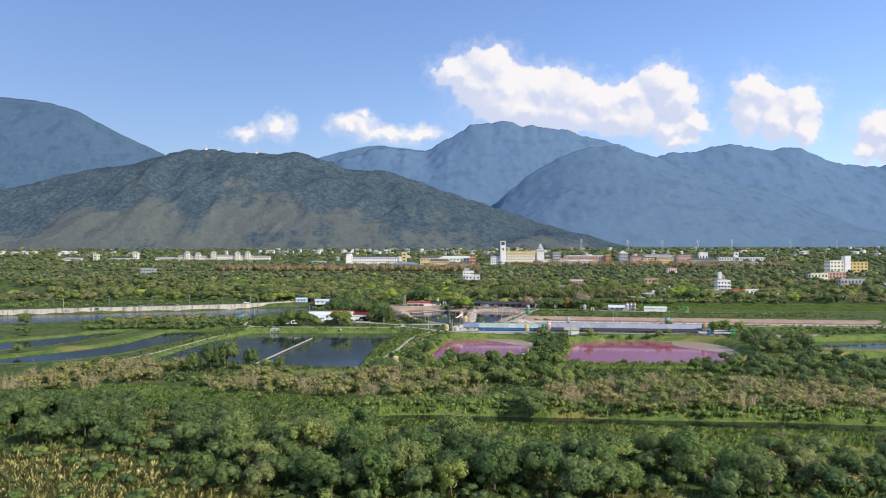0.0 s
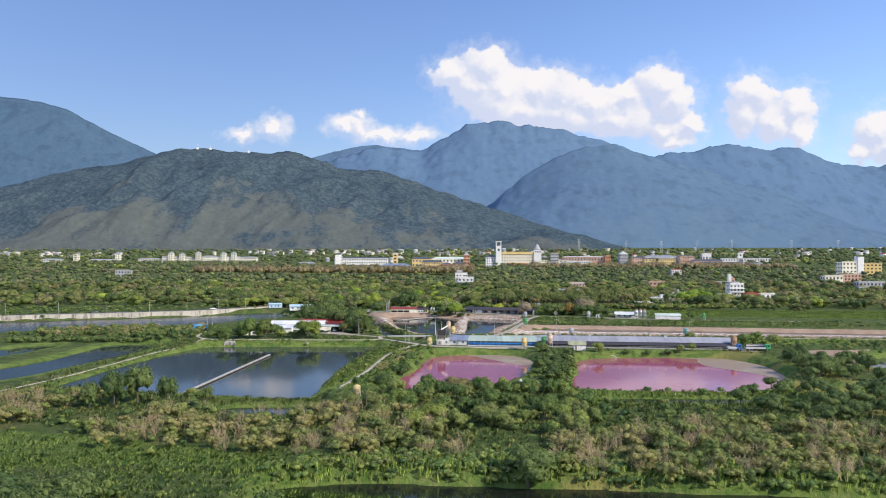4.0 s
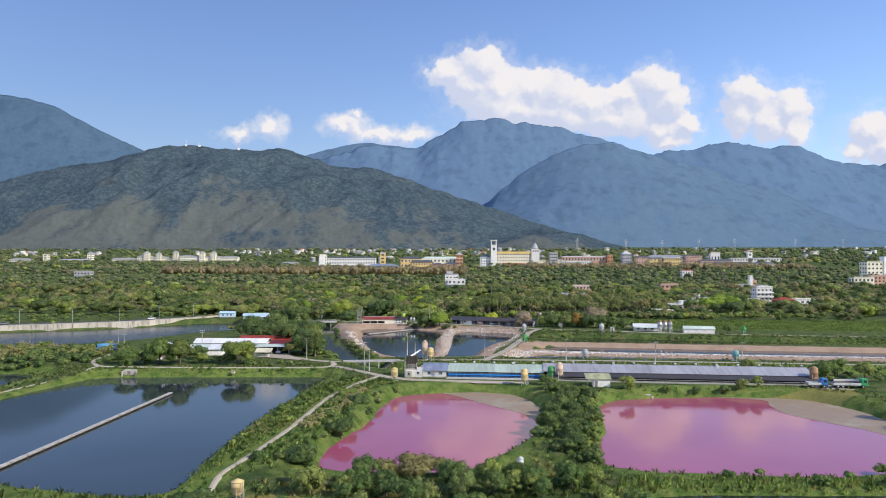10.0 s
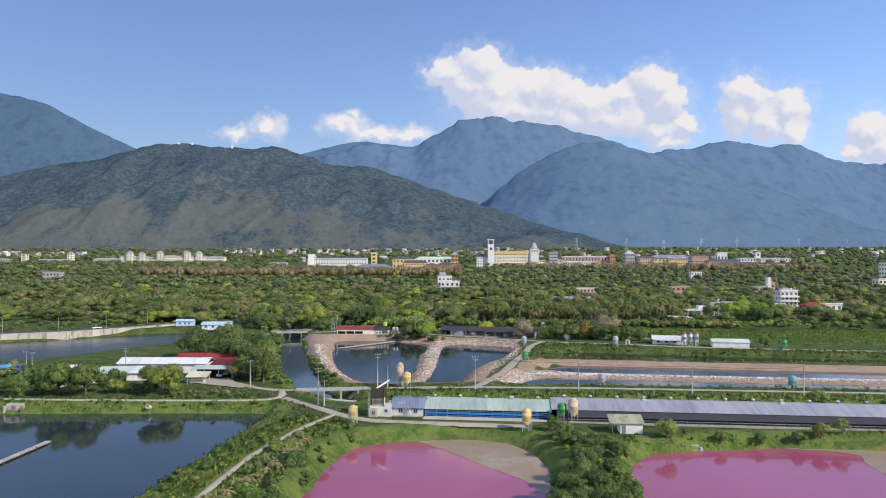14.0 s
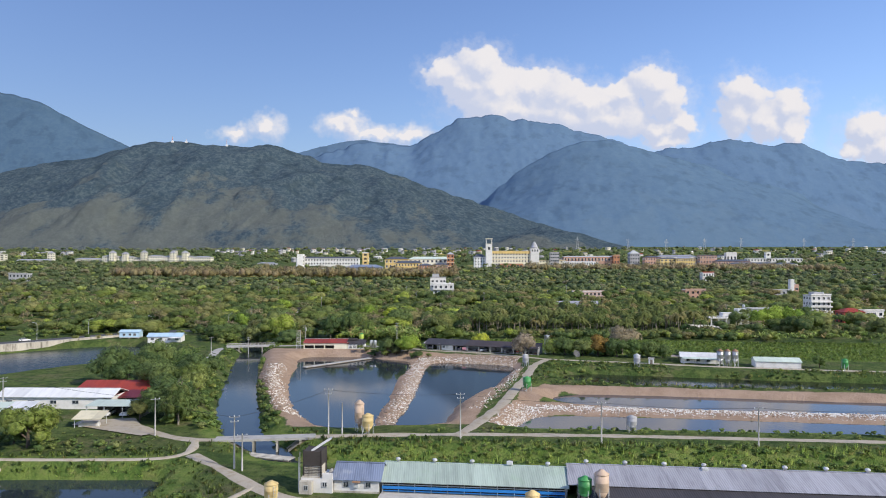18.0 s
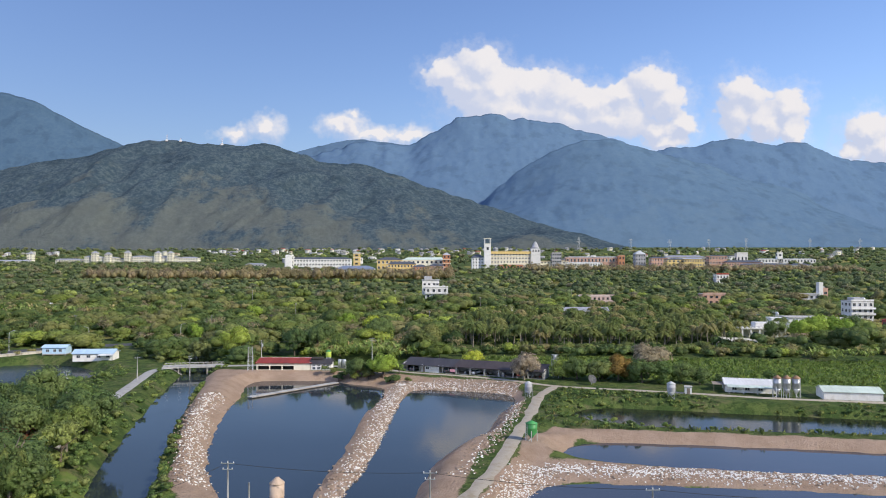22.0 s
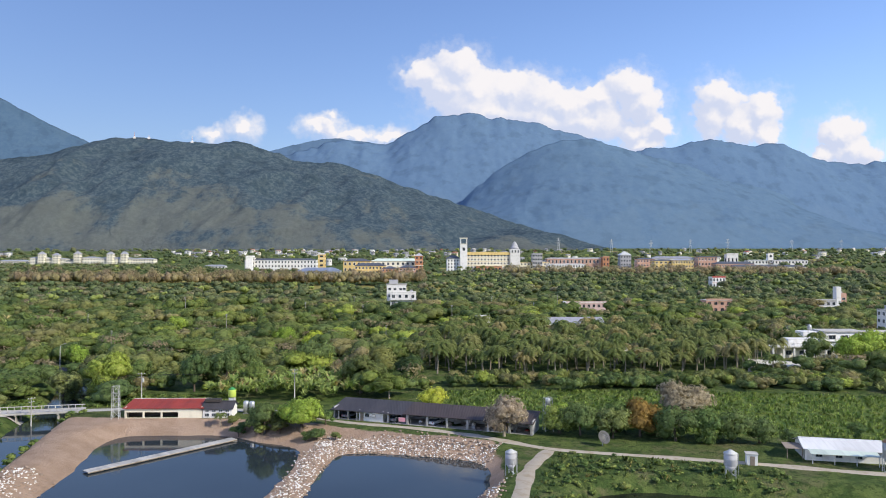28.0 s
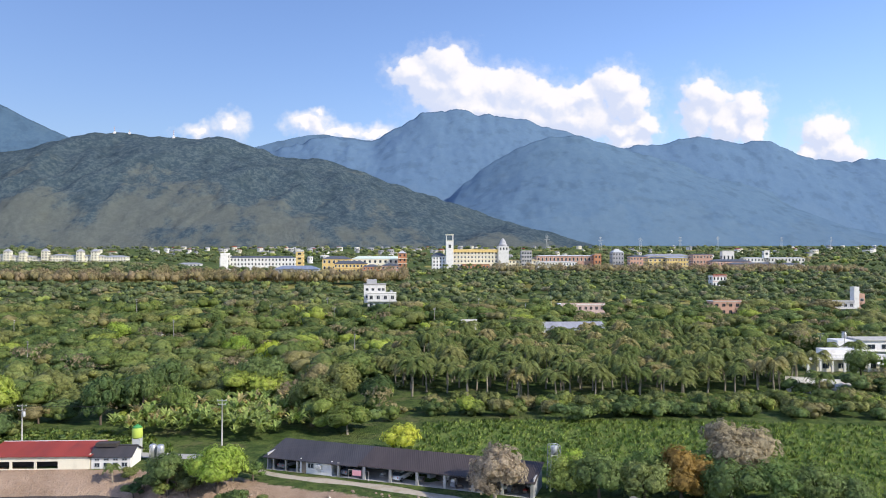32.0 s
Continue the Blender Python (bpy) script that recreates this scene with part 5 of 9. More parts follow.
def scatter(poly, gap, seed, jitter=0.9, keep=1.0, water=0.8, track=0.8, clear=()):
    """Jittered places inside an outline, off the water, the tracks and the buildings."""
    rng = np.random.default_rng(seed)
    xs = np.arange(min(p[0] for p in poly), max(p[0] for p in poly) + gap, gap)
    ys = np.arange(min(p[1] for p in poly), max(p[1] for p in poly) + gap, gap)
    gx, gy = np.meshgrid(xs, ys)
    x = gx.ravel() + (rng.random(gx.size) - 0.5) * gap * jitter * 2
    y = gy.ravel() + (rng.random(gx.size) - 0.5) * gap * jitter * 2
    ok = (poly_sd(x, y, poly) < 0) & (rng.random(len(x)) < keep)
    x, y = x[ok], y[ok]
    ok = (water_sd(x, y) > water) & (track_sd(x, y) > track)
    for cx0, cx1, cy0, cy1 in list(BUILT) + list(clear):
        ok &= ~((x > cx0) & (x < cx1) & (y > cy0) & (y < cy1))
    for bare in (EARTH_DUCK, EARTH_LONG, EARTH_DAM, SAND_EAST, SAND_WEST, EARTH_SCRAPE):
        ok &= poly_sd(x, y, bare) > 0.3
    x, y = x[ok], y[ok]
    return x, y, ground_z(x, y), rng


# footprints of buildings, kept free of plants
BUILT = [(3, 128, 334, 358), (-90, -36, 392, 428), (-30, 2, 524, 536), (18, 70, 503, 528), (103, 150, 468, 492), (-118, -78, 545, 572), (-92, -52, 374, 392), (130, 160, 784, 800), (220, 240, 793, 808), (105, 180, 1272, 1312), (-178, -80, 1290, 1320), (103, 137, 690, 728), (70, 84, 700, 735), (128, 160, 765, 800), (218, 240, 775, 808), (20, 46, 808, 850), (286, 314, 772, 808), (170, 212, 598, 634), (202, 222, 636, 665), (233, 252, 636, 667), (254, 272, 652, 688), (250, 270, 616, 648), (266, 296, 618, 652), (430, 456, 830, 864), (458, 490, 850, 885), (422, 455, 750, 783), (308, 328, 970, 1010), (-422, -396, 970, 1012)]

# ---- the duck farm ----
def feed_silo(x, y, total, radius, material, label, legs=True, z=None, cone=0.3, roof=None):
    """Feed bin: cylinder with a funnel below and a conical lid, on four legs, with a ladder and a chute."""
    ob = thing("feed_silo", spot(x, y, 20 * x, z), label, "silo", "feed silos")
    leg = total * 0.26 if legs else 0.1
    neck = leg + total * cone * (0.55 if legs else 0.1)
    top = total * 0.88
    part("body", lathe([(radius * 0.98, neck), (radius, neck + 0.05), (radius, neck + (top - neck) * 0.5), (radius * 1.02, neck + (top - neck) * 0.5 + 0.04), (radius, neck + (top - neck) * 0.5 + 0.08), (radius, top)], 18), material, ob)
    part("funnel", lathe([(radius * 0.18, leg * 0.55), (radius * 0.97, neck + 0.01)], 18), material, ob)
    part("lid", lathe([(radius * 1.06, top - 0.03), (radius * 1.06, top + 0.05), (radius * 0.35, total * 0.985), (radius * 0.30, total), (0.02, total + 0.02)], 18), roof or material, ob)
    part("chute", tube([(0, 0, leg * 0.6), (0, -0.3, 0.25), (0.0, -0.9, 0.05)], [0.12, 0.10, 0.09], 8), STEEL, ob)
    for k in range(4):
        a = math.pi / 4 + k * math.pi / 2
        cx, cy = math.cos(a) * radius * 0.98, math.sin(a) * radius * 0.98
        part("leg", box(cx - 0.05, cx + 0.05, cy - 0.05, cy + 0.05, -0.3, neck + 0.5), STEEL_PAINT, ob)
    bm = bmesh.new()
    for s in (-0.18, 0.18):
        box(s - 0.02, s + 0.02, -radius - 0.16, -radius - 0.12, 0.2, top, bm)
    for i in range(int(top / 0.4)):
        box(-0.18, 0.18, -radius - 0.15, -radius - 0.12, 0.4 + 0.4 * i, 0.44 + 0.4 * i, bm)
    part("ladder", bm, STEEL, ob)
    return ob


def utility_pole(x, y, height, label="grey concrete utility pole with crossarms", arms=2, turn=0.0, drum=False, z=None):
    ob = thing("utility_pole", spot(x, y, turn, z), label, "pole", "utility poles")
    part("shaft", tube([(0, 0, -0.5), (0, 0, height)], [0.16, 0.10], 8), POLE, ob)
    for i in range(arms):
        h = height - 0.35 - 0.8 * i
        part("crossarm", box(-0.9 + 0.2 * i, 0.9 - 0.2 * i, -0.16, -0.06, h, h + 0.1), STEEL, ob)
        for s in (-0.8 + 0.2 * i, 0.0, 0.8 - 0.2 * i):
            part("insulator", lathe([(0.05, h + 0.1), (0.07, h + 0.18), (0.04, h + 0.28)], 8, centre=(s, -0.11)), WHITE, ob)
    if drum:
        part("transformer", lathe([(0.24, height - 2.4), (0.26, height - 2.3), (0.26, height - 1.5), (0.15, height - 1.4)], 12, centre=(0.36, 0)), STEEL_PAINT, ob, "pale grey transformer drum")
    return ob


def wire(points, sag=0.6, label="thin dark overhead power cable"):
    for a, b in zip(points, points[1:]):
        a, b = Vector(a), Vector(b)
        bm = tube([a.lerp(b, t / 8) - Vector((0, 0, sag * 4 * (t / 8) * (1 - t / 8))) for t in range(9)], [0.03] * 9, 4)
        tagged(part("power_cable", bm, BLACK), label, "cable", "power cables")


SHED_TURN = heading(17.3, 350.1, 97.1, 339.8)


def long_shed():
    """Low duck shed over a hundred metres long."""
    ob = thing("duck_shed", pose(17.3, 350.2, 0, 0, 0, SHED_TURN), "long low duck shed with faded green and grey corrugated roof", "shed")
    gable_roof(ob, 0.3, 28.5, -0.2, 10.0, 2.0, 3.5, GREEN_ROOF, 8, 0.5, label="faded pale green roofing sheet")
    gable_roof(ob, 29.2, 105.0, 0.2, 10.4, 2.35, 3.95, GREY_ROOF, 19, 0.3, label="dull grey corrugated roofing sheet")
    w = 75.0 / 15
    for i in range(15):
        a = 30.6 + i * w
        part("lean_to_panel", slab([(a, -3.2, 1.35 + 0.012 * (i % 2)), (a + w + 0.03, -3.2, 1.35 + 0.012 * (i % 2)), (a + w + 0.03, 0.1, 2.1 + 0.012 * (i % 2)), (a, 0.1, 2.1 + 0.012 * (i % 2))], 0.07), DARK_ROOF, ob, "dark lean-to roofing sheet")
    part("floor", box(0.2, 105, -3.0, 10.2, -0.5, 0.12), CONCRETE, ob)
    part("back_wall", box(0.2, 105, 10.0, 10.15, 0.12, 1.9), GREYWALL, ob)
    part("side_wall", box(104.8, 105.0, 0.2, 10.0, 0.12, 2.2), GREYWALL, ob)
    part("inner_wall", box(28.6, 28.8, 0.2, 9.9, 0.12, 2.1), GREYWALL, ob)
    part("blue_trough", box(0.4, 28.4, -0.42, -0.22, 0.75, 1.15), BLUE_PAINT, ob, "bright blue board along the front")
    part("blue_trough", box(0.4, 28.4, -0.30, -0.20, 0.35, 0.5), BLUE_PAINT, ob, "blue lower rail")
    part("front_rail", box(0.4, 28.4, -0.36, -0.28, 1.35, 1.45), STEEL_PAINT, ob)
    part("front_curb", box(30.4, 105.4, -3.25, -3.1, -0.5, 0.45), CONCRETE, ob)
    part("front_rail", box(30.4, 105.4, -3.2, -3.12, 0.85, 0.93), STEEL_PAINT, ob)
    part("inner_rail", box(30.4, 105.0, -0.2, -0.1, 0.9, 1.0), STEEL_PAINT, ob)
    part("netting", box(0.4, 28.4, 0.6, 0.63, 0.12, 1.9), DARK, ob, "dark shade netting inside the open front")
    part("netting", box(30.4, 104.8, 0.9, 0.93, 0.12, 2.2), DARK, ob, "dark shade netting inside the open front")
    post = None
    for i in range(12):
        part("post", box(0.35 + i * 2.55, 0.45 + i * 2.55, -0.3, -0.2, -0.1, 1.95), STEEL_PAINT, ob)
    for i in range(26):
        part("post", box(30.6 + i * 2.98, 30.72 + i * 2.98, -3.1, -2.98, -0.1, 1.36), DARK, ob)
    for i in range(18):
        x = 2.0 + i * 6.0
        z = 3.52 if x < 29 else 3.98
        y = 4.9 if x < 29 else 5.3
        vent = part("ridge_vent", lathe([(0.22, z - 0.1), (0.22, z + 0.25), (0.36, z + 0.28), (0.42, z + 0.45), (0.30, z + 0.62), (0.05, z + 0.70)], 12, centre=(x, y)), STEEL_PAINT, ob, "white turbine vent")
    for x in (20.0, 50.0, 80.0):
        part("ridge_drum", box(x - 0.5, x + 0.5, 4.4, 5.0, 3.6, 4.2, bevel=0.1), STEEL_PAINT, ob)
    return ob


long_shed()


def blue_house():
    ob = thing("pump_house", pose(10.1, 350.6, 0, 0, 0, SHED_TURN), "small white plaster house with blue-grey sheet roof", "house")
    gable_walls(ob, 0, 7.1, 0, 6.0, 2.2, 3.9, WHITE)
    gable_roof(ob, 0, 7.1, 0, 6.0, 2.2, 3.9, BLUE_ROOF, 4, 0.4, label="blue-grey corrugated roofing sheet")
    for x in (1.9, 5.4):
        window(ob, x, -0.03, 1.25, 0.95, 0.95)
    part("air_conditioner", box(3.3, 4.0, -0.4, -0.03, 0.85, 1.4, bevel=0.04), STEEL_PAINT, ob, "pale air conditioner box")
    part("awning", slab([(3.0, -0.7, 1.75), (4.3, -0.7, 1.75), (4.3, -0.02, 2.0), (3.0, -0.02, 2.0)], 0.04), RUST_PAINT, ob)
    part("plinth", box(-0.05, 7.15, -0.06, 6.05, -0.4, 0.25), CONCRETE_DIRTY, ob)
    return ob


blue_house()


def mill_tower():
    """Weathered feed mill: concrete ground floor, dark timber hopper above, a sloping conveyor."""
    ob = thing("feed_mill", pose(4.9, 350.4, 0, 0, 0, SHED_TURN), "weathered dark timber feed mill on a stained concrete base", "tower")
    part("base_wall", box(0, 5.0, 0.2, 5.0, -0.4, 2.2), WHITE, ob)
    part("side_room", box(0.0, 2.0, -0.8, 0.15, -0.4, 1.9), CONCRETE_DIRTY, ob)
    part("upper_floor", box(0.1, 3.0, 0.3, 3.6, 2.2, 2.45), CONCRETE_DIRTY, ob)
    part("hopper", box(0.2, 3.2, 0.5, 3.6, 4.0, 6.3, bevel=0.05), DARK, ob, "blackened timber hopper")
    part("gallery", box(0.4, 3.0, 0.7, 3.4, 2.45, 4.0), CONCRETE_DIRTY, ob)
    for x in (0.3, 3.1):
        for y in (0.6, 3.5):
            part("post", box(x - 0.1, x + 0.1, y - 0.1, y + 0.1, 2.4, 6.5), DARK, ob)
    for i in range(5):
        part("gallery_rail", box(0.3, 3.1, 0.42, 0.48, 2.8 + 0.25 * i, 2.86 + 0.25 * i), DARK, ob)
    part("conveyor", slab([(1.4, 0.8, 6.4), (4.0, 2.6, 8.0), (4.0, 3.3, 8.0), (1.4, 1.5, 6.4)], 0.35), STEEL, ob, "sloping galvanised conveyor")
    part("parapet", box(3.4, 5.0, 0.2, 0.5, 2.2, 3.0), WHITE, ob)
    for i in range(4):
        part("stair_step", box(3.4 + 0.35 * i, 3.75 + 0.35 * i, 0.6, 1.6, 2.2 + 0.3 * i, 2.5 + 0.3 * i), CONCRETE, ob)
    window(ob, 1.1, -0.84, 1.0, 0.7, 0.8)
    window(ob, 3.8, 0.16, 1.3, 0.8, 0.8)
    part("drain_pipe", tube([(-0.15, 0.1, -0.3), (-0.15, 0.1, 6.2)], [0.07, 0.07], 8), STEEL_PAINT, ob)
    part("drain_pipe", tube([(-0.4, 0.3, -0.3), (-0.4, 0.3, 5.4)], [0.06, 0.06], 8), STEEL_PAINT, ob)
    return ob


mill_tower()
feed_silo(1.9, 343.4, 4.0, 1.0, YELLOW_PAINT, "ochre feed silo half overgrown by creeper")
feed_silo(39.2, 336.6, 4.6, 1.0, YELLOW_PAINT, "ochre fibreglass feed silo on thin legs")
feed_silo(48.0, 344.0, 4.2, 1.0, GREEN_PAINT, "dull green feed silo beside the long shed")
feed_silo(50.3, 343.2, 5.4, 1.05, TAN_PAINT, "tan fibreglass feed silo with a pointed lid")
feed_silo(121.5, 336.0, 5.2, 1.1, RUST_PAINT, "rusty brown feed silo at the shed's end")
feed_silo(10.1, 389.6, 6.6, 1.0, TAN_PAINT, "tall tan feed silo beside the farm track", cone=0.15)
feed_silo(12.1, 386.9, 4.4, 1.15, YELLOW_PAINT, "cream feed silo with a pale lid beside the track")
feed_silo(51.3, 435.0, 4.0, 1.15, GREEN_PAINT, "bright green feed silo on the stony bank")
feed_silo(67.3, 388.6, 3.5, 1.0, GREYWALL, "weathered grey feed silo at the water's edge")
feed_silo(118.6, 382.6, 3.8, 1.1, TEAL_PAINT, "teal feed silo at the water's edge")
feed_silo(93.6, 477.6, 4.4, 1.1, GREYWALL, "weathered grey-brown feed silo on the grassy bank", roof=STEEL_PAINT)
feed_silo(56.9, 481.5, 4.2, 1.0, GREYWALL, "weathered grey feed silo by the track", roof=STEEL_PAINT)
for sx in (122.0, 124.4, 126.8):
    feed_silo(sx, 478.8 - 0.1 * (sx - 122), 5.8, 1.05, STEEL, "galvanised steel feed silo beside the white shed", roof=RUST_PAINT)
feed_silo(-15.6, 239.5, 3.2, 0.95, YELLOW_PAINT, "yellowed feed silo among bushes")
feed_silo(28.6, 256.5, 3.4, 0.55, STEEL_PAINT, "slim pale feed silo in the dyke scrub")
feed_silo(158.0, 468.0, 4.0, 1.0, GREEN_PAINT, "green feed silo by the back track")


def feed_hut():
    ob = thing("feed_hut", pose(56.6, 333.6, 0, 0, 0, -3), "white hut with mossy corrugated roof and open porch", "shed")
    part("wall", box(1.6, 6.2, 0.0, 0.15, -0.5, 2.1), WHITE, ob)
    part("wall", box(1.6, 6.2, 3.0, 3.15, -0.5, 2.9), WHITE, ob)
    part("wall", box(1.6, 1.75, 0.15, 3.0, -0.5, 2.3), WHITE, ob)
    part("wall", box(6.05, 6.2, 0.15, 3.0, -0.5, 2.3), WHITE, ob)
    shed_roof(ob, -0.2, 6.2, 0.0, 3.2, 2.2, 3.1, plain("mossy_sheet", (0.36, 0.37, 0.22), 0.9, wear=0.5, stain=(0.20, 0.19, 0.12)), 5, 0.35)
    for y in (0.1, 3.0):
        part("post", box(-0.1, 0.02, y, y + 0.12, -0.5, 2.2 + 0.25 * y), TIMBER, ob)
    part("door", box(1.9, 2.7, -0.05, 0.0, -0.3, 1.6), TIMBER, ob, "grey plank door")
    return ob


feed_hut()


def jetty_deck(name, ax, ay, bx, by, z, width, label, posts=True, board=1.0, material=None):
    """Walkway of boards on posts in the water."""
    ln = math.hypot(bx - ax, by - ay)
    ob = thing(name, pose(ax, ay, z, 0, 0, heading(ax, ay, bx, by)), label, "walkway")
    n = int(ln / board)
    sx = ln / n
    bm = box(0.01, sx - 0.02, -width / 2, width / 2, -0.12, 0.0)
    me = bpy.data.meshes.new("board")
    bm.to_mesh(me)
    bm.free()
    me.materials.append(material or TIMBER)
    for i in range(n):
        b = new("board", me)
        b.parent = ob
        b.location = (i * sx, 0.03 * math.sin(i * 2.1), 0.01 * math.sin(i * 1.3))
    part("beam", box(0, ln, -width / 2 + 0.05, -width / 2 + 0.15, -0.3, -0.12), TIMBER, ob)
    part("beam", box(0, ln, width / 2 - 0.15, width / 2 - 0.05, -0.3, -0.12), TIMBER, ob)
    if posts:
        for i in range(0, n + 1, 5):
            for s in (-1, 1):
                part("post", tube([(i * sx, s * width / 2, -2.0), (i * sx, s * width / 2, 0.15)], [0.08, 0.07], 6), TIMBER, ob)
    return ob


jetty_deck("walkway", -61.0, 337, -66.5, 255, -2.0, 1.1, "long narrow pale concrete walkway across the fish pond", material=CONCRETE)
jetty_deck("ramp", -19.6, 492.5, 1.6, 515.8, -2.05, 2.2, "grey plank ramp across the pond corner", posts=False, material=CONCRETE)


def outlet(x, y, w, label, z=0.0):
    ob = thing("outlet_block", pose(x, y, z, 0, 0, 0), label, "sluice")
    part("slab", box(-w, w, -1.2, 1.6, -2.9, -0.15, bevel=0.08), CONCRETE, ob)
    part("wing", box(-w - 0.5, -w, -1.8, 0.8, -2.9, -0.6, bevel=0.05), CONCRETE_DIRTY, ob)
    part("wing", box(w, w + 0.5, -1.8, 0.8, -2.9, -0.6, bevel=0.05), CONCRETE_DIRTY, ob)
    part("gate", box(-0.5, 0.5, -1.35, -1.2, -2.6, -0.5), TIMBER, ob, "wooden sluice board")
    return ob


outlet(-85.0, 367.2, 1.9, "square concrete outlet block at the pond's end")
outlet(70.0, 331.0, 3.2, "broken concrete landing at the pink pond", -1.35)
pipe = thing("drain_pipe", pose(-51.5, 366.5, -1.2, 25, 0, 0), "short thick concrete drain pipe in the bank", "pipe")
part("barrel", lathe([(0.55, -1.6), (0.55, 1.6), (0.42, 1.6), (0.42, 1.2)], 14), CONCRETE_DIRTY, pipe)
pipe.rotation_euler = (radians(70), 0, 0)


def farm_bridge(ax, ay, bx, by, z, width, label, rail=True, piers=3, deck=CONCRETE):
    ln = math.hypot(bx - ax, by - ay)
    ob = thing("bridge", pose(ax, ay, z, 0, 0, heading(ax, ay, bx, by)), label, "bridge")
    part("deck", box(-0.6, ln + 0.6, -width / 2, width / 2, -0.35, 0.1), deck, ob)
    for i in range(piers):
        x = ln * (i + 0.5) / piers
        for s in (-1, 1):
            part("pier", box(x - 0.2, x + 0.2, s * width * 0.36 - 0.2, s * width * 0.36 + 0.2, -4.2, -0.35), CONCRETE_DIRTY, ob)
        part("pier_cap", box(x - 0.25, x + 0.25, -width * 0.48, width * 0.48, -0.62, -0.35), CONCRETE_DIRTY, ob)
    if rail:
        for s in (-1, 1):
            y = s * (width / 2 - 0.1)
            part("rail", box(-0.4, ln + 0.4, y - 0.06, y + 0.06, 0.75, 0.9), deck, ob)
            for i in range(int(ln / 1.5) + 1):
                part("baluster", box(i * 1.5 - 0.08, i * 1.5 + 0.08, y - 0.05, y + 0.05, 0.1, 0.75), deck, ob)
    return ob


farm_bridge(-17.5, 383.2, 1.0, 385.2, 0.18, 3.2, "low concrete slab bridge over the canal mouth", rail=False, piers=4)
farm_bridge(-58.0, 533.2, -40.0, 536.5, 0.25, 4.4, "small grey concrete road bridge with low parapets", piers=2)
foot = jetty_deck("footbridge", -12, 378, -1, 374, -1.3, 2.6, "low broken plank platform over the canal", material=CONCRETE_DIRTY)


# ---- farmstead between pond and river ----
def farmhouse():
    ob = thing("farmhouse", pose(-86, 392.0, 0, 0, 0, 0), "white farmhouse with pale sheet roof behind trees", "house")
    gable_walls(ob, 0, 7.5, -3, 5, 4.0, 5.6, WHITE)
    gable_roof(ob, 0, 7.5, -3, 5, 4.0, 5.6, WHITE_ROOF, 3, 0.6)
    for x in (1.6, 5.6):
        window(ob, x, -3.04, 2.8, 1.3, 1.1)
        window(ob, x, -3.04, 0.9, 1.3, 1.1)
    part("door", box(3.1, 4.1, -3.06, -3.0, -0.1, 1.95), TIMBER, ob)
    return ob


farmhouse()


def white_barn():
    ob = thing("barn", pose(-80, 414, 0, 0, 0, -2), "long white-roofed farm shed", "shed")
    part("wall", box(0, 28, 0.1, 0.3, -0.3, 2.8), WHITE, ob)
    part("wall", box(0, 28, 7.8, 8.0, -0.3, 2.8), WHITE, ob)
    for x in (0, 27.8):
        part("wall", box(x, x + 0.2, 0.3, 7.8, -0.3, 2.8), WHITE, ob)
    gable_roof(ob, 0, 28, 0, 8, 3.0, 4.3, WHITE_ROOF, 8, 0.5)
    for i in range(5):
        window(ob, 3 + 5.4 * i, 0.06, 1.6, 1.6, 0.9)
    return ob


white_barn()


def green_barn():
    ob = thing("barn", pose(-80, 398, 0, 0, 0, 4), "low pale green-roofed farm shed with open front", "shed")
    part("wall", box(0, 15, 6.2, 6.4, -0.3, 2.8), WHITE, ob)
    part("wall", box(0, 0.2, 0.2, 6.2, -0.3, 2.3), WHITE, ob)
    part("wall", box(14.8, 15, 0.2, 6.2, -0.3, 2.3), WHITE, ob)
    part("wall", box(9, 14.8, 0.2, 0.4, -0.3, 2.0), WHITE, ob)
    shed_roof(ob, 0, 9.5, 0, 6.4, 2.3, 3.3, PALEGREEN_ROOF, 4, 0.4)
    shed_roof(ob, 10.3, 15, 0, 6.4, 2.35, 3.35, WHITE_ROOF, 2, 0.4)
    for i in range(4):
        part("post", box(0.4 + 2.9 * i, 0.52 + 2.9 * i, 0.1, 0.22, -0.3, 2.3), STEEL_PAINT, ob)
    for i in range(4):
        part("crate", box(1.0 + 1.9 * i, 2.2 + 1.9 * i, 1.0, 2.0, 0.0, 0.7 + 0.15 * (i % 2)), DARK, ob)
    return ob


green_barn()


def red_barn():
    ob = thing("barn", pose(-66, 424.5, 0, 0, 0, -1), "long farm shed with rust-red sheet roof", "shed")
    part("wall", box(0, 22, 5.8, 6.0, -0.3, 3.4), GREYWALL, ob)
    part("wall", box(0, 0.2, 0.2, 5.8, -0.3, 2.6), GREYWALL, ob)
    part("wall", box(21.8, 22, 0.2, 5.8, -0.3, 2.6), GREYWALL, ob)
    shed_roof(ob, 0, 22, 0, 6, 2.6, 3.9, RED_ROOF, 7, 0.5)
    for i in range(7):
        part("post", box(0.3 + 3.55 * i, 0.5 + 3.55 * i, 0.0, 0.2, -0.3, 2.6), DARK, ob)
    return ob


red_barn()


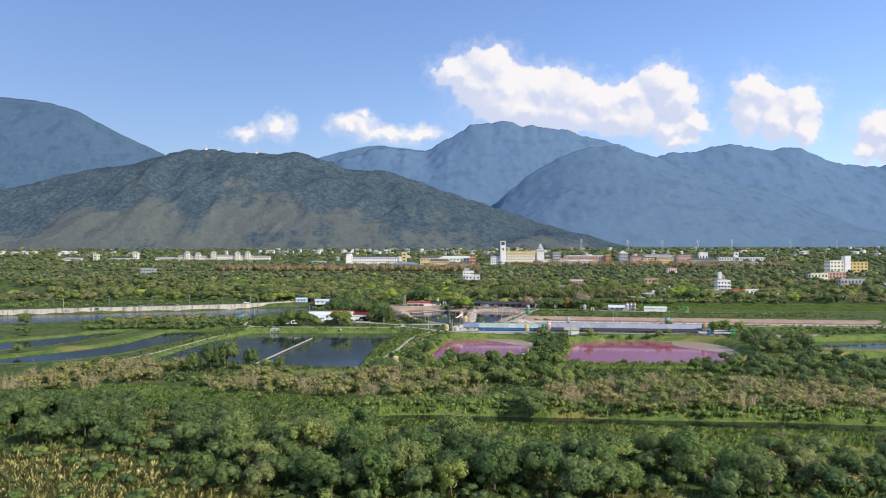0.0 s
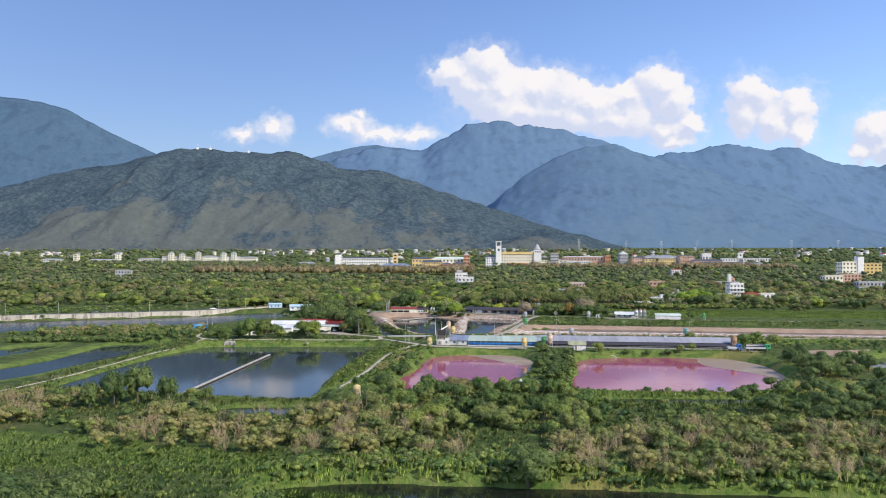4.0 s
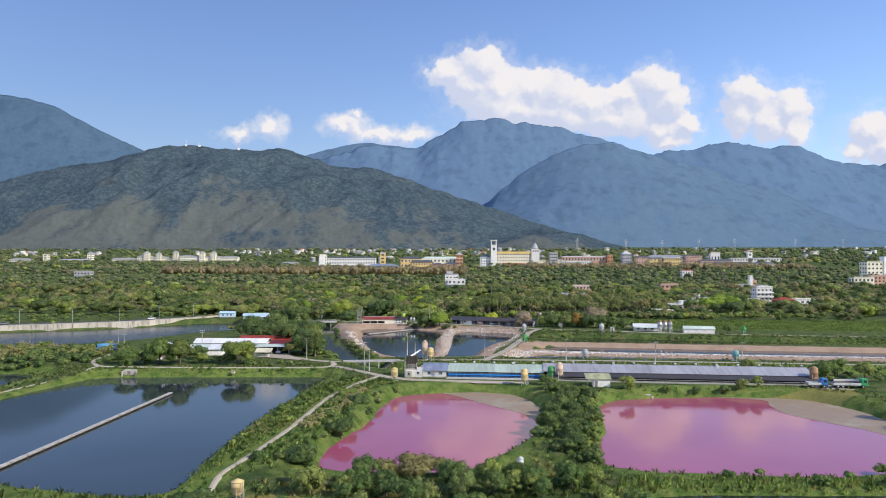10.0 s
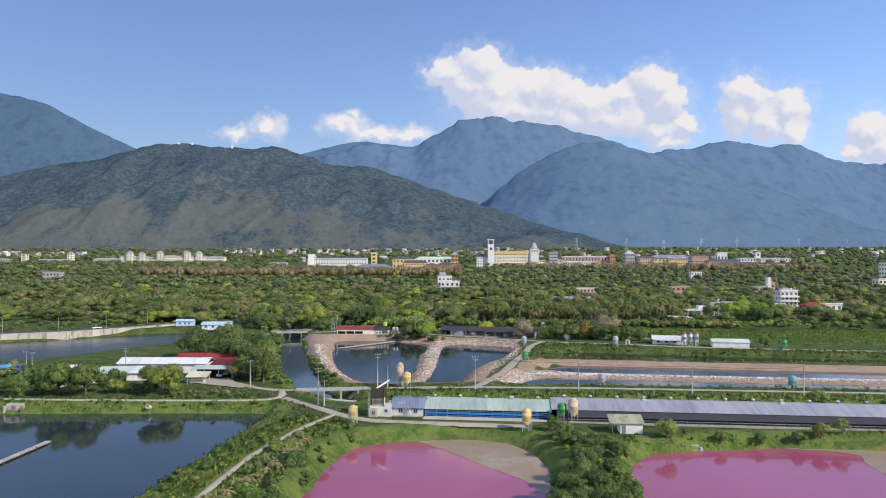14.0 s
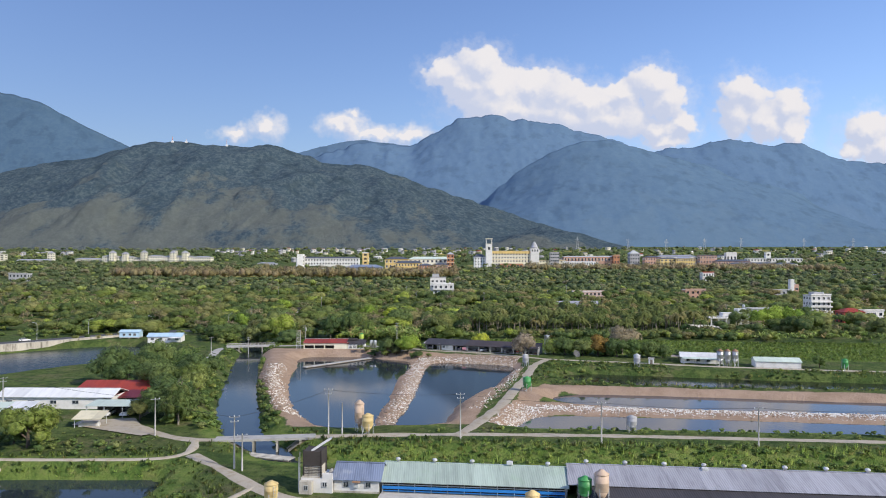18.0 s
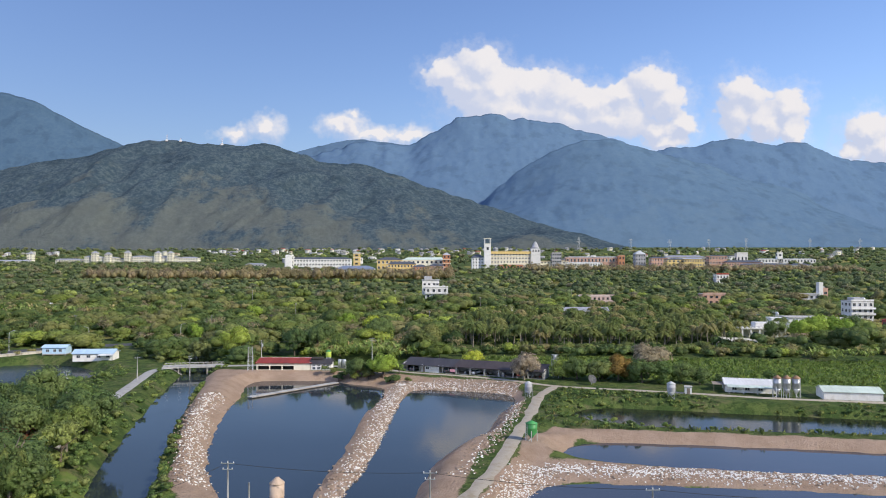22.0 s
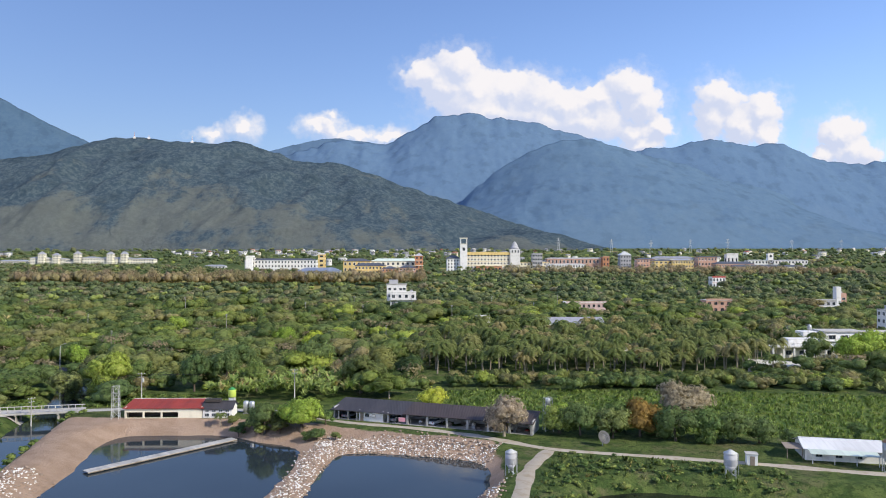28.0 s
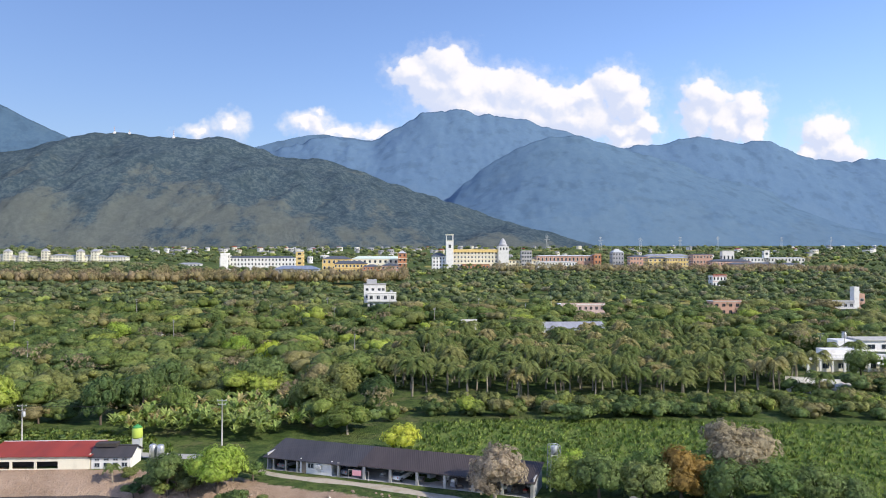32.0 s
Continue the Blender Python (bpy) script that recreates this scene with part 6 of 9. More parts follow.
def red_porch():
    ob = thing("open_shed", pose(-53.5, 416.5, 0, 0, 0, -1), "open shed with dark red sheet roof", "shed")
    shed_roof(ob, 0, 11, 0, 5, 2.2, 3.0, sheet_metal("dark_red_sheet", (0.15, 0.022, 0.028), wear=0.3), 4, 0.4)
    part("wall", box(0, 11, 4.9, 5.1, -0.3, 2.9), GREYWALL, ob)
    part("wall", box(7.0, 7.15, 0.2, 4.9, -0.3, 2.2), WHITE, ob)
    for i in range(4):
        part("post", box(0.1 + 3.6 * i, 0.25 + 3.6 * i, 0.0, 0.15, -0.3, 2.2), DARK, ob)
    return ob


red_porch()


def carport():
    ob = thing("carport", pose(-53.6, 403.6, 0, 0, 0, -1), "open carport with flat pale roof and side wall", "carport")
    shed_roof(ob, 0, 12.5, 0, 5.5, 2.7, 3.0, PALEGREEN_ROOF, 4, 0.3)
    part("wall", box(0, 12.5, 5.4, 5.6, -0.3, 2.9), DARK, ob)
    part("wall", box(12.3, 12.5, -0.2, 5.4, -0.3, 2.6), CONCRETE_DIRTY, ob)
    for x in (0.0, 4.0, 8.2):
        part("post", box(x, x + 0.14, 0, 0.14, -0.3, 2.7), STEEL_PAINT, ob)
    return ob


carport()


def cream_porch():
    ob = thing("open_shed", pose(-51.5, 393.5, 0, 0, 0, -1), "small open shed with cream sheet roof", "shed")
    shed_roof(ob, 0, 5.6, 0, 3.6, 2.0, 2.9, plain("cream_sheet", (0.66, 0.60, 0.42), 0.6, wear=0.2), 3, 0.3)
    for x in (0.1, 5.4):
        for y in (0.1, 3.4):
            part("post", box(x, x + 0.12, y, y + 0.12, -0.3, 2.0 + 0.24 * y), STEEL_PAINT, ob)
    part("shelf", box(0.6, 4.8, 1.0, 2.2, 0.0, 0.8), WHITE, ob)
    return ob


cream_porch()


def car(x, y, turn, body, label, z=None, length=4.3):
    ob = thing("car", spot(x, y, turn, z), label, "car", "parked cars")
    h = length / 2
    bm = bmesh.new()
    prof = [(-h, 0.35), (-h, 0.8), (-h * 0.92, 0.95), (h * 0.5, 0.98), (h * 0.95, 0.78), (h, 0.6), (h, 0.35)]
    cab = [(-h * 0.85, 0.94), (-h * 0.62, 1.42), (h * 0.12, 1.45), (h * 0.5, 0.96)]
    for pts, wid, nm, mt in ((prof, 0.86, "body", body), (cab, 0.76, "cabin", GLASS_DARK)):
        b = bmesh.new()
        l = [b.verts.new((px, -wid, pz)) for px, pz in pts]
        r = [b.verts.new((px, wid, pz)) for px, pz in pts]
        b.faces.new(l), b.faces.new(r[::-1])
        for i in range(len(pts)):
            b.faces.new((l[i], r[i], r[(i + 1) % len(pts)], l[(i + 1) % len(pts)]))
        bmesh.ops.recalc_face_normals(b, faces=b.faces[:])
        bmesh.ops.bevel(b, geom=b.edges[:], offset=0.05, segments=1, affect="EDGES")
        part(nm, b, mt, ob)
    bm.free()
    part("roof_panel", box(-h * 0.60, h * 0.10, -0.72, 0.72, 1.44, 1.50, bevel=0.02), body, ob)
    for sx in (-h * 0.62, h * 0.62):
        for sy in (-0.80, 0.80):
            w = part("wheel", tube([(sx, sy - 0.1, 0.33), (sx, sy + 0.1, 0.33)], [0.33, 0.33], 14), BLACK, ob)
            part("rim", tube([(sx, sy - 0.12, 0.33), (sx, sy + 0.12, 0.33)], [0.19, 0.19], 10), STEEL, w)
    for sy in (-0.6, 0.6):
        part("headlight", box(h * 0.97, h * 1.005, sy - 0.18, sy + 0.18, 0.6, 0.74, bevel=0.02), WHITE, ob)
        part("tail_light", box(-h * 1.005, -h * 0.98, sy - 0.12, sy + 0.12, 0.65, 0.85), RED_PAINT, ob)
    return ob


car(-49.4, 405.6, -90, CAR_WHITE, "white parked car in the carport", 0.05)
car(-45.2, 405.6, -90, CAR_WHITE, "white parked car in the carport", 0.05)


def truck(x, y, turn, cab_mat, bed, label, length=8.6, load=None):
    ob = thing("truck", spot(x, y, turn, 0.14), label, "truck", "trucks")
    part("chassis", box(-length / 2, length / 2, -0.5, 0.5, 0.6, 0.85), DARK, ob)
    c0 = length / 2 - 1.7
    cab = part("cab", box(c0, length / 2, -1.1, 1.1, 0.7, 2.6, bevel=0.14), cab_mat, ob)
    part("windscreen", box(length / 2 - 0.02, length / 2 + 0.02, -0.9, 0.9, 1.6, 2.35), GLASS_DARK, cab)
    for s in (-1, 1):
        part("side_window", box(c0 + 0.5, c0 + 1.3, s * 1.1 - 0.02, s * 1.1 + 0.02, 1.6, 2.3), GLASS_DARK, cab)
    part("bumper", box(length / 2, length / 2 + 0.15, -1.05, 1.05, 0.45, 0.75, bevel=0.03), STEEL, ob)
    part("bed", box(-length / 2, c0 - 0.15, -1.15, 1.15, 0.85, 1.05), bed, ob)
    for s in (-1, 1):
        part("side_board", box(-length / 2, c0 - 0.15, s * 1.15 - 0.04, s * 1.15 + 0.04, 1.05, 1.55), bed, ob)
    part("tail_board", box(-length / 2 - 0.04, -length / 2 + 0.04, -1.1, 1.1, 1.05, 1.55), bed, ob)
    axles = (-length * 0.36, -length * 0.22, length * 0.36) if length > 7 else (-length * 0.28, length * 0.3)
    for ax in axles:
        for s in (-0.95, 0.95):
            w = part("wheel", tube([(ax, s - 0.15, 0.48), (ax, s + 0.15, 0.48)], [0.48, 0.48], 16), BLACK, ob)
            part("rim", tube([(ax, s - 0.17, 0.48), (ax, s + 0.17, 0.48)], [0.24, 0.24], 10), STEEL, w)
    if load == "rolls":
        for i, (yy, zz) in enumerate(((-0.75, 1.42), (0.0, 1.42), (0.75, 1.42), (-0.38, 2.05), (0.38, 2.05))):
            part("roll", tube([(-length / 2 + 0.3, yy, zz), (c0 - 0.5, yy, zz + 0.03)], [0.36, 0.36], 12), GREYWALL if i % 2 else DARK, ob, "long grey roll of netting")
    elif load == "tarp":
        part("tarpaulin", lathe([(1.2, -length / 2 + 0.2), (1.3, 0), (1.2, c0 - 0.3)], 12), TARP_BLUE, ob, "blue tarpaulin over the load").matrix_local = Matrix.Translation((0, 0, 1.6)) @ Euler((0, radians(90), 0)).to_matrix().to_4x4()
    return ob


truck(128.2, 330.2, SHED_TURN + 2, TRUCK_GREEN, STEEL_PAINT, "flatbed truck with green cab loaded with grey rolls", 9.2, "rolls")
truck(119.6, 330.8, SHED_TURN, CAR_BLUE, STEEL_PAINT, "small flatbed truck with a blue cab", 5.2)
truck(-113, 412, 20, CAR_BLUE, TARP_BLUE, "blue covered truck parked on the river track", 7.0, "tarp")

# ---- sheds beside the back track ----
def shed_a():
    ob = thing("office_shed", pose(109.5, 487.0, 0, 0, 0, -15), "low white shed with pale roof and green door", "shed")
    gable_walls(ob, 2, 15.5, 0, 7, 2.3, 3.4, WHITE)
    gable_roof(ob, 2, 15.5, 0, 7, 2.3, 3.4, WHITE_ROOF, 5, 0.4, label="pale cream roofing sheet")
    shed_roof(ob, 2.5, 13.5, -2.4, 0.0, 1.9, 2.25, PALEGREEN_ROOF, 4, 0.15)
    for i in range(4):
        part("post", box(2.6 + 3.6 * i, 2.72 + 3.6 * i, -2.4, -2.28, -0.4, 1.9), STEEL_PAINT, ob)
    for i in range(3):
        window(ob, 4.3 + 3.3 * i, -0.03, 1.2, 1.2, 1.0)
    part("door", box(15.5, 15.55, 2.4, 3.8, -0.1, 1.9), GREEN_PAINT, ob, "green sheet door")
    part("porch_roof", slab([(-1.2, 0.2, 2.0), (1.8, 0.2, 2.0), (1.8, 4, 2.2), (-1.2, 4, 2.2)], 0.08), TIMBER, ob)
    for x in (-1.0, 1.6):
        part("post", box(x, x + 0.1, 0.3, 0.4, -0.4, 2.0), TIMBER, ob)
    return ob


shed_a()


def shed_b():
    ob = thing("store_shed", pose(132.6, 475.6, 0, 0, 0, -12), "white plank-sided store shed with pale green-grey roof", "shed")
    gable_walls(ob, 0, 14, 0, 6.5, 2.2, 3.2, WHITE)
    gable_roof(ob, 0, 14, 0, 6.5, 2.2, 3.2, PALEGREEN_ROOF, 5, 0.3)
    for i in range(14):
        part("siding_strip", box(0.5 + i, 0.56 + i, -0.04, 0.0, -0.3, 2.05), WHITE, ob)
    part("base_board", box(0, 14, -0.06, 0.0, -0.4, 0.1), CONCRETE_DIRTY, ob)
    part("door", box(14.0, 14.05, 2.4, 4.2, -0.1, 1.9), RED_PAINT, ob, "small red-brown door")
    return ob


shed_b()
hut2 = thing("tank_hut", spot(100.5, 484.5, -15), "small grey block hut by the track", "shed")
part("wall", box(-0.9, 0.9, -0.9, 0.9, -0.3, 1.9, bevel=0.03), WHITE, hut2)
part("roof", box(-1.05, 1.05, -1.05, 1.05, 1.9, 2.02), CONCRETE, hut2)
part("door", box(-0.4, 0.4, -0.95, -0.9, 0.0, 1.6), TIMBER, hut2)


# ---- buildings behind the duck ponds ----
def red_house():
    ob = thing("red_roofed_house", pose(-26.1, 527.2, 0, 0, 0, -1), "long cream building with a dark red sheet roof", "house")
    part("wall", box(0, 17.6, 0.0, 0.2, -0.5, 0.1), CREAM, ob)
    part("wall", box(0, 17.6, 0.0, 0.2, 1.35, 2.3), CREAM, ob)
    part("wall", box(12.6, 17.6, 0.0, 0.2, 0.1, 1.35), CREAM, ob)
    for x in (0, 4.1, 8.2, 12.2):
        part("pier", box(x, x + 0.4, 0.0, 0.2, 0.1, 1.35), CREAM, ob)
    part("wall", box(0, 17.6, 6.0, 6.2, -0.5, 2.9), CREAM, ob)
    for x in (0, 17.4):
        part("wall", box(x, x + 0.2, 0.2, 6.0, -0.5, 2.5), CREAM, ob)
    part("inner_wall", box(0.2, 17.4, 2.0, 2.1, -0.3, 2.2), DARK, ob)
    shed_roof(ob, 0, 17.6, 0, 6.2, 2.35, 3.2, RED_ROOF, 7, 0.4)
    part("gutter", box(-0.3, 17.9, 6.5, 6.65, 3.22, 3.32), WHITE, ob)
    ob2 = thing("annex", pose(-8.3, 527.0, 0, 0, 0, -1), "small white annex with black sheet roof", "house")
    gable_walls(ob2, 0, 6.6, 0, 5, 2.2, 3.4, WHITE)
    gable_roof(ob2, 0, 6.6, 0, 5, 2.2, 3.4, DARK_ROOF, 3, 0.4)
    for i in range(4):
        window(ob2, 1.0 + 1.55 * i, -0.03, 1.55, 0.9, 0.45)
        window(ob2, 1.0 + 1.55 * i, -0.03, 0.65, 1.0, 0.8)
    part("monitor", box(0.0, 3.6, 1.6, 3.2, 3.3, 3.9), DARK, ob2)


red_house()
tank = thing("water_tank", spot(-3.9, 536.5), "bright lime-yellow plastic water tank on a stand", "tank")
part("stand", box(-0.7, 0.7, -0.7, 0.7, -0.3, 2.9), STEEL_PAINT, tank)
part("body", lathe([(0.85, 2.9), (0.95, 3.1), (0.95, 4.7), (0.9, 4.8)], 18), LIME_PAINT, tank)
part("lid", lathe([(0.93, 4.8), (0.6, 5.1), (0.25, 5.25), (0.24, 5.35)], 18), GREEN_PAINT, tank, "green domed lid")
for i, (tx, ty, th) in enumerate(((0.6, 531.5, 3.0), (2.1, 531.0, 3.0))):
    tk = thing("steel_tank", spot(tx, ty), "upright galvanised steel tank by the annex", "tank", "steel tanks")
    part("body", lathe([(0.65, -0.2), (0.65, th - 0.3), (0.5, th - 0.1), (0.15, th)], 16), STEEL, tk)
    part("stand", box(-0.7, 0.7, -0.7, 0.7, -0.4, 0.0), CONCRETE, tk)


def lattice_tower(x, y, height, half, label, tank_top=True):
    ob = thing("water_tower", spot(x, y, 8), label, "tower", "lattice towers")
    for sx in (-1, 1):
        for sy in (-1, 1):
            part("leg", tube([(sx * half, sy * half, -0.4), (sx * half * 0.85, sy * half * 0.85, height)], [0.07, 0.05], 6), STEEL_PAINT, ob)
    n = max(3, int(height / 1.4))
    for i in range(n):
        z0, z1 = height * i / n, height * (i + 1) / n
        k0, k1 = half * (1 - 0.15 * i / n), half * (1 - 0.15 * (i + 1) / n)
        for a, b in (((-1, -1), (1, -1)), ((1, -1), (1, 1)), ((1, 1), (-1, 1)), ((-1, 1), (-1, -1))):
            part("brace", tube([(a[0] * k0, a[1] * k0, z0), (b[0] * k1, b[1] * k1, z1)], [0.035, 0.035], 4), STEEL_PAINT, ob)
            part("ring_bar", tube([(a[0] * k1, a[1] * k1, z1), (b[0] * k1, b[1] * k1, z1)], [0.035, 0.035], 4), STEEL_PAINT, ob)
    if tank_top:
        part("tank", lathe([(half * 0.6, height - 1.4), (half * 0.62, height - 0.2), (half * 0.3, height)], 12), STEEL, ob)
    return ob


lattice_tower(-28.0, 527.0, 7.4, 0.8, "white steel lattice tower beside the red-roofed house", False)
lattice_tower(68.9, 511.0, 7.0, 0.9, "pale steel lattice water tower at the brown shed")


def brown_shed():
    turn = heading(21.9, 524.6, 65.2, 506.6)
    ob = thing("open_barn", pose(21.9, 524.8, 0, 0, 0, turn), "long open-fronted farm shed with brown sheet roof", "shed")
    shed_roof(ob, 0, 17, 0.0, 6.5, 2.3, 3.6, DARK_ROOF, 6, 0.5, thick=0.1)
    shed_roof(ob, 17.6, 46.5, 0.0, 6.5, 2.4, 3.7, BROWN_ROOF, 9, 0.3, thick=0.1)
    part("back_wall", box(0, 46.5, 6.2, 6.4, -0.4, 3.3), GREYWALL, ob)
    part("end_wall", box(46.4, 46.6, 0.2, 6.2, -0.4, 2.9), GREYWALL, ob)
    part("end_wall", box(0.0, 0.2, 0.2, 6.2, -0.4, 2.8), GREYWALL, ob)
    part("room_wall", box(6.5, 12.5, 0.0, 0.2, -0.4, 2.25), WHITE, ob)
    part("room_wall", box(6.5, 6.7, 0.2, 6.2, -0.4, 2.4), WHITE, ob)
    part("room_wall", box(12.3, 12.5, 0.2, 6.2, -0.4, 2.4), WHITE, ob)
    part("floor", box(0, 46.5, 0, 6.2, -0.4, 0.08), CONCRETE, ob)
    window(ob, 8.6, -0.03, 1.45, 1.1, 0.9)
    part("door", box(6.9, 7.7, -0.05, 0.0, 0.05, 1.9), TIMBER, ob)
    part("air_conditioner", box(9.6, 10.6, -0.45, -0.02, 1.2, 1.75, bevel=0.04), STEEL_PAINT, ob)
    for i in range(8):
        part("post", box(13.5 + i * 4.65, 13.95 + i * 4.65, 0.0, 0.4, -0.4, 2.35), CONCRETE, ob)
    for x in (1.2, 3.6, 5.8):
        part("post", box(x, x + 0.3, 0.0, 0.3, -0.4, 2.25), CONCRETE, ob)
    rng = random.Random(5)
    for i in range(26):
        x, y, h = rng.uniform(19, 46), rng.uniform(1.0, 5.5), rng.uniform(0.3, 1.3)
        stack = thing("crate_stack", ob.matrix_world @ pose(x, y, 0.08, 0, 0, rng.uniform(0, 90)), "dusty stack of crates and farm gear under the roof", "crates", "stored gear")
        part("crate", box(-rng.uniform(0.3, 0.7), rng.uniform(0.3, 0.7), -0.4, 0.4, 0.0, h * 0.55, bevel=0.03), rng.choice((DARK, TIMBER, GREYWALL)), stack)
        part("crate", box(-0.35, 0.3, -0.3, 0.35, h * 0.55, h, bevel=0.03), rng.choice((TIMBER, STEEL, RED_PAINT, WHITE)), stack)
    cloth = thing("cloth", ob.matrix_world @ pose(17.3, -0.4, 0, 0, 0, 0), "pink cloth hung over a rail to dry", "cloth")
    part("fabric", box(-0.8, 0.8, -0.03, 0.03, 0.7, 1.6, bevel=0.01), PINK_CLOTH, cloth)
    part("rail", tube([(-1.6, 0, 1.6), (2.2, 0, 1.6)], [0.03, 0.03], 6), STEEL, cloth)
    for x in (-1.5, 2.1):
        part("rail_post", tube([(x, 0, -0.2), (x, 0, 1.6)], [0.03, 0.03], 6), STEEL, cloth)
    return ob


BROWN = brown_shed()
for lx, mt, lb in ((14.9, CAR_GREY, "grey car parked under the brown roof"), (24.2, CAR_WHITE, "white car parked under the brown roof"), (3.0, CAR_GREY, "dark car parked in the shed's shade")):
    p = BROWN.matrix_world @ Vector((lx, 2.4, 0))
    car(p.x, p.y, heading(21.9, 524.6, 65.2, 506.6) + 75, mt, lb, 0.09, 4.0)


def dish():
    ob = thing("satellite_dish", spot(77.4, 498.4, 25), "large grey mesh satellite dish on a short mast", "antenna")
    bm = lathe([(0.05, 0.0), (0.5, 0.06), (0.95, 0.22), (1.3, 0.46), (1.35, 0.46), (0.98, 0.20), (0.5, 0.03)], 20)
    bowl = part("bowl", bm, plain("dark_mesh", (0.10, 0.10, 0.10), 0.6, wear=0.3), ob)
    bowl.matrix_local = Matrix.Translation((0, 0, 1.5)) @ Euler((radians(60), 0, 0)).to_matrix().to_4x4()
    part("mast", tube([(0, 0.1, -0.3), (0, 0.1, 1.5)], [0.08, 0.07], 8), STEEL, ob)
    for k in range(3):
        a = 2.1 * k
        part("strut", tube([(1.1 * math.cos(a), -0.3, 1.5 + 1.1 * math.sin(a)), (0, -1.3, 2.0)], [0.02, 0.02], 4), STEEL, ob)
    return ob


dish()


def blue_huts():
    ob = thing("blue_hut", pose(-114.2, 562, 0, 0, 0, 3), "small pale blue hut on posts by the road", "house")
    part("floor", box(0, 8.5, 0, 5, 0.5, 0.8), CONCRETE, ob)
    gable_walls(ob, 0, 8.5, 0, 5, 3.2, 4.0, plain("pale_blue_plaster", (0.45, 0.62, 0.74), 0.7, wear=0.15), z0=0.8)
    gable_roof(ob, 0, 8.5, 0, 5, 3.2, 4.0, SKYBLUE, 3, 0.4)
    for x in (0.2, 4.2, 8.2):
        for y in (0.2, 4.8):
            part("post", box(x - 0.12, x + 0.12, y - 0.12, y + 0.12, -0.8, 0.5), CONCRETE, ob)
    for x in (2.0, 4.6, 6.6):
        window(ob, x, -0.03, 2.0, 1.1, 1.0)
    ob = thing("blue_roofed_house", pose(-97, 550, 0, 0, 0, 4), "low white house with sky-blue sheet roof", "house")
    gable_walls(ob, 0, 14, 0, 6, 2.6, 3.7, WHITE)
    gable_roof(ob, 0, 14, 0, 6, 2.6, 3.7, SKYBLUE, 5, 0.5)
    for x in (2, 5.5, 9, 12.2):
        window(ob, x, -0.03, 1.4, 1.3, 1.0)
    shed_roof(ob, 9.5, 14.5, -2.5, 0, 2.0, 2.4, WHITE_ROOF, 2, 0.1)
    for x in (9.6, 14.3):
        part("post", box(x, x + 0.1, -2.4, -2.3, -0.4, 2.0), STEEL_PAINT, ob)


blue_huts()

# ---- flood wall, road furniture, poles and cables ----
FLOOD = [(-360, 440), (-237, 498), (-188, 516), (-155, 531), (-138, 547), (-124, 564), (-108, 582)]


def flood_wall():
    ob = thing("flood_wall", pose(0, 0, 0), "long pale stained concrete flood wall along the river", "wall", kind="structure")
    for (ax, ay), (bx, by) in zip(FLOOD, FLOOD[1:]):
        ln = math.hypot(bx - ax, by - ay)
        n = max(1, int(ln / 6))
        tr = pose(ax, ay, 0, 0, 0, heading(ax, ay, bx, by))
        me = None
        for i in range(n):
            if me is None:
                bm = box(0.03, ln / n - 0.03, -0.25, 0.25, -4.5, 0.9, bevel=0.03)
                me = bpy.data.meshes.new("wall_panel")
                bm.to_mesh(me)
                bm.free()
                me.materials.append(CONCRETE_DIRTY)
            p = new("wall_panel", me)
            p.parent = ob
            p.matrix_local = tr @ pose(i * ln / n, 0, 0)
        cp = part("coping", box(0, ln, -0.35, 0.35, 0.9, 1.08, bevel=0.02), CONCRETE, ob)
        cp.matrix_local = tr
    return ob


flood_wall()


def street_lamp(x, y, turn, h=8.0):
    ob = thing("street_lamp", spot(x, y, turn), "tall grey street lamp beside the river road", "lamp", "street lamps")
    part("mast", tube([(0, 0, -0.4), (0, 0, h * 0.8), (0.25, 0, h * 0.95), (1.4, 0, h)], [0.11, 0.08, 0.06, 0.05], 8), STEEL_PAINT, ob)
    part("lantern", box(1.2, 2.0, -0.14, 0.14, h - 0.08, h + 0.08, bevel=0.04), STEEL, ob)
    part("base", lathe([(0.22, -0.3), (0.22, 0.4), (0.13, 0.5)], 10), CONCRETE, ob)
    return ob


for i, (lx, ly) in enumerate(((-262, 500), (-236, 513), (-210, 523), (-186, 532), (-165, 543), (-148, 557), (-134, 575), (-112, 594), (-78, 606))):
    street_lamp(lx, ly, -140 if i % 2 else 40)
car(-150, 551, 42, CAR_WHITE, "white car parked on the river road", 0.36)
car(-216, 519.5, 22, CAR_GREY, "grey car standing on the river road", 0.36)

POLES = [(3.9, 387.7, 9.4, 2, 0), (31.1, 383.6, 9.2, 2, 0), (58.8, 379.6, 8.2, 1, 0), (88.8, 377.0, 7.6, 1, 0), (117.0, 373.4, 7.8, 1, 0), (-31.4, 386.5, 7.8, 1, 30), (-8.9, 363.3, 9.2, 2, 20), (-7.2, 362.0, 6.4, 1, 20), (-28.4, 544, 7.8, 2, 0), (10.5, 541, 9.0, 2, 0), (-49, 531, 8.4, 2, 60), (-57, 508, 7.0, 1, 60), (-64, 480, 7.2, 2, 60), (-75, 408, 8.6, 2, 30), (-108, 416, 6.2, 1, 0), (-112, 420, 6.0, 1, 0), (6.7, 387.9, 6.4, 0, 0)]
for i, (px, py, ph, pa, pt) in enumerate(POLES):
    utility_pole(px, py, ph, arms=pa, turn=pt, drum=i in (8, 12))


def line_through(order, h=0.3):
    wire([(POLES[i][0], POLES[i][1], POLES[i][2] - h) for i in order], 0.5)


line_through((13, 5, 6, 0, 1, 2, 3, 4))
line_through((12, 11, 10, 8, 9))
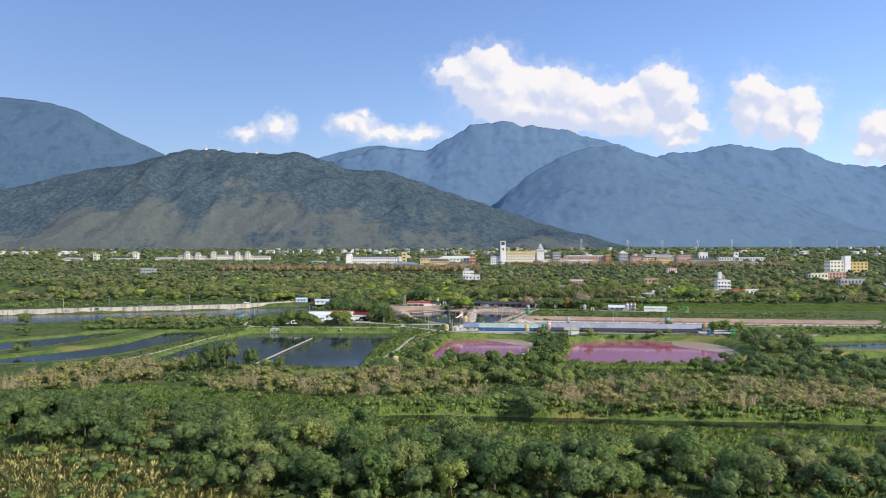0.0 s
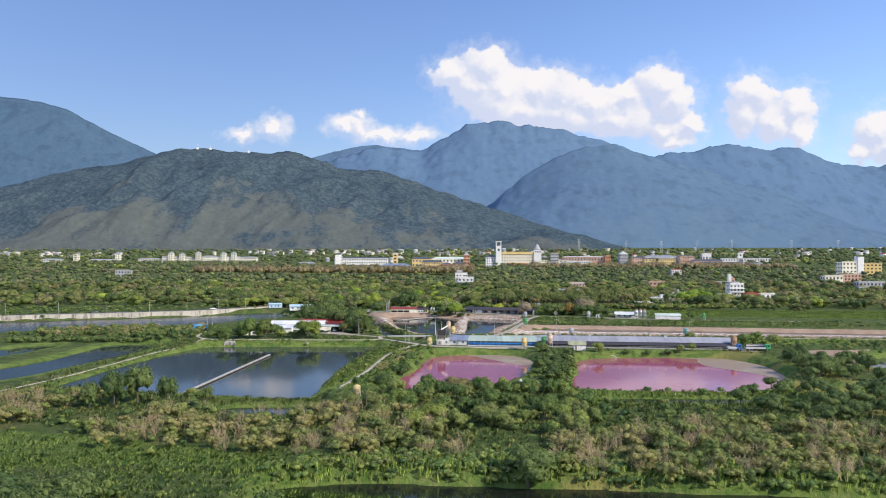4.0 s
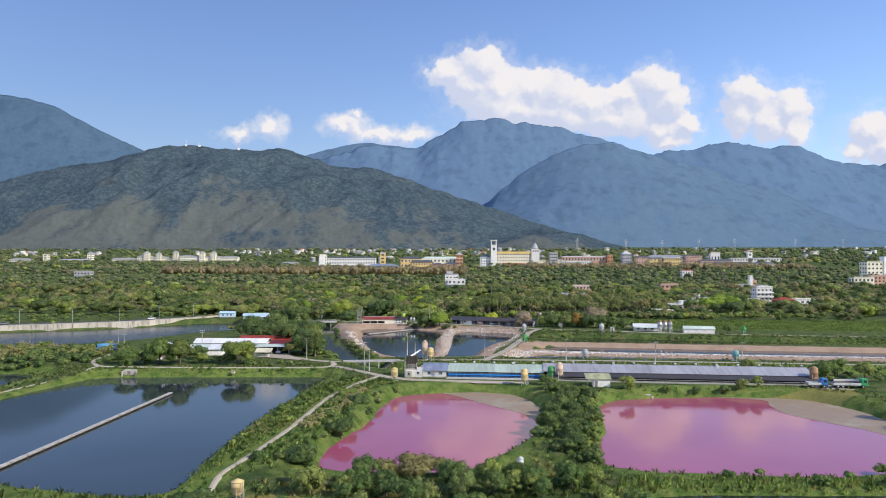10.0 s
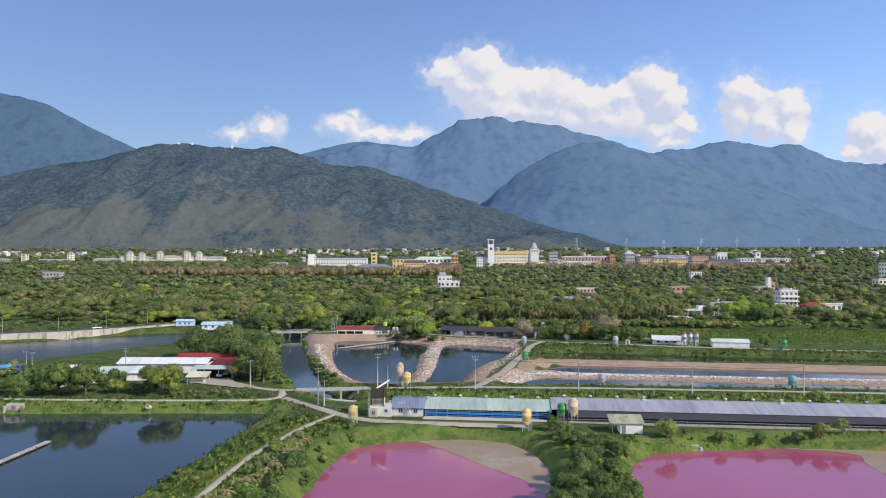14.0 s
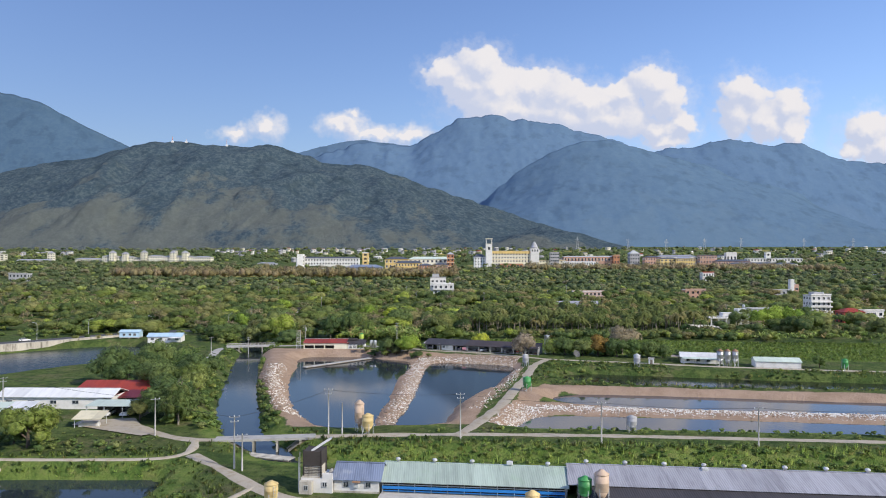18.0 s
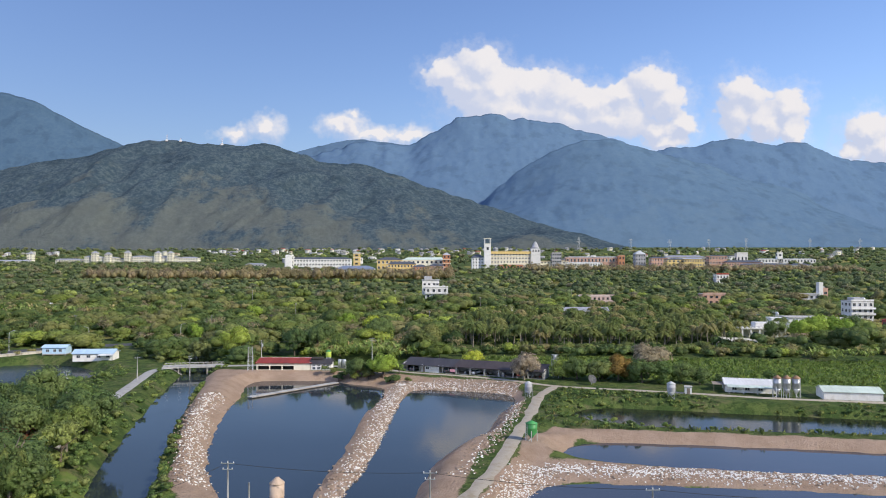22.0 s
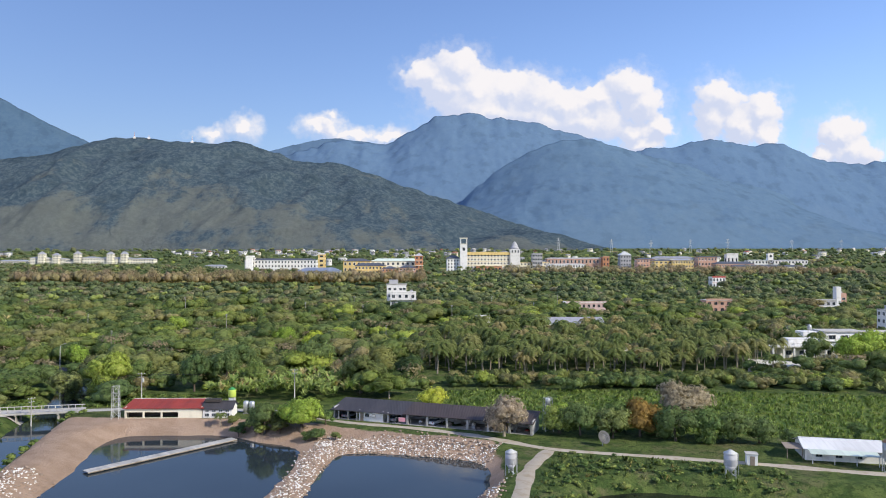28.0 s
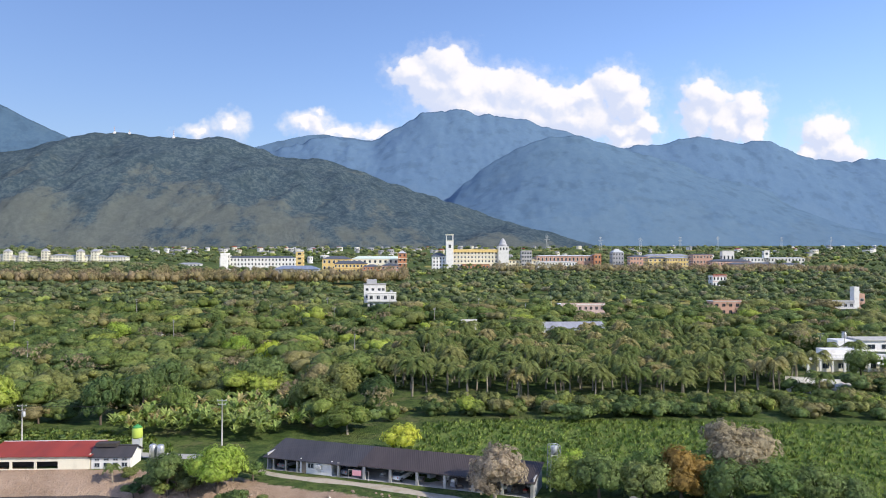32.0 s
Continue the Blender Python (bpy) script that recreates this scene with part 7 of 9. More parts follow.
for i, (px, py) in enumerate(((-20, 770), (14, 745), (40, 772), (62, 752), (88, 790), (-44, 690), (110, 770), (-110, 700), (30, 640), (-75, 640), (190, 640), (196, 636), (-140, 640), (-190, 660), (-230, 700), (5, 805), (130, 800), (-90, 780))):
    utility_pole(px, py, 9.0 + (i % 3), "grey utility pole rising from the woods", 2, 15 * i)

# rubble on the dams, and pale stones added in place of white ducks
def stones(name, areas, count, lo, hi, material, label, seed, keep_off=-0.6):
    rng = np.random.default_rng(seed)
    iv, it = ICOS[1]
    tm = []
    for s in range(5):
        w = 1 + 0.5 * (rng.random((len(iv), 1)) - 0.5)
        tm.append((iv * w * np.array([1, 0.8, 0.6]), np.zeros((0, 4), int), it))
    bag = Bag()
    for (pts, half), n in zip(areas, count):
        seg = [math.hypot(b[0] - a[0], b[1] - a[1]) for a, b in zip(pts, pts[1:])]
        k = rng.choice(len(seg), size=n, p=np.array(seg) / sum(seg))
        t = rng.random(n)
        P = np.array(pts, float)
        a, b = P[k], P[k + 1]
        d = (b - a) / np.linalg.norm(b - a, axis=1, keepdims=True)
        o = np.clip(rng.normal(size=n) * 0.55, -1.3, 1.3) * half
        x = a[:, 0] + (b - a)[:, 0] * t - d[:, 1] * o
        y = a[:, 1] + (b - a)[:, 1] * t + d[:, 0] * o
        ok = (water_sd(x, y) > keep_off) & (track_sd(x, y) > 0.2)
        x, y = x[ok], y[ok]
        z = ground_z(x, y)
        which = rng.integers(0, 5, len(x))
        sc = rng.uniform(lo, hi, len(x))
        for i in range(5):
            m = which == i
            bag.add(tm[i], x[m], y[m], z[m] + sc[m] * 0.25, sc[m], rng.uniform(0, 6.28, m.sum()), rng.random(m.sum()))
    bag.build(name, (material,), label, "stones")


DAM_MID = [(16, 404), (18, 425), (20, 455), (20, 485), (22, 505), (30, 508)]
DAM_LONG = [(42, 396), (46, 412), (52, 422), (90, 416.5), (131, 411), (180, 404), (240, 394)]
BANK_WEST = [(-8, 410), (-18, 440), (-25, 466), (-28, 488)]
BANK_NORTH = [(20, 508), (32, 507), (44, 503), (56, 497)]
BANK_TRACK = [(36, 412), (44, 438), (50, 458), (54, 480)]
stones("pale_stones", [(DAM_MID, 3.2), (DAM_LONG, 3.4), (BANK_WEST, 2.6), (BANK_NORTH, 3.4), (BANK_TRACK, 1.8)], [1500, 6000, 1000, 900, 260], 0.11, 0.23, DUCK_STONE, "pale stones standing in for white ducks on the dams and banks", 71)
stones("rubble", [(DAM_MID, 4.0), (DAM_LONG, 4.0), (BANK_WEST, 5.0), (BANK_NORTH, 5.0), (BANK_TRACK, 3.0)], [900, 900, 800, 600, 300], 0.12, 0.4, RUBBLE, "brown broken rubble on the dams", 72)

# ---- houses in the woods and the campus ----
def zp(x, y):
    return float(plain_z(np.array([float(x)]), np.array([float(y)]))[0])


def block(name, x, y, w, d, top, wall, label, floors=3, bays=6, roof=None, cap=None, base=None, turn=0.0, win=None, ww=0.5, category="building", group="", frame=None, parent=None, sill=False, hip=0.0, parapet=True):
    """A storeyed building: walls, roof or parapet, string courses and rows of windows on the sunny front."""
    base = zp(x, y) - 1.0 if base is None else base
    h = top - base
    ob = parent or thing(name, pose(x, y, base, 0, 0, turn), label, category, group)
    part("wall", box(0, w, 0, d, -1, h), wall, ob)
    if hip:
        bm = bmesh.new()
        o = 0.6
        lo = [bm.verts.new(p) for p in ((-o, -o, h), (w + o, -o, h), (w + o, d + o, h), (-o, d + o, h))]
        k = min(d, w) * 0.45
        hi = [bm.verts.new(p) for p in ((k, d / 2 - 0.1, h + hip), (w - k, d / 2 - 0.1, h + hip), (w - k, d / 2 + 0.1, h + hip), (k, d / 2 + 0.1, h + hip))]
        bm.faces.new(hi)
        bm.faces.new(lo[::-1])
        for i in range(4):
            bm.faces.new((lo[i], lo[(i + 1) % 4], hi[(i + 1) % 4], hi[i]))
        part("roof", bm, roof or SLATE_ROOF, ob)
    else:
        part("roof", box(-0.2, w + 0.2, -0.2, d + 0.2, h, h + 0.35), roof or CONCRETE, ob)
        if parapet:
            part("parapet", box(-0.2, w + 0.2, -0.25, 0.15, h + 0.35, h + 1.1), cap or wall, ob)
    fl = h / floors
    part("string_course", box(-0.1, w + 0.1, -0.18, 0.0, h - 0.5, h - 0.1), cap or wall, ob)
    for f in range(floors):
        if f:
            part("string_course", box(-0.05, w + 0.05, -0.10, 0.0, f * fl - 0.1, f * fl + 0.15), cap or wall, ob)
        for b in range(bays):
            window(ob, (b + 0.5) * w / bays, -0.06, (f + 0.52) * fl, w / bays * ww, fl * 0.5, frame=frame or wall, pane=win, split=y < 900)
    sides = max(1, int(bays * d / w))
    for f in range(floors):
        for b in range(sides):
            window(ob, -0.06, (b + 0.5) * d / sides, (f + 0.52) * fl, d / sides * ww, fl * 0.5, face=(-1, 0), frame=frame or wall, pane=win, split=y < 900)
            window(ob, w + 0.06, (b + 0.5) * d / sides, (f + 0.52) * fl, d / sides * ww, fl * 0.5, face=(1, 0), frame=frame or wall, pane=win, split=y < 900)
    return ob


def tier_house():
    """Stepped white concrete house of four storeys with balconies."""
    ob = block("stepped_house", 26, 836, 17, 12, 14.0, WHITE, "stepped white concrete house of four storeys among trees", 3, 4, base=0.5, ww=0.45, category="house")
    part("upper_wall", box(-2.5, 10.5, 4, 13, 8, 19.0), WHITE, ob)
    part("upper_roof", box(-3.0, 11.0, 3.6, 13.4, 19.0, 19.35), CONCRETE, ob)
    part("roof_room", box(-1.0, 5.0, 7, 12, 19.3, 22.0), GREYWALL, ob)
    for z in (10.8, 15.2):
        for x in (-0.5, 3.0, 6.8, 9.2):
            window(ob, x, 3.94, z + 0.8, 1.8, 1.6, frame=WHITE)
    for f in (4.3, 8.8):
        part("balcony", box(-0.4, 17.4, -1.3, 0.0, f, f + 0.25), CONCRETE, ob)
        part("balcony_rail", box(-0.4, 17.4, -1.35, -1.2, f + 0.25, f + 1.1), WHITE, ob)
    part("porch", box(2, 12, -3.5, -0.2, 0.5, 3.2), WHITE, ob)
    part("roof_tank", lathe([(0.9, 13.5), (0.95, 15.0), (0.3, 15.5)], 14, centre=(14.0, 6.0)), STEEL, ob)
    return ob


tier_house()


def white_tower_house():
    ob = block("tower_house", 290, 796, 14, 10, 10.5, GREYWALL, "low flat-roofed house with a tall white stair tower", 2, 4, category="house")
    part("stair_tower", box(14.0, 17.0, 0, 4, 2.0, 16.0), WHITE, ob, "tall blank white stair tower")
    part("side_block", box(17.0, 21, 1, 7, 0.0, 12.0), PINKBRICK, ob)
    for z in (5, 8.5):
        window(ob, 19.2, 0.94, z, 2.0, 1.6)
    part("roof_tank", box(18, 19.5, 3, 5, 12.0, 13.2, bevel=0.1), STEEL, ob)
    part("eave_slab", box(-1, 14, -1.5, 0, 3.6, 3.9), WHITE, ob)
    return ob


white_tower_house()
apt = block("apartment_house", 257, 676, 12, 10, 13.0, WHITE, "grey-white concrete apartment house with balconies", 4, 4, category="house")
for f in (1, 2, 3):
    part("balcony", box(-0.5, 12.5, -1.2, 0, f * 3.1, f * 3.1 + 0.2), CONCRETE, apt)
    part("balcony_rail", box(-0.5, 12.5, -1.25, -1.15, f * 3.1 + 0.2, f * 3.1 + 1.1), WHITE, apt)
part("roof_room", box(3, 8, 3, 9, 13.0, 15.5), GREYWALL, apt)
part("roof_tank", lathe([(1.0, 13.3), (1.0, 15.0), (0.3, 15.6)], 14, centre=(10.0, 6.0)), STEEL, apt)
block("row_house", 236, 655, 14, 10, 5.2, WHITE, "low white flat-roofed house in the trees", 1, 4, category="house")
block("terrace_house", 205, 654, 14, 9, 5.0, WHITE, "white flat-roofed house with arched windows", 1, 4, category="house")
block("red_house", 254, 636, 12, 9, 6.0, plain("brick_red_wall", (0.42, 0.09, 0.06), 0.8, wear=0.2), "brick-red house with dark red roof", 2, 3, roof=RED_ROOF, hip=2.0, category="house")
block("side_house", 268, 640, 11, 9, 6.2, WHITE, "white and grey flat-roofed house beside the red one", 2, 3, category="house")
block("low_annex", 282, 632, 12, 6, 3.0, WHITE, "low white garage among trees", 1, 3, category="house")
block("white_hut", 73.5, 727, 6.5, 6, 6.8, WHITE, "small white two-storey house in the woods", 2, 2, category="house")
block("pink_villa", 133, 788, 24, 10, zp(133, 788) + 6.2, plain("pink_render", (0.68, 0.50, 0.44), 0.8, wear=0.2), "pale pink villa with a white roof terrace", 2, 8, roof=WHITE, category="house")
block("brick_villa", 222, 797, 16, 9, zp(222, 797) + 6.6, PINKBRICK, "pink brick house with steel tanks on its roof", 2, 4, category="house")
block("red_banner_house", 312, 1000, 12, 9, 20.0, WHITE, "white house with a bright red fascia", 2, 4, cap=RED_PAINT, category="house")
block("villa", 434, 852, 20, 10, 15.5, CREAM, "cream flat-roofed villa among trees", 2, 5, category="house")
block("villa", 462, 872, 24, 11, 16.5, PINKBRICK, "brown-pink three-storey house among trees", 3, 6, category="house")
block("villa", 425, 772, 26, 9, 11.5, GREYWALL, "low grey house with wide windows", 2, 7, category="house")
wl = thing("open_hall", pose(455, 742, zp(455, 742), 0, 0, -4), "open hall with blue-grey sheet roof", "shed")
gable_roof(wl, 0, 22, 0, 10, 4.5, 6.4, BLUE_ROOF, 5, 0.6)
part("wall", box(0, 22, 9.7, 9.9, -1, 4.4), GREYWALL, wl)
for i in range(6):
    part("post", box(4.2 * i, 4.2 * i + 0.3, 0.1, 0.4, -1, 4.4), STEEL_PAINT, wl)
yb = block("college_block", 536, 1000, 24, 16, 30.0, CREAM, "cream and white college block of four storeys", 4, 5)
block("college_block", 562, 1000, 26, 18, 28.0, YELLOW, "yellow-orange college block of four storeys", 4, 5)
part("stair_tower", box(20, 28, -1, 8, 2, 27), WHITE, yb)
block("lodge", -418, 1000, 19, 10, 19.0, GREYWALL, "grey two-storey lodge with deep eaves", 2, 5, category="house")


def warehouse():
    ob = thing("warehouse", pose(104, 713, zp(110, 713) - 0.5, 0, 0, -1), "white warehouse with a long grey sheet roof", "shed")
    gable_walls(ob, 3, 31, 0, 12, 4.4, 6.6, WHITE)
    gable_roof(ob, 3, 31, 0, 12, 4.4, 6.6, GREY_ROOF, 7, 0.5)
    for i in range(6):
        window(ob, 6 + 4.4 * i, -0.03, 2.8, 2.2, 1.2)
    gable_walls(ob, -2, 2.9, 1, 9, 3.6, 5.2, SKYBLUE)
    gable_roof(ob, -2, 2.9, 1, 9, 3.6, 5.2, BLUE_ROOF, 2, 0.3)
    return ob


warehouse()


def terrace_lodge():
    """White single-storey hall with a balustraded roof terrace."""
    ob = thing("terrace_hall", pose(173, 620, zp(185, 620), 0, 0, -3), "white flat-roofed hall with balustrade and pillars", "house")
    part("wall", box(4, 34, 1.2, 10, -1, 3.9), CREAM, ob)
    part("roof_slab", box(0, 36, -0.6, 10.4, 3.9, 4.3), WHITE, ob)
    for i in range(10):
        part("pillar", box(0.4 + 3.9 * i, 1.0 + 3.9 * i, -0.3, 0.3, -1, 3.9), WHITE, ob)
    part("balustrade_rail", box(0, 36, -0.55, -0.35, 5.3, 5.5), WHITE, ob)
    part("balustrade_base", box(0, 36, -0.55, -0.35, 4.3, 4.55), WHITE, ob)
    for i in range(36):
        part("baluster", box(0.3 + i, 0.55 + i, -0.52, -0.38, 4.55, 5.3), WHITE, ob)
    part("roof_room", box(8, 19, 3.5, 9, 4.3, 6.6), WHITE, ob)
    part("roof_step", box(10, 17, 3.0, 3.6, 4.3, 5.4), WHITE, ob)
    for i in range(5):
        window(ob, 7 + 5 * i, 1.14, 1.8, 2.2, 1.7)
    part("awning", slab([(22, -2.6, 2.4), (29, -2.6, 2.4), (29, -0.4, 3.2), (22, -0.4, 3.2)], 0.06), WHITE_ROOF, ob)
    ob2 = thing("arched_house", pose(205, 640, zp(205, 640), 0, 0, -3), "white two-storey house with arched windows", "house")
    part("wall", box(0, 16, 0, 10, -1, 7.2), WHITE, ob2)
    part("roof", box(-0.4, 16.4, -0.5, 10.4, 7.2, 7.6), CONCRETE, ob2)
    part("wing_wall", box(-7, -0.1, 3, 10, -1, 7.0), WHITE, ob2)
    for i in range(3):
        window(ob2, 3 + 5 * i, -0.06, 5.2, 2.8, 1.7)
        window(ob2, 3 + 5 * i, -0.06, 1.8, 2.4, 1.7)
    part("balcony", box(0.5, 15.5, -1.4, 0, 3.6, 3.9), WHITE, ob2)
    part("roof_tank", lathe([(0.8, 7.6), (0.8, 9.2), (0.2, 9.8)], 14, centre=(-3, 6)), STEEL, ob2)
    ob3 = thing("gabled_shed", pose(149, 588, 0, 0, 0, -30), "old shed with pale low gabled roof", "shed")
    gable_walls(ob3, 0, 15, 0, 10, 1.9, 3.5, GREYWALL)
    gable_roof(ob3, 0, 15, 0, 10, 1.9, 3.5, plain("weathered_cream_sheet", (0.60, 0.57, 0.47), 0.8, wear=0.4), 6, 0.4)
    return ob


terrace_lodge()
for i, (hx, hy, hw, hz, rf, lb) in enumerate(((-30, 697, 12, 4.5, RED_ROOF, "small house with red sheet roof in the woods"), (-105, 806, 14, 7.5, GREY_ROOF, "low shed with grey sheet roof in the woods"), (92, 668, 8, 3.6, RED_ROOF, "small house with red roof behind the palms"), (-62, 700, 9, 4.0, BROWN_ROOF, "small house with rusty roof in the woods"), (120, 640, 10, 3.2, WHITE_ROOF, "small white-roofed shed in the grove"), (160, 705, 9, 6.0, GREY_ROOF, "small grey-roofed house in the woods"), (318, 700, 16, 5.5, RED_ROOF, "long house with red sheet roof"), (-230, 760, 14, 7.0, WHITE_ROOF, "low white-roofed shed in the woods"))):
    zb = zp(hx, hy)
    ob = thing("small_house", pose(hx, hy, zb, 0, 0, 6 * i - 20), lb, "house", "houses in the woods")
    gable_walls(ob, 0, hw, 0, 7, 2.8, 4.4, WHITE)
    gable_roof(ob, 0, hw, 0, 7, 2.8, 4.4, rf, 3, 0.5)
    for k in range(2):
        window(ob, hw * (0.3 + 0.4 * k), -0.03, 1.5, 1.2, 1.0)


# ---- campus ----
def library():
    ob = block("library", 107, 1282, 72, 30, 43.0, CREAM, "large cream library with yellow roof edge and two towers", 5, 17, roof=YELLOW, cap=YELLOW, ww=0.5, frame=WHITE, hip=0.0)
    b = zp(107, 1282) - 1.0
    part("cornice", box(-0.6, 72.6, -1.0, 0.6, 43.0 - b - 1.4, 43.0 - b + 2.2), YELLOW, ob, "broad yellow roof fascia")
    t = 64.0 - b
    part("tower", box(-4.5, 4.5, -3, 6, -1, t - 8), WHITE, ob, "tall square white tower")
    for x in (-4.3, 3.5):
        for y in (-2.8, 5.0):
            part("tower_pillar", box(x, x + 0.9, y, y + 0.9, t - 8, t - 1.6), WHITE, ob)
    part("tower_cap", box(-5.0, 5.0, -3.5, 6.5, t - 1.6, t - 0.4), CREAM, ob)
    part("tower_band", box(-4.8, 4.8, -3.3, 6.3, t - 9, t - 8), CREAM, ob)
    window(ob, 0, -3.06, t - 15, 3.0, 4.0)
    c = 56.0 - b
    part("clock_tower", box(60, 72.5, -2.5, 9, -1, c - 7), WHITE, ob, "stout white tower with a domed lantern")
    part("lantern", lathe([(5.6, c - 7), (5.0, c - 4.2), (4.2, c - 4.0), (3.8, c - 1.4), (3.0, c - 0.6), (2.4, c + 1.0), (0.3, c + 3.0)], 8, centre=(66.2, 3.2)), GREYWALL, ob)
    for k in range(3):
        window(ob, 62.5 + 3.8 * k, -2.56, c - 10, 1.8, 3.2)
    wing = part("wing_wall", box(-21, -4.6, 2, 24, -1, 37 - b), WHITE, ob)
    bm = bmesh.new()
    lo = [bm.verts.new(p) for p in ((-22, 1, 37 - b), (-4, 1, 37 - b), (-4, 25, 37 - b), (-22, 25, 37 - b))]
    hi = [bm.verts.new(p) for p in ((-16, 9, 41 - b), (-10, 9, 41 - b), (-10, 17, 41 - b), (-16, 17, 41 - b))]
    bm.faces.new(hi)
    for i in range(4):
        bm.faces.new((lo[i], lo[(i + 1) % 4], hi[(i + 1) % 4], hi[i]))
    part("wing_roof", bm, SLATE_ROOF, ob)
    for f in range(4):
        for k in range(4):
            window(ob, -19 + 3.9 * k, 1.94, 3.5 + 4.2 * f, 1.7, 2.4, frame=WHITE)
    part("entrance", box(16, 48, -9, -0.2, -1, 9.0), ORANGE, ob, "low orange entrance hall")
    part("entrance_roof", box(15, 49, -9.6, 0, 9.0, 9.6), CREAM, ob)
    for k in range(7):
        window(ob, 19 + 4.4 * k, -9.06, 4.5, 2.6, 5.0, frame=CREAM)
    return ob


library()


def hall(x, y, w, d, top, wall, roof, label, floors=3, bays=10, pitch=4.0, cap=None, base=None):
    return block("campus_hall", x, y, w, d, top, wall, label, floors, bays, roof=roof, cap=cap, hip=pitch, base=base, group="campus halls", frame=WHITE)


hall(-175, 1302, 92, 16, 35.0, WHITE, SLATE_ROOF, "long white teaching hall with grey roof", 3, 22, 2.0)
part("stair_tower", box(-3, 6, -2, 10, -1, 22), WHITE, block("stair_block", -170, 1300, 8, 10, 38.0, WHITE, "square white stair block", 4, 2, group="campus halls"))
block("stair_block", -68, 1200, 8, 10, 42.0, YELLOW, "slim yellow and white stair tower", 5, 1, group="campus halls", cap=WHITE)
hall(-84, 1152, 46, 18, 23.5, GREYWALL, BLUE_ROOF, "low hall with blue-grey roof", 2, 10, 3.5)
hall(-36, 1168, 30, 18, 34.0, YELLOW, SLATE_ROOF, "yellow teaching hall with dark roof", 3, 6, 3.0)
hall(-22, 1150, 34, 14, 29.0, YELLOW, SLATE_ROOF, "yellow and orange hall with black roof", 3, 9, 3.0, cap=ORANGE)
hall(-6, 1185, 56, 16, 34.0, CREAM, PALEGREEN_ROOF, "long hall with pale green roof", 3, 10, 3.0)
hall(8, 1140, 18, 16, 26.0, ORANGE, SLATE_ROOF, "orange brick hall with arched windows", 3, 5, 2.5)
hall(27, 1142, 18, 16, 27.0, PINKBRICK, SLATE_ROOF, "pink brick hall with white gable", 3, 5, 2.5)
tb = block("brick_tower", 44, 1170, 9, 10, 40.0, ORANGE, "orange brick tower with pagoda roof", 5, 2, roof=GREYWALL, hip=3.0, group="campus halls")
for z in (9, 14, 19):
    part("eave", box(-0.8, 9.8, -0.8, 10.8, z, z + 0.5), CREAM, tb)
hall(184, 1310, 40, 16, 31.5, CREAM, YELLOW, "cream hall with yellow roof edge", 3, 9, 1.0)
block("glass_tower", 200, 1306, 13, 12, 43.0, GREYWALL, "grey glazed tower block", 5, 4, group="campus halls", ww=0.75)
hall(218, 1292, 50, 14, 29.5, WHITE, WHITE_ROOF, "long white arcaded hall", 2, 14, 0.8)
hall(224, 1330, 82, 16, 37.0, PINKBRICK, WHITE_ROOF, "long brick hall with white roof", 2, 16, 1.2)
block("brick_end", 298, 1322, 9, 14, 39.0, ORANGE, "orange brick stair end", 3, 2, group="campus halls")
block("lookout_tower", 331, 1352, 15, 14, 42.0, GREYWALL, "grey tower with a glass pyramid roof", 4, 4, roof=STEEL_PAINT, hip=5.0, group="campus halls")
hall(348, 1330, 24, 14, 36.0, PINKBRICK, SLATE_ROOF, "brick hall beside the tower", 3, 6, 2.0)
hall(362, 1302, 30, 18, 34.0, YELLOW, SLATE_ROOF, "yellow hall with square windows", 3, 5, 2.0)
hall(384, 1296, 28, 18, 34.5, YELLOW, GREY_ROOF, "bright yellow hall with square windows", 3, 8, 2.0)
hall(372, 1340, 60, 18, 37.0, CREAM, GREY_ROOF, "long cream hall with grey roof", 3, 14, 3.0)
hall(430, 1325, 26, 14, 39.0, PINKBRICK, SLATE_ROOF, "dark brick hall with flat towers", 3, 6, 1.0)
hall(445, 1302, 52, 16, 30.0, PINKBRICK, SLATE_ROOF, "long low brick hall with black roof", 2, 14, 3.0)
hall(462, 1285, 62, 14, 26.5, PINKBRICK, SLATE_ROOF, "long brick hall with black roof and white piers", 2, 16, 2.5)
hall(528, 1284, 30, 14, 26.0, CREAM, SLATE_ROOF, "cream hall with black roof", 2, 7, 2.5)
block("roof_house", 472, 1330, 16, 8, 43.0, WHITE, "white roof plant room", 1, 3, group="campus halls")
block("white_gate", 565, 1400, 8, 6, 44.0, WHITE, "tall white slab over a long roof", 3, 1, group="campus halls")
hall(535, 1400, 90, 12, 34.5, WHITE, WHITE_ROOF, "very long low white roof", 2, 18, 0.6)
hall(640, 1180, 46, 12, 18.5, STEEL_PAINT, BLUE_ROOF, "low hall with glinting blue roof", 1, 8, 1.5)
hall(560, 1120, 30, 12, 14.5, STEEL_PAINT, BLUE_ROOF, "low greenhouse hall with blue roof", 1, 8, 1.5)
# white halls with cupolas at the foot of the hill
for i, (hx, hw, ht) in enumerate(((-548, 24, 38), (-524, 30, 36), (-494, 26, 34), (-470, 26, 38), (-444, 52, 37), (-392, 32, 36))):
    hall(hx, 1500, hw, 16, ht, CREAM, SLATE_ROOF if i in (2,) else GREY_ROOF, "white college hall at the foot of the hill", 3, max(4, hw // 4), 2.0)
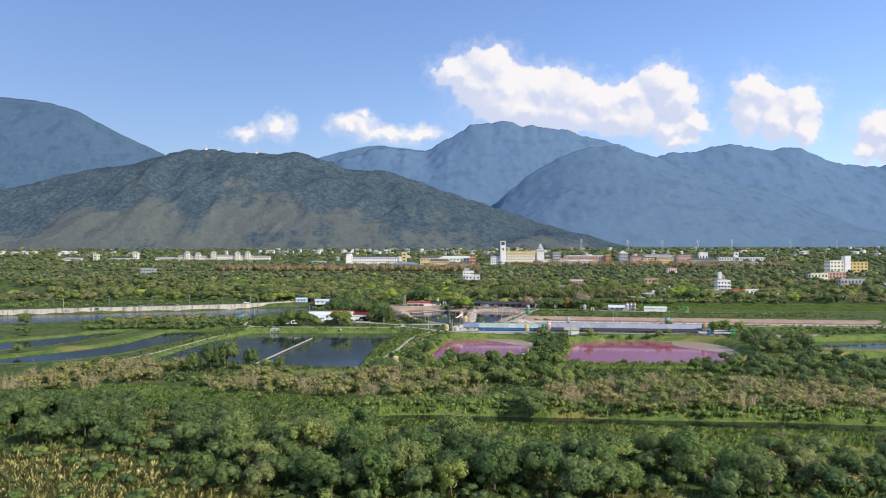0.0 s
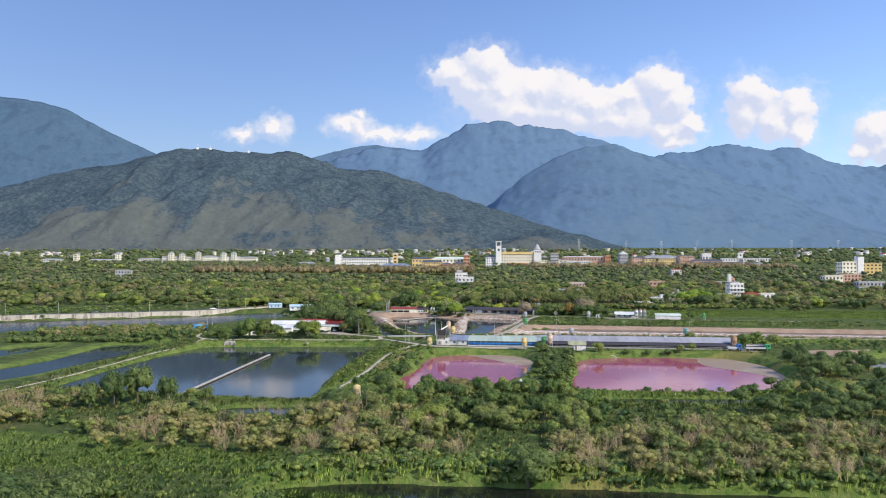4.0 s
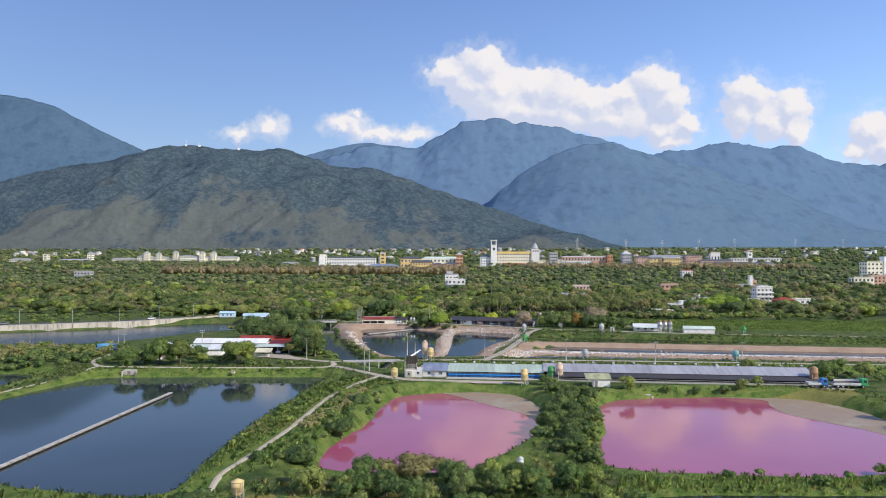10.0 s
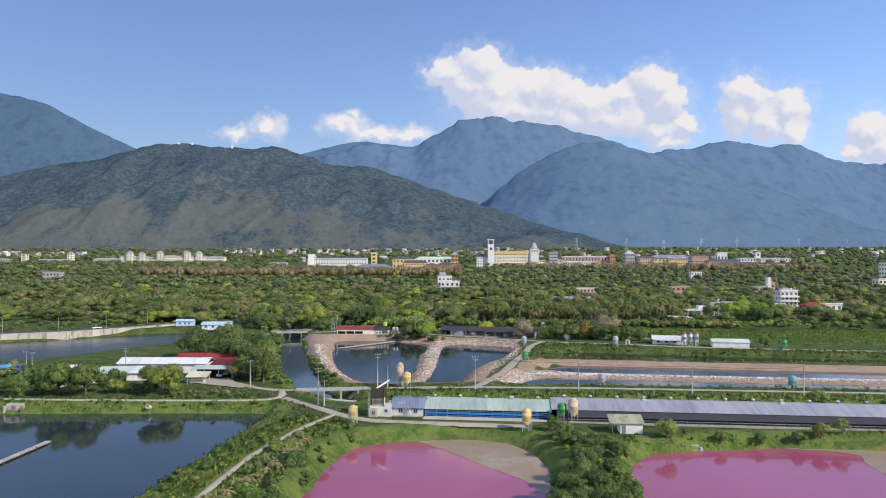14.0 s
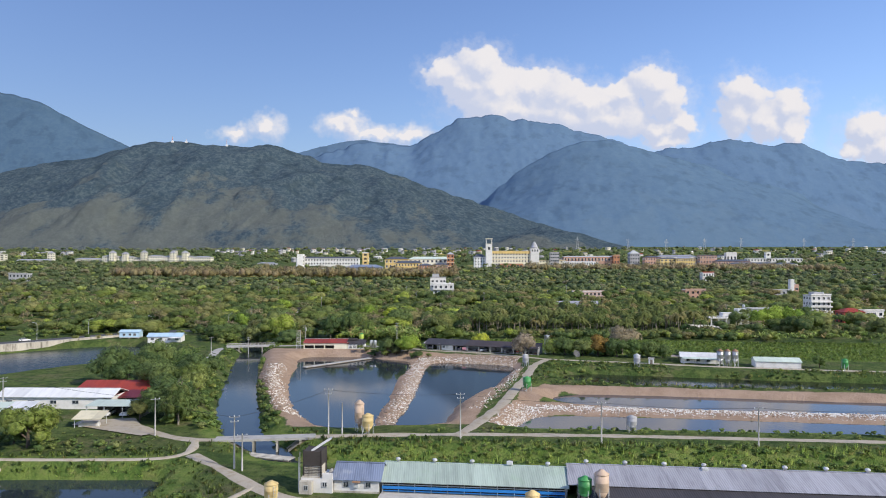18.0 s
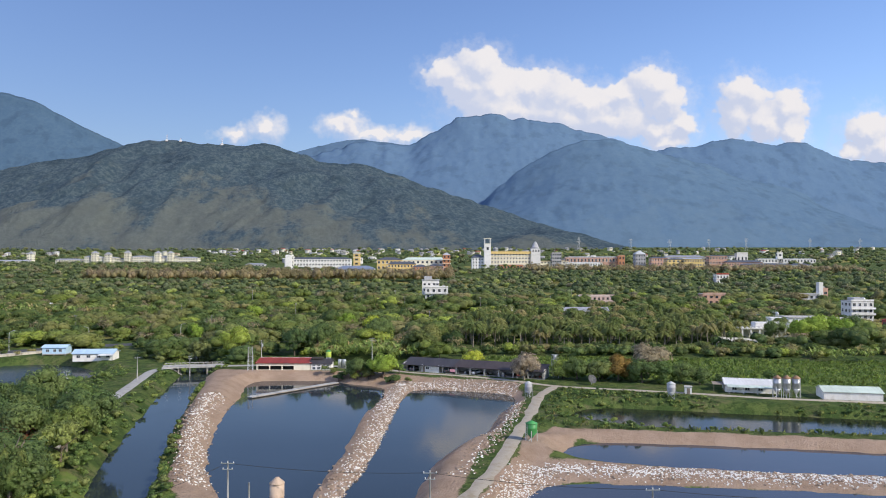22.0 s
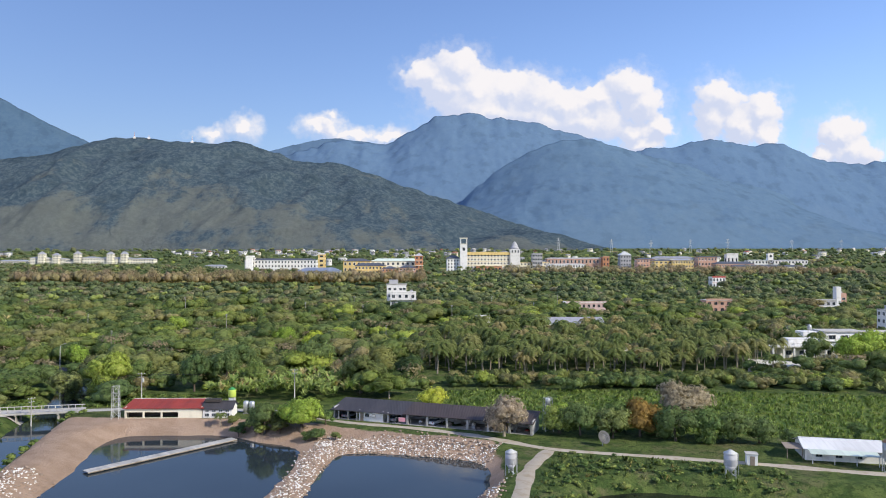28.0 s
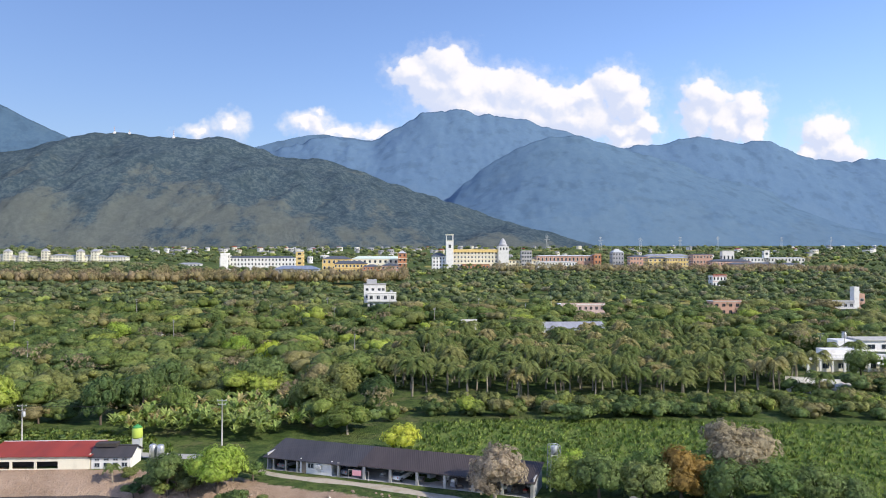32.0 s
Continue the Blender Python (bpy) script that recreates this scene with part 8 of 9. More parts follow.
for i, (hx, ht) in enumerate(((-534, 47), (-512, 45), (-480, 47.5), (-430, 47), (-409, 47), (-640, 46))):
    cp = block("cupola_tower", hx, 1496, 9, 9, ht - 3, CREAM, "square white tower with a small hipped roof", 5, 2, roof=GREY_ROOF, hip=4.0, group="cupola towers")
hall(-600, 1510, 44, 12, 33.0, CREAM, GREY_ROOF, "low cream hall among trees", 2, 10, 2.0)
hall(-690, 1490, 60, 12, 31.0, CREAM, GREY_ROOF, "low cream hall among trees", 2, 12, 2.0)
block("cream_tower", -725, 1500, 9, 9, 41.0, CREAM, "cream square tower beside low halls", 5, 1, group="cupola towers")
hall(-800, 1520, 40, 12, 32.0, CREAM, GREY_ROOF, "low cream hall among trees", 2, 8, 2.0)
hall(-260, 1420, 30, 12, 26.0, WHITE, GREY_ROOF, "low white hall among trees", 1, 6, 2.0)


def far_town():
    """Scattered small houses too far off to count."""
    rng = np.random.default_rng(81)
    unit = np.array([(a, b, c) for c in (0, 1) for b in (-0.5, 0.5) for a in (-0.5, 0.5)], float)
    faces = np.array([(0, 1, 5, 4), (1, 3, 7, 5), (3, 2, 6, 7), (2, 0, 4, 6)])
    roof = np.array([(4, 5, 7, 6)])
    v, q, qm, off = [], [], [], 0
    for band, n, xa, xb, ya, yb in ((0, 90, -600, 350, 2000, 2600), (1, 40, -1250, -850, 1950, 2050), (2, 70, 150, 1700, 1700, 2900), (3, 14, -300, 600, 1500, 1800)):
        for i in range(n):
            x, y = rng.uniform(xa, xb), rng.uniform(ya, yb)
            w, d, h = rng.uniform(7, 16), rng.uniform(7, 12), rng.uniform(6, 12)
            z = zp(x, y)
            lo = unit * (w, d, h) + (x, y, z - 1)
            v.append(lo)
            q.append(faces + off)
            qm += [int(rng.integers(0, 3))] * 4
            off += 8
            top = unit * (w * 1.08, d * 1.08, rng.uniform(0.6, 2.2)) + (x, y, z + h - 1)
            top[4:, 0] = x + (top[4:, 0] - x) * 0.6
            v.append(top)
            q.append(np.concatenate([faces, roof]) + off)
            qm += [int(rng.choice([0, 3, 3, 4, 5]))] * 5
            off += 8
            for k in range(3):
                wx = x + w * (-0.3 + 0.3 * k)
                win = unit * (w * 0.14, 0.2, h * 0.16) + (wx, y - d / 2 - 0.05, z + h * 0.55)
                v.append(win)
                q.append(faces + off)
                qm += [6] * 4
                off += 8
    me = mesh_of("far_town", np.concatenate(v), np.concatenate(q), mats=(WHITE, CREAM, GREYWALL, GREY_ROOF, RED_ROOF, SLATE_ROOF, GLASS_DARK), quad_mat=np.array(qm))
    tagged(new("far_town", me), "scattered white houses below the hill", "houses", kind="stuff")


far_town()


def mast(x, y, z, h, label):
    ob = thing("radio_mast", pose(x, y, z), label, "mast", "masts")
    part("shaft", tube([(0, 0, -4), (0, 0, h)], [1.6, 0.5], 5), RED_PAINT, ob)
    for k in range(3):
        part("white_band", tube([(0, 0, h * (0.2 + 0.28 * k)), (0, 0, h * (0.34 + 0.28 * k))], [1.7, 1.5], 5), WHITE, ob)
    part("base_hut", box(-5, 5, -3, 3, -3, 5), WHITE, ob)


mast(-1162, 3550, 562, 26, "red and white radio mast on the hill")
mast(-915, 3550, 545, 30, "red and white radio mast on the hill")
mast(-1100, 3550, 560, 14, "short radio mast on the hill")
for i, (px, py, ph) in enumerate(((640, 2500, 40), (760, 2500, 38), (900, 2550, 40), (1040, 2600, 42), (470, 2450, 44), (1300, 2700, 40), (1500, 2750, 40))):
    ob = thing("pylon", pose(px, py, zp(px, py)), "distant steel power pylon at the mountain foot", "pylon", "pylons")
    for sx in (-1, 1):
        part("leg", tube([(sx * 4, 0, -2), (sx * 0.8, 0, ph)], [0.5, 0.3], 4), STEEL_PAINT, ob)
    for k in range(3):
        part("arm", box(-7 + k, 7 - k, -0.3, 0.3, ph * (0.72 + 0.11 * k), ph * (0.72 + 0.11 * k) + 0.6), STEEL_PAINT, ob)
    for k in range(5):
        a = 4 - 3.2 * k / 5
        b = 4 - 3.2 * (k + 1) / 5
        part("brace", tube([(-a, 0, ph * k / 5), (b, 0, ph * (k + 1) / 5)], [0.25, 0.25], 4), STEEL_PAINT, ob)

# ---- plants ----
TREE_NEAR = [crown_template(s, 1000, 0.44, 2.6, 2.2, 15, 1, lift=0.3, spread=0.72) for s in range(5)]
TREE_THICK = [crown_template(s + 130, 300, 0.54, 2.6, 2.3, 9, 1, lift=0.0, spread=0.66) for s in range(4)]
TREE_FEATHER = [crown_template(s + 20, 1100, 0.40, 2.5, 2.5, 18, 1, lift=0.0, spread=0.78, core_size=0.72, thin=0.25, soft=0.5) for s in range(4)]
TREE_MID = [crown_template(s + 40, 110, 0.78, 3.6, 2.5, 7, 1, lift=0.0, spread=0.62, core_size=0.95) for s in range(6)]
DOME = [crown_template(s + 240, 520, 0.56, 4.3, 2.6, 14, 1, lift=-0.2, spread=0.68, core_size=0.92) for s in range(5)]
TREE_FAR = [crown_template(s + 60, 24, 1.5, 4.6, 3.0, 4, 1, lift=0.2, spread=0.55, core_size=1.0) for s in range(5)]
BUSH = [crown_template(s + 80, 64, 0.50, 1.3, 0.95, 5, 1, lift=-0.25, spread=0.6, core_size=0.9) for s in range(5)]
DRYBUSH = [crown_template(s + 90, 150, 0.34, 1.5, 1.1, 8, 0, lift=0.2, spread=0.8, thin=0.4) for s in range(3)]
SCRUB = [crown_template(s + 95, 160, 0.25, 1.7, 1.2, 9, 1, lift=-0.1, spread=0.75, thin=0.3, core_size=0.66, soft=0.45) for s in range(3)]
FARBARE = [crown_template(s + 98, 90, 0.42, 1.6, 1.2, 6, 0, lift=0.2, spread=0.7, thin=0.4) for s in range(3)]
LOWBUSH = [crown_template(s + 85, 36, 0.56, 1.5, 0.9, 4, 1, lift=-0.3, spread=0.65, core_size=0.98) for s in range(4)]
TWIGS = [twig_template(s, 2.6, 1.5, 12) for s in range(3)]
TRUNKS = [trunk_template(s, 2.6, 0.16, 5, 1.4) for s in range(4)]
MIDTRUNK = [tube_arrays([(0, 0, -0.5), (0.1, 0, 2.0), (0, 0.1, 3.6)], [0.22, 0.16, 0.1], 5)]
TUFTS = [tuft_template(s, 0.65, 0.85, 11) for s in range(4)]
REEDS = [tuft_template(s + 10, 1.8, 0.8, 12) for s in range(3)]


GROVE = [(38, 602), (56, 690), (160, 694), (166, 600), (150, 588), (110, 580), (70, 583), (46, 588)]


def fill(bag, tmpls, poly, gap, seed, lo, hi, mat=0, keep=1.0, squash=(0.85, 1.15), water=0.8, track=0.8, trunk=None, trunk_mat=1):
    x, y, z, rng = scatter(poly, gap, seed, keep=keep, water=water, track=track)
    if tmpls is BUSH or tmpls is TREE_THICK or tmpls is SCRUB or tmpls is TWIGS:
        clear = (rng.random(len(x)) < 0.22) | ((poly_sd(x, y, LUSH_CLEAR) > 0) & (poly_sd(x, y, LUSH_BANK) > 0) & (poly_sd(x, y, OPEN_SUMP) > 0) & (poly_sd(x, y, OPEN_EAST) > 0))
        x, y, z = x[clear], y[clear], z[clear]
    if tmpls is TREE_MID or tmpls is DOME or tmpls is FARBARE:
        clear = poly_sd(x, y, GROVE) > 2.0
        x, y, z = x[clear], y[clear], z[clear]
    which = rng.integers(0, len(tmpls), len(x))
    sc = rng.uniform(lo, hi, len(x))
    zs = sc * rng.uniform(*squash, len(x))
    turn = rng.uniform(0, 6.28, len(x))
    tint = rng.random(len(x)) * 0.75 + 0.9 * fbm(x / 26, y / 26, 2, seed + 5) - 0.3
    tint = np.mod(tint, 1.0)
    for i, t in enumerate(tmpls):
        m = which == i
        bag.add(t, x[m], y[m], z[m], sc[m], turn[m], tint[m], mat, zs[m])
        if trunk is not None:
            bag.add(trunk[i % len(trunk)], x[m], y[m], z[m], sc[m], turn[m], tint[m], trunk_mat, zs[m])


def crown_mesh(name, tmpl, material):
    return mesh_of(name, tmpl[0], tmpl[1], tmpl[2], mats=(material,), tint=np.zeros(len(tmpl[0])), normals=tmpl[3], spray=tmpl[4])


CROWN_KINDS = {}


def plant(kind, tmpl_list, trunk_list, material, bark, x, y, scale, label, category, seed, group="", z=None, tall=1.0):
    """A tree that stands on its own: trunk and crown."""
    rng = random.Random(seed)
    i = rng.randrange(len(tmpl_list))
    key = (kind, i, material.name)
    if key not in CROWN_KINDS:
        CROWN_KINDS[key] = (crown_mesh("crown", tmpl_list[i], material), mesh_of("trunk", *trunk_list[i % len(trunk_list)], mats=(bark,)))
    cm, tm = CROWN_KINDS[key]
    zz = float(ground_z(np.array([x]), np.array([y]))[0]) if z is None else z
    ob = thing(kind, Matrix.LocRotScale((x, y, zz), Euler((0, 0, rng.uniform(0, 6.28))), (scale, scale, scale * tall)), label, category, group)
    part("trunk", tm, None, ob)
    part("crown", cm, None, ob)
    return ob


def grove(kind, tmpls, trunks, material, bark, poly, gap, seed, lo, hi, label, category, group="", keep=1.0, water=1.0, track=1.2, tall=(0.85, 1.15)):
    x, y, z, rng = scatter(poly, gap, seed, keep=keep, water=water, track=track)
    for i in range(len(x)):
        plant(kind, tmpls, trunks, material, bark, float(x[i]), float(y[i]), float(rng.uniform(lo, hi)), label, category, seed * 1000 + i, group, float(z[i]), float(rng.uniform(*tall)))


# scrub in front of the ponds: trees that can be told apart
grove("tree", TREE_FEATHER, TRUNKS, LEAF_MIX, BARK, [(-38, 108), (-42, 140), (-12, 147), (6, 138), (30, 130), (60, 127), (90, 124), (84, 112), (40, 106)], 7.0, 301, 1.0, 1.55, "dark green feathery scrub tree in rough grass", "tree", "scrub trees")
grove("tree", TREE_FEATHER, TRUNKS, LEAF_DARK, BARK, [(-118, 140), (-112, 172), (-70, 168), (-40, 152), (-40, 130), (-70, 136)], 7.6, 302, 1.0, 1.55, "dark green feathery scrub tree in rough grass", "tree", "scrub trees")
grove("tree", TREE_NEAR, TRUNKS, LEAF_MIX, BARK, [(0, 204), (-14, 222), (-6, 244), (18, 252), (44, 250), (52, 222), (36, 198)], 5.6, 303, 0.6, 1.0, "dense green broadleaf tree in scrub", "tree", "scrub trees")
grove("tree", TREE_NEAR, TRUNKS, LEAF_DARK, BARK, [(38, 262), (36, 284), (41, 318), (46, 330), (54, 318), (52, 300), (46, 276), (44, 262)], 3.6, 305, 0.45, 0.8, "round green tree on the dyke between pink ponds", "tree", "dyke trees", water=0.3)
grove("tree", TREE_NEAR, TRUNKS, LEAF_DARK, BARK, [(124, 258), (118, 274), (124, 300), (142, 318), (160, 330), (150, 296), (140, 262)], 5.8, 306, 0.8, 1.25, "dark green tree on the sandy shore", "tree", "shore trees", water=0.8)
for i, (tx, ty, ts) in enumerate(((-73, 228, 1.25), (-69, 232, 1.35), (-61, 230, 1.0), (-78, 226, 0.9), (-52, 232, 0.8))):
    plant("tree", TREE_FEATHER, TRUNKS, LEAF_DARK, BARK, tx, ty, ts, "tall dark bushy tree beside the fish pond", "tree", 3100 + i, "pond trees", tall=1.55)
for i, (tx, ty, ts, tl, mt) in enumerate(((-79.5, 377, 2.1, 1.1, LEAF_MIX), (-72.5, 377, 2.1, 1.05, LEAF_WOOD), (-52.5, 378, 2.3, 0.95, LEAF_WOOD), (-70, 389, 1.25, 1.0, LEAF_DARK), (-90, 377, 1.8, 0.75, LEAF_MIX), (-66, 380, 1.0, 0.9, LEAF_MIX), (-85, 379, 1.3, 0.8, LEAF_DARK), (-61, 380, 0.9, 0.8, LEAF_MIX), (-57, 381, 1.1, 0.8, LEAF_DARK))):
    plant("tree", TREE_NEAR, TRUNKS, mt, BARK, tx, ty, ts, "leafy tree shading the farmhouse", "tree", 3200 + i, "farm trees", z=-0.7 * ts + 0.3, tall=tl)
for i, (tx, ty, ts, mt) in enumerate(((-6.1, 285.4, 1.15, LEAF_DARK), (-5.4, 312.5, 1.2, LEAF_DARK), (-10.5, 263, 1.3, LEAF_DARK), (-9.6, 322, 1.0, LEAF_MIX), (-20, 234, 1.5, LEAF_DARK), (-60, 246, 0.9, LEAF_MIX), (-10, 298, 0.9, LEAF_MIX), (-18, 262, 0.8, LEAF_MIX))):
    plant("bush", TREE_NEAR, TRUNKS, mt, BARK, tx, ty, ts, "rounded leafy bush on the pond dyke", "bush", 3260 + i, "dyke bushes", z=-1.2 - 0.5 * ts, tall=0.85)
grove("tree", TREE_NEAR, TRUNKS, LEAF_DARK, BARK, [(-44, 412), (-34, 400), (-28, 395), (-32, 420), (-42, 450), (-50, 468), (-60, 466), (-68, 452), (-64, 440), (-50, 434)], 7.0, 307, 1.6, 2.4, "tall dark tree between farm and canal", "tree", "canal trees")
plant("tree", TREE_FEATHER, TRUNKS, LEAF_WOOD, PALE_BARK, -30, 396, 1.3, "tall half-bare olive tree with pale twigs", "tree", 3301, tall=1.6)
plant("tree", DRYBUSH, TRUNKS, LEAF_BARE, PALE_BARK, -33, 401, 1.6, "tall half-bare tree with pale twigs", "tree", 3302, tall=2.0)
for i, (tx, ty, ts) in enumerate(((-36, 408, 1.7), (-34, 418, 1.8), (-38, 428, 2.0), (-42, 440, 1.9), (-32, 407, 1.1), (-46, 452, 2.0), (-40, 400, 1.2))):
    plant("tree", TREE_NEAR, TRUNKS, LEAF_MIX if i % 2 else LEAF_WOOD, BARK, tx, ty, ts, "leafy tree on the overgrown canal bank", "tree", 3320 + i, "canal trees")
for i, (tx, ty, ts) in enumerate(((190, 598, 2.3), (198, 602, 2.5), (206, 600, 2.3), (216, 606, 2.2), (182, 606, 1.8))):
    plant("tree", TREE_NEAR, TRUNKS, LEAF_BRIGHT if i < 3 else LEAF_DARK, BARK, tx, ty, ts, "tall round green tree before the white houses", "tree", 3340 + i, "house trees", tall=1.15)
plant("tree", TREE_NEAR, TRUNKS, LEAF_BLOSSOM, PALE_BARK, 59, 506.5, 1.75, "grey-pink blossoming tree before the long brown shed", "tree", 3303, tall=1.1)
plant("tree", TREE_NEAR, TRUNKS, LEAF_BLOSSOM, PALE_BARK, 97, 510, 2.4, "wide tree with pale blossom in the hedge", "tree", 3304)
plant("tree", TREE_NEAR, TRUNKS, LEAF_RUST, BARK, 87, 505, 1.9, "bushy tree with orange-brown top leaves", "tree", 3305, z=-0.8)
plant("tree", TREE_NEAR, TRUNKS, LEAF_LIME, BARK, 45, 533, 1.45, "round yellow-green tree behind the brown shed", "tree", 3306)
plant("tree", TREE_FEATHER, TRUNKS, LEAF_BRIGHT, BARK, 16, 515, 1.9, "bright green leafy tree by the stony bank", "tree", 3307)
plant("tree", TREE_NEAR, TRUNKS, LEAF_DARK, BARK, 8, 516, 1.5, "dark bushy tree by the stony bank", "tree", 3308)
plant("tree", TREE_NEAR, TRUNKS, LEAF_BRIGHT, BARK, 73, 517, 1.2, "bright green tree beside the water tower", "tree", 3309)
for i, (tx, ty, ts) in enumerate(((75, 507, 1.7), (81, 504, 1.6), (93, 501, 1.8), (99, 500, 1.7), (104, 500, 1.6), (71, 509, 1.5), (109, 499, 1.3), (83, 509, 1.7), (114, 496, 0.9), (91, 507, 1.7))):
    plant("tree", TREE_NEAR, TRUNKS, LEAF_MIX if i % 2 else LEAF_DARK, BARK, tx, ty, ts, "dense green tree in the hedge by the track", "tree", 3400 + i, "hedge trees", z=0.3 - 0.75 * ts)
for i, (tx, ty, ts) in enumerate(((112, 357, 1.0), (104, 333, 0.7), (67, 331, 0.85), (78, 331, 0.5), (86, 331, 0.55), (94, 331, 0.65), (99, 332, 0.7), (45, 336, 0.7), (130, 345, 1.2), (136, 350, 1.3), (142, 346, 1.1), (130, 500, 0.8), (153, 474, 0.9))):
    plant("tree", TREE_NEAR, TRUNKS, LEAF_MIX, BARK, tx, ty, ts, "low green bushy tree beside the long shed", "tree", 3500 + i, "shed trees")
for i, (tx, ty, ts) in enumerate(((5, 255, 1.35), (10, 256, 1.5), (15, 257, 1.2), (23, 254, 1.2), (28, 252, 1.3), (33, 257, 1.0))):
    plant("tree", TREE_NEAR, TRUNKS, LEAF_WOOD, PALE_BARK, tx, ty, ts, "rounded shrub-like tree at the pink pond's edge", "tree", 3600 + i, "pink pond trees", z=-2.4, tall=0.75)

for i, (tx, ty, ts) in enumerate(((3, 520, 0.55), (7, 516.5, 0.7), (11.5, 515, 0.8), (20, 510.5, 0.8), (24, 510, 0.5), (13, 518, 0.9), (2, 518, 0.7), (21, 518, 0.9), (-0.5, 523, 0.6), (17.5, 511, 0.6), (5.5, 518, 0.9), (9.5, 517.5, 0.9))):
    plant("bush", TREE_NEAR, TRUNKS, (LEAF_DARK, LEAF_MIX, LEAF_WOOD)[i % 3], BARK, tx, ty, ts, "leafy bush by the rubble on the pond bank", "bush", 3800 + i, "bank bushes", tall=0.8)

plant("bush", TREE_NEAR, TRUNKS, LEAF_DARK, BARK, 20.5, 172.5, 1.7, "large round dark bush overhanging the ditch", "bush", 3850, z=-2.0, tall=0.95)

# thicket and undergrowth
scrub = Bag()
fill(scrub, BUSH, [(-130, 178), (-125, 250), (-40, 246), (40, 258), (150, 262), (160, 172), (60, 178), (-20, 184)], 4.4, 401, 0.55, 1.4, 0, keep=0.34)
fill(scrub, BUSH, [(-130, 100), (-130, 168), (-30, 164), (-8, 148), (30, 132), (90, 127), (160, 126), (160, 100)], 4.6, 4103, 0.6, 1.5, 0, keep=0.45)
fill(scrub, BUSH, [(-12, 150), (-20, 166), (20, 160), (60, 152), (140, 142), (140, 132), (40, 138)], 5.5, 4104, 0.3, 0.7, 0, keep=0.5)
fill(scrub, BUSH, [(-6, 255), (-26, 262), (-22, 330), (-12, 352), (2, 342), (-6, 318), (-14, 296), (-10, 268)], 2.6, 402, 0.4, 1.0, 0, keep=0.55, water=0.4)
fill(scrub, BUSH, [(38, 258), (34, 280), (40, 330), (54, 332), (54, 300), (46, 262)], 2.2, 403, 0.5, 1.1, 0, keep=0.7, water=0.2)
fill(scrub, BUSH, [(-24, 360), (-110, 366), (-112, 372), (-24, 372)], 2.4, 404, 0.35, 0.8, 0, keep=0.5)
fill(scrub, BUSH, [(-34, 396), (-42, 430), (-52, 470), (-60, 520), (-46, 560), (-36, 540), (-24, 470), (-10, 400)], 2.4, 405, 0.5, 1.0, 0, keep=0.55, water=0.3)
fill(scrub, BUSH, [(-4, 372), (20, 384), (118, 372), (170, 362), (168, 352), (120, 358), (20, 366)], 2.6, 406, 0.35, 0.8, 0, keep=0.5, water=0.3)
fill(scrub, BUSH, [(55, 448), (68, 492), (118, 474), (240, 455), (250, 424), (140, 442)], 3.0, 407, 0.4, 0.95, 0, keep=0.45, water=0.3)
fill(scrub, BUSH, [(-190, 372), (-190, 410), (-112, 420), (-92, 408), (-96, 374)], 3.4, 408, 0.9, 1.7, 0, keep=0.8)
fill(scrub, BUSH, [(120, 330), (130, 370), (250, 350), (250, 290), (160, 335)], 4.0, 409, 0.7, 1.5, 0, keep=0.5)
fill(scrub, BUSH, [(-16, 392), (-22, 420), (-30, 450), (-40, 500), (-46, 530), (-38, 530), (-30, 490), (-22, 452), (-14, 420), (-8, 398)], 1.9, 4101, 0.6, 1.1, 0, keep=0.8, water=0.2)
fill(scrub, BUSH, [(-300, 420), (-330, 560), (-130, 600), (-120, 580), (-190, 520), (-260, 470)], 5.5, 4102, 0.8, 1.8, 0, keep=0.6, water=1)
fill(scrub, BUSH, [(-96, 374), (-93, 390), (-56, 391), (-48, 385), (-30, 379), (-28, 373)], 3.0, 4105, 0.5, 1.2, 0, keep=0.5, track=1.0)
fill(scrub, BUSH, [(-44, 402), (-36, 394), (-22, 390), (-22, 402), (-32, 426), (-40, 458), (-50, 472), (-48, 450), (-42, 425)], 2.6, 4106, 0.7, 1.5, 0, keep=0.85, water=0.3)
fill(scrub, BUSH, [(-12, 262), (-10, 290), (-4, 318), (2, 340), (6, 338), (1, 318), (-5, 290), (-8, 264)], 2.6, 4107, 0.5, 1.2, 0, keep=0.7, water=0.4)
fill(scrub, BUSH, [(-58, 470), (-66, 520), (-100, 540), (-120, 520), (-80, 480)], 4.5, 4108, 0.7, 1.8, 0, keep=0.7, water=0.8)
fill(scrub, LOWBUSH, [(-26, 173), (-12, 187), (60, 182), (120, 176), (150, 164), (150, 156), (84, 165), (67, 167), (27, 171), (6, 173)], 1.6, 4109, 0.55, 1.15, 0, keep=0.95, water=0.2)
for poly, sd in (([(-56, 374), (-52, 391), (-30, 385), (-24, 374)], 4110), ([(56, 450), (66, 494), (130, 474), (220, 456), (230, 430), (130, 444)], 4111), (LUSH_DAM, 4112), ([(-60, 470), (-66, 530), (-100, 560), (-112, 556), (-84, 505), (-72, 475)], 4113), ([(20, 387), (60, 386.5), (120, 380.5), (240, 367), (240, 372), (120, 388), (60, 393), (30, 392)], 4114)):
    fill(scrub, LOWBUSH, poly, 2.1, sd, 0.25, 0.6, 0, keep=0.75, water=0.2, track=0.3)
fill(scrub, LOWBUSH, [(-60, 540), (-58, 556), (-12, 552), (-2, 540), (2, 536), (-30, 540)], 1.6, 4115, 0.35, 0.7, 0, keep=0.9, track=0.5)
scrub.build("undergrowth", (LEAF_MIX,), "green bushes and creepers over banks and dykes", "bushes")

dark_scrub = Bag()
